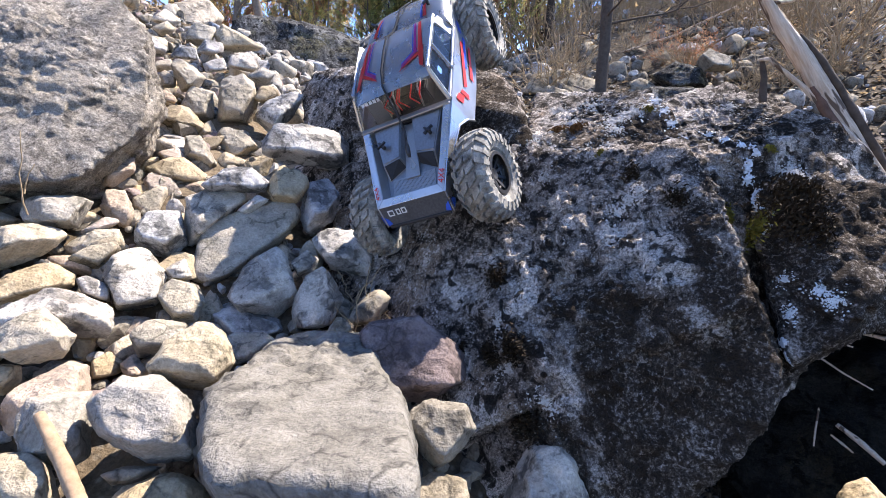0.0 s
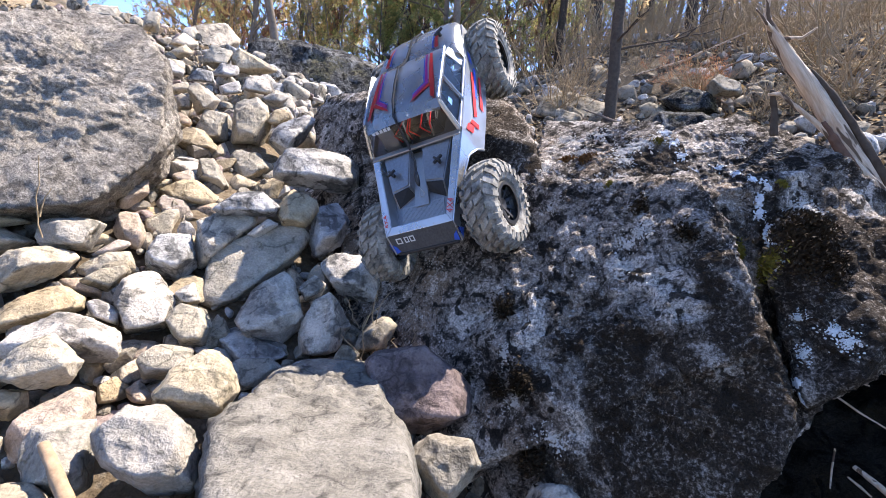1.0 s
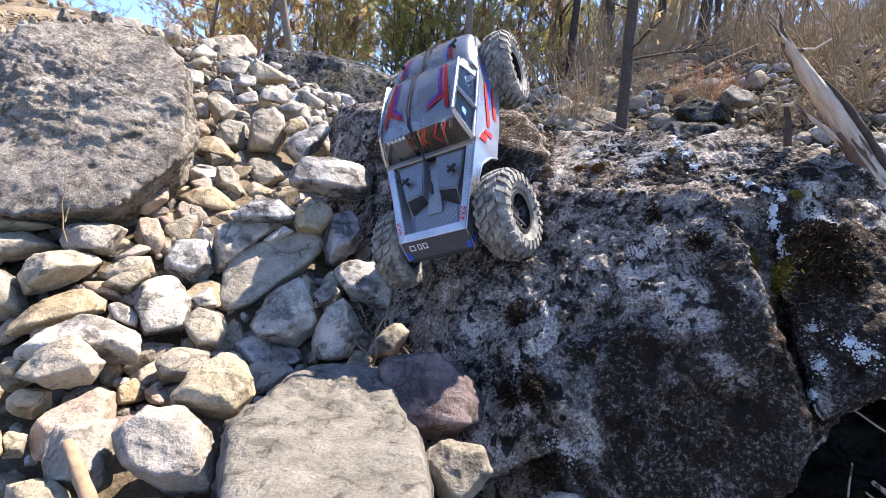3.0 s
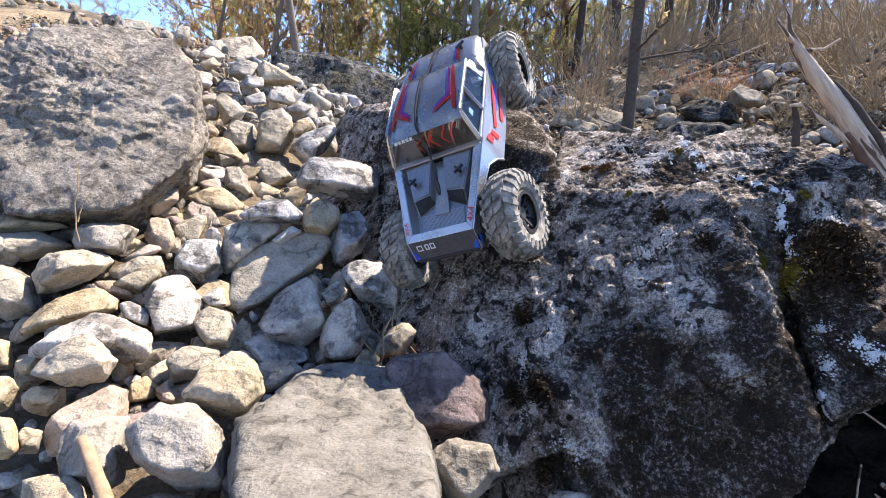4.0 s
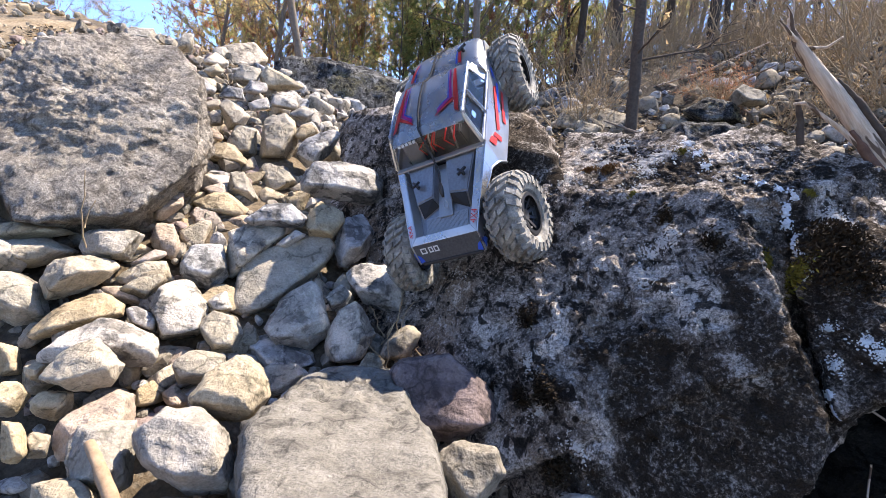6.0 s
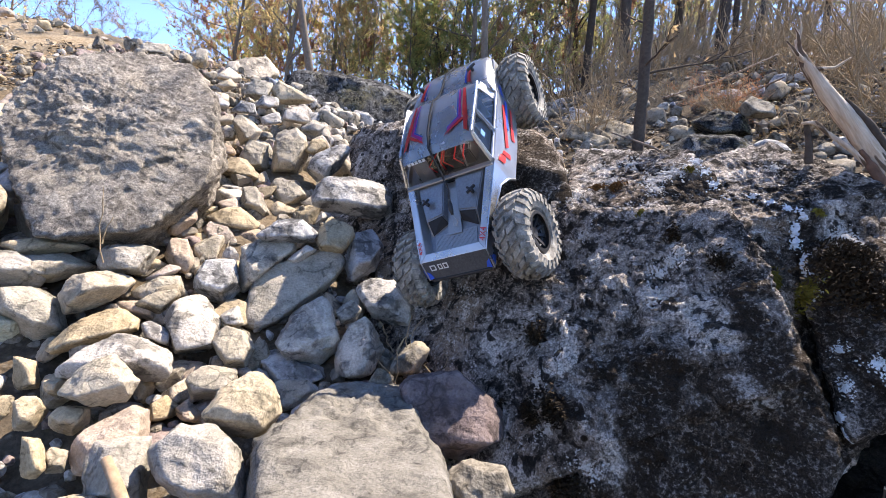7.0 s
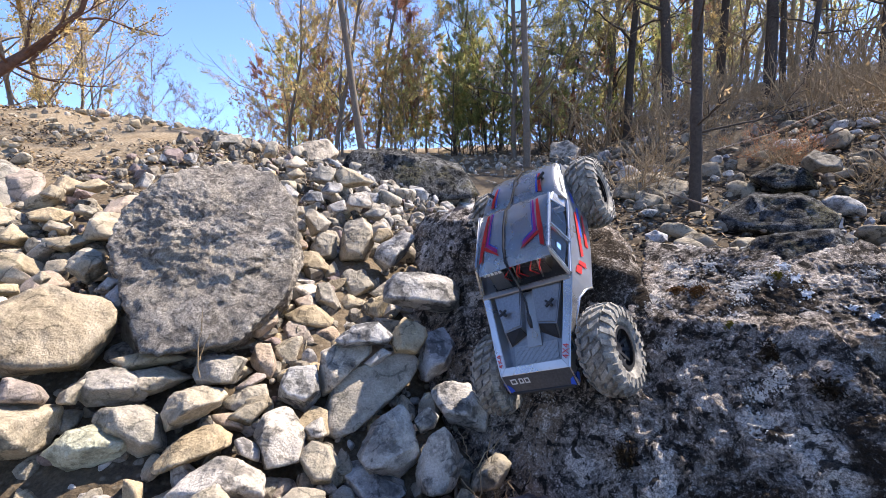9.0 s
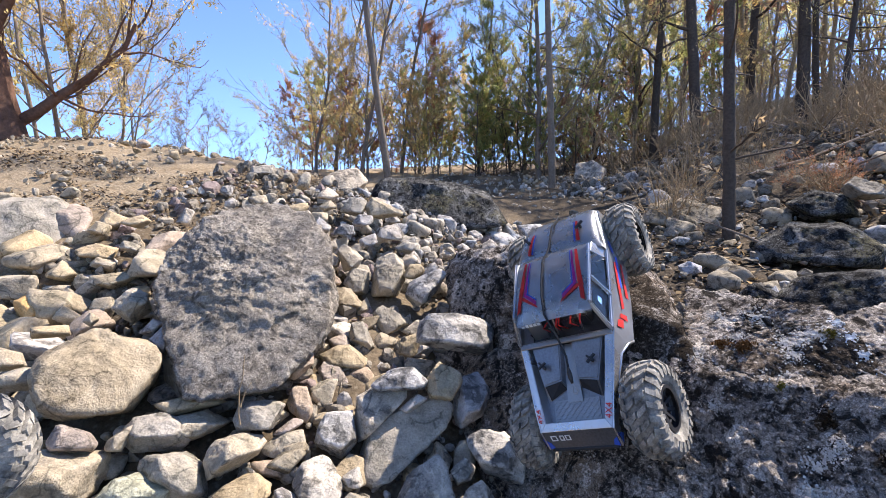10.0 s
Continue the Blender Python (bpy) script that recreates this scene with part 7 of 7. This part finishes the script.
def on_rock(rock, p):
    """The nearest place of a rock's skin, and the way out of it."""
    if rock.name not in SKINS:
        verts, faces = [], []
        for ob in (rock, *rock.children):
            if ob.name.startswith(("boulder", "block")):
                faces += [tuple(i + len(verts) for i in f.vertices) for f in ob.data.polygons]
                verts += [v.co.copy() for v in ob.data.vertices]
        SKINS[rock.name] = BVHTree.FromPolygons(verts, faces)
    off = Vector(rock.location)
    loc, nrm, _, _ = SKINS[rock.name].find_nearest(Vector(p) - off)
    return loc + off, nrm


def crust(rock, name, p, radius, count, mat, label, seed, blob=0.3):
    """A crust of ragged thin scales lying on the rock."""
    rng = random.Random(seed)
    c, n = on_rock(rock, p)
    a = n.orthogonal().normalized()
    b = n.cross(a)
    bm = bmesh.new()
    for k in range(count):
        q, r = rng.uniform(0, 6.28), radius * abs(rng.gauss(0, 0.6))
        at, nn = on_rock(rock, c + a * (r * math.cos(q)) + b * (r * math.sin(q)))
        s = radius * blob * rng.uniform(0.35, 1.0)
        u = nn.orthogonal().normalized()
        v = nn.cross(u)
        rim = []
        for j in range(7):
            t = j * 6.28319 / 7
            rim.append((math.cos(t) * s * rng.uniform(0.35, 1.3), math.sin(t) * s * rng.uniform(0.35, 1.3)))
        low = [bm.verts.new(at + u * x + v * y - nn * 0.001) for x, y in rim]
        top = [bm.verts.new(at + u * x * 0.8 + v * y * 0.8 + nn * rng.uniform(0.0003, 0.0012)) for x, y in rim]
        bm.faces.new(top)
        for j in range(7):
            i = (j + 1) % 7
            bm.faces.new((low[j], low[i], top[i], top[j]))
    inv = Matrix.Translation(-Vector(rock.location))
    bm.transform(inv)
    return part(name, bm, mat, rock, label)


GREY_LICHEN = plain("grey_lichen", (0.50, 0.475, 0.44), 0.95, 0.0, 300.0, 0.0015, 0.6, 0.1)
for k, p in enumerate(((0.408, 0.521, 0.374), (0.436, 0.499, 0.366), (0.444, 0.486, 0.357), (0.395, 0.500, 0.340), (0.410, 0.620, 0.479))):
    crust(right_boulder, "lichen", p, (0.009, 0.014, 0.013, 0.013, 0.009)[k], 170, LICHEN, "frilly white lichen crust", 40 + k, 0.13)
for k, p in enumerate(((0.328, 0.746, 0.595), (0.333, 0.721, 0.577), (0.338, 0.697, 0.557), (0.353, 0.676, 0.546), (0.371, 0.651, 0.534))):
    crust(ledge_boulder, "calcite_streak", p, 0.011, 90, CALCITE, "white mineral streak down a crack", 55 + k, 0.2)
for k in range(16):
    f = k / 15
    crust(right_boulder, "calcite_streak", (0.424 - 0.036 * f, 0.633 - 0.075 * f, 0.517 - 0.078 * f), 0.0055, 60, CALCITE, "white mineral streak down a crack", 60 + k, 0.45)
for k, p in enumerate(((0.380, 0.676, 0.540), (0.397, 0.660, 0.532), (0.411, 0.645, 0.526), (0.403, 0.490, 0.305), (0.402, 0.482, 0.290))):
    crust(right_boulder, "calcite_streak", p, 0.007, 60, CALCITE, "white mineral streak down a crack", 80 + k, 0.35)
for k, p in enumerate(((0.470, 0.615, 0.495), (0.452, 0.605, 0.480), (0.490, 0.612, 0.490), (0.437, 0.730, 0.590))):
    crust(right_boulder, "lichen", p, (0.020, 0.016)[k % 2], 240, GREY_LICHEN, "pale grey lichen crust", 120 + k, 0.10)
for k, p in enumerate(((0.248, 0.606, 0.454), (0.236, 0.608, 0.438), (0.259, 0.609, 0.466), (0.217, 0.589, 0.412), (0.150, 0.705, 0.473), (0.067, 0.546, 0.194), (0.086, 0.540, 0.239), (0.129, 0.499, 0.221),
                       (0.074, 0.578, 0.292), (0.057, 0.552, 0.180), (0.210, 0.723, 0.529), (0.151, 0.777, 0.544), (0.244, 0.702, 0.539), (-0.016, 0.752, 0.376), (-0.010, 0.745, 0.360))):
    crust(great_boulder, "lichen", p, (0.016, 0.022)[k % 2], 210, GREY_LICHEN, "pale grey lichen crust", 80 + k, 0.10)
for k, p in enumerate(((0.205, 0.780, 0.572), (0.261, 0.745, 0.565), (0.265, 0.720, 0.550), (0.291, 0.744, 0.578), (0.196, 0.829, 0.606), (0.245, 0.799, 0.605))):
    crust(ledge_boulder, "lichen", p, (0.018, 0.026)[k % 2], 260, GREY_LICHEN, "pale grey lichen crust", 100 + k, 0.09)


def moss(rock, p, radius, count, mat, label, seed):
    """A low cushion of tiny leaves."""
    rng = np.random.default_rng(seed)
    c, n = on_rock(rock, p)
    c, n = np.array(c), np.array(n)
    off = rng.normal(0, 0.5, (count, 3)) * radius
    off -= (off @ n)[:, None] * n
    h = np.maximum(0, 1 - (np.linalg.norm(off, axis=1) / (radius * 1.3)) ** 2)
    q = c + off + n * (h * radius * 0.5 * rng.random(count))[:, None]
    d = rng.normal(0, 0.6, (count, 3)) + n
    d /= np.linalg.norm(d, axis=1)[:, None]
    s = np.cross(d, rng.normal(0, 1, (count, 3)))
    s /= np.linalg.norm(s, axis=1)[:, None]
    ln, wd = 0.0035, 0.0012
    v = np.stack([q - d * ln, q + s * wd, q + d * ln, q - s * wd], 1).reshape(-1, 3)
    me = make_mesh("moss", v - np.array(rock.location), np.arange(count * 4).reshape(-1, 4), mat, False)
    ob = new("moss", me)
    ob.parent = rock
    return tagged(ob, label)


for k, (rock, p, r, mat, label) in enumerate((
        (right_boulder, (0.378, 0.570, 0.440), 0.018, MOSS, "yellow-brown moss cushion"),
        (right_boulder, (0.394, 0.575, 0.428), 0.022, MOSS, "yellow-brown moss cushion"),
        (right_boulder, (0.451, 0.612, 0.528), 0.008, MOSS, "yellow-brown moss cushion"),
        (right_boulder, (0.455, 0.590, 0.470), 0.035, MOSS_DARK, "dark brown moss mat"),
        (right_boulder, (0.440, 0.560, 0.440), 0.045, MOSS_DARK, "dark brown moss mat"),
        (ledge_boulder, (0.181, 0.780, 0.556), 0.014, MOSS_RUST, "rust-brown moss mat"),
        (ledge_boulder, (0.212, 0.760, 0.554), 0.014, MOSS_RUST, "rust-brown moss mat"),
        (ledge_boulder, (0.317, 0.735, 0.577), 0.008, MOSS, "yellow-brown moss cushion"),
        (great_boulder, (0.232, 0.682, 0.510), 0.007, MOSS, "yellow-brown moss cushion"),
        (great_boulder, (0.298, 0.577, 0.462), 0.016, MOSS_DARK, "dark brown moss mat"),
        (great_boulder, (0.260, 0.632, 0.486), 0.016, MOSS_DARK, "dark brown moss mat"),
        (great_boulder, (0.066, 0.564, 0.249), 0.020, MOSS_DARK, "dark brown moss mat"),
        (great_boulder, (0.092, 0.544, 0.270), 0.022, MOSS_DARK, "dark brown moss mat"),
        (great_boulder, (0.108, 0.502, 0.186), 0.022, MOSS_DARK, "dark brown moss mat"),
        (great_boulder, (0.035, 0.592, 0.235), 0.024, MOSS_DARK, "dark brown moss mat"),
        (great_boulder, (0.076, 0.619, 0.342), 0.020, MOSS_DARK, "dark brown moss mat"))):
    moss(rock, p, r, int(260 * (r / 0.015) ** 2), mat, label, 300 + k)


def stem(p, q, seed, label):
    rng = random.Random(seed)
    bm = bmesh.new()
    p, q = Vector(p), Vector(q)
    pts = [p.lerp(q, k / 6) + Vector((rng.gauss(0, 0.002), rng.gauss(0, 0.002), 0)) for k in range(7)]
    tube(bm, pts, [0.0012 - 0.0001 * k for k in range(7)], 5)
    ob = part("dry_stem", bm, TWIG, None)
    return tagged(ob, label, "grass stem", "dry stems")


stem((-0.585, 0.630, 0.43), (-0.572, 0.640, 0.545), 1, "thin dry weed stem before the grey boulder")
stem((-0.583, 0.632, 0.46), (-0.560, 0.638, 0.500), 2, "thin dry weed stem before the grey boulder")
rng = random.Random(12)
for k in range(16):
    x, y = rng.uniform(-0.15, 0.0), rng.uniform(0.56, 0.72)
    z = float(ground_height(x, y)) + 0.05
    stem((x, y, z), (x + rng.gauss(0, 0.02), y + rng.gauss(0, 0.02) - 0.01, z + rng.uniform(0.04, 0.10)), 20 + k, "dry grass stem in a gap between stones")
for k in range(12):
    x, y = rng.uniform(0.5, 0.95), rng.uniform(0.25, 0.75)
    z = float(ground_height(x, y)) + 0.02
    a, ln = rng.uniform(0, 6.28), rng.uniform(0.04, 0.12)
    stick([(x, y, z), (x + ln * math.cos(a) * 0.5, y + ln * math.sin(a) * 0.5, z + rng.uniform(0.0, 0.03)), (x + ln * math.cos(a), y + ln * math.sin(a), z + rng.uniform(0.0, 0.05))],
          [0.003, 0.0026, 0.0016], DRIFT if k % 3 == 0 else BARK, "broken twig on the dark leaf litter", 50 + k)
for k in range(16):
    x, y = rng.uniform(0.5, 3.0), rng.uniform(1.6, 4.8)
    z = float(ground_height(x, y)) + 0.03
    a, ln = rng.uniform(0, 6.28), rng.uniform(0.2, 0.7)
    stick([(x, y, z), (x + ln * math.cos(a) * 0.5, y + ln * math.sin(a) * 0.5, z + rng.uniform(0.03, 0.12)), (x + ln * math.cos(a), y + ln * math.sin(a), z + rng.uniform(0.03, 0.25))],
          [0.007, 0.006, 0.003], DRIFT if k % 4 == 0 else BARK, "fallen branch among the woodland rubble", 90 + k)


# ---- wheel of a second model car ----
MAGENTA = plain("magenta_anodised_metal", (0.35, 0.02, 0.16), 0.3, 0.6, 300.0, 0.0002, 0.15)
lone = wheel(None, pose(-0.728, 0.357, 0.508, 6, 0, 210), MAGENTA, "", 12, 0.062)
tagged(lone, "knobbly model-car wheel with a magenta mesh rim on the stones", "wheel")


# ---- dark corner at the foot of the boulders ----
# added rocks, near black to stand for the deep shade in this corner
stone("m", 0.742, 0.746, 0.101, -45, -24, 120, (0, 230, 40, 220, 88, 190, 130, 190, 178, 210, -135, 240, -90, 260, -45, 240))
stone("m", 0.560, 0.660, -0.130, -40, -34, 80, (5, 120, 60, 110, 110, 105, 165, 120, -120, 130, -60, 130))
stick([(0.564, 0.662, 0.221), (0.581, 0.64, 0.206), (0.599, 0.616, 0.193), (0.621, 0.586, 0.182)], [0.0012, 0.0015, 0.0015, 0.001], DRIFT, "pale dead twig before the dark rocks", 130)
stick([(0.57, 0.608, 0.138), (0.561, 0.596, 0.109), (0.555, 0.586, 0.087)], [0.0012, 0.0014, 0.001], DRIFT, "pale dead twig before the dark rocks", 131)
stick([(0.582, 0.587, 0.124), (0.599, 0.561, 0.112), (0.612, 0.535, 0.098)], [0.003, 0.0045, 0.003], DRIFT, "pale dead twig before the dark rocks", 132)
stick([(0.574, 0.584, 0.109), (0.582, 0.572, 0.103), (0.589, 0.559, 0.097)], [0.0012, 0.002, 0.001], DRIFT, "pale dead twig before the dark rocks", 133)
stick([(0.581, 0.652, 0.231), (0.599, 0.637, 0.233), (0.613, 0.623, 0.231)], [0.001, 0.002, 0.001], DRIFT, "pale dead twig before the dark rocks", 134)
stick([(0.606, 0.642, 0.259), (0.624, 0.623, 0.254), (0.64, 0.606, 0.253)], [0.002, 0.003, 0.003], DRIFT, "pale dead twig before the dark rocks", 135)
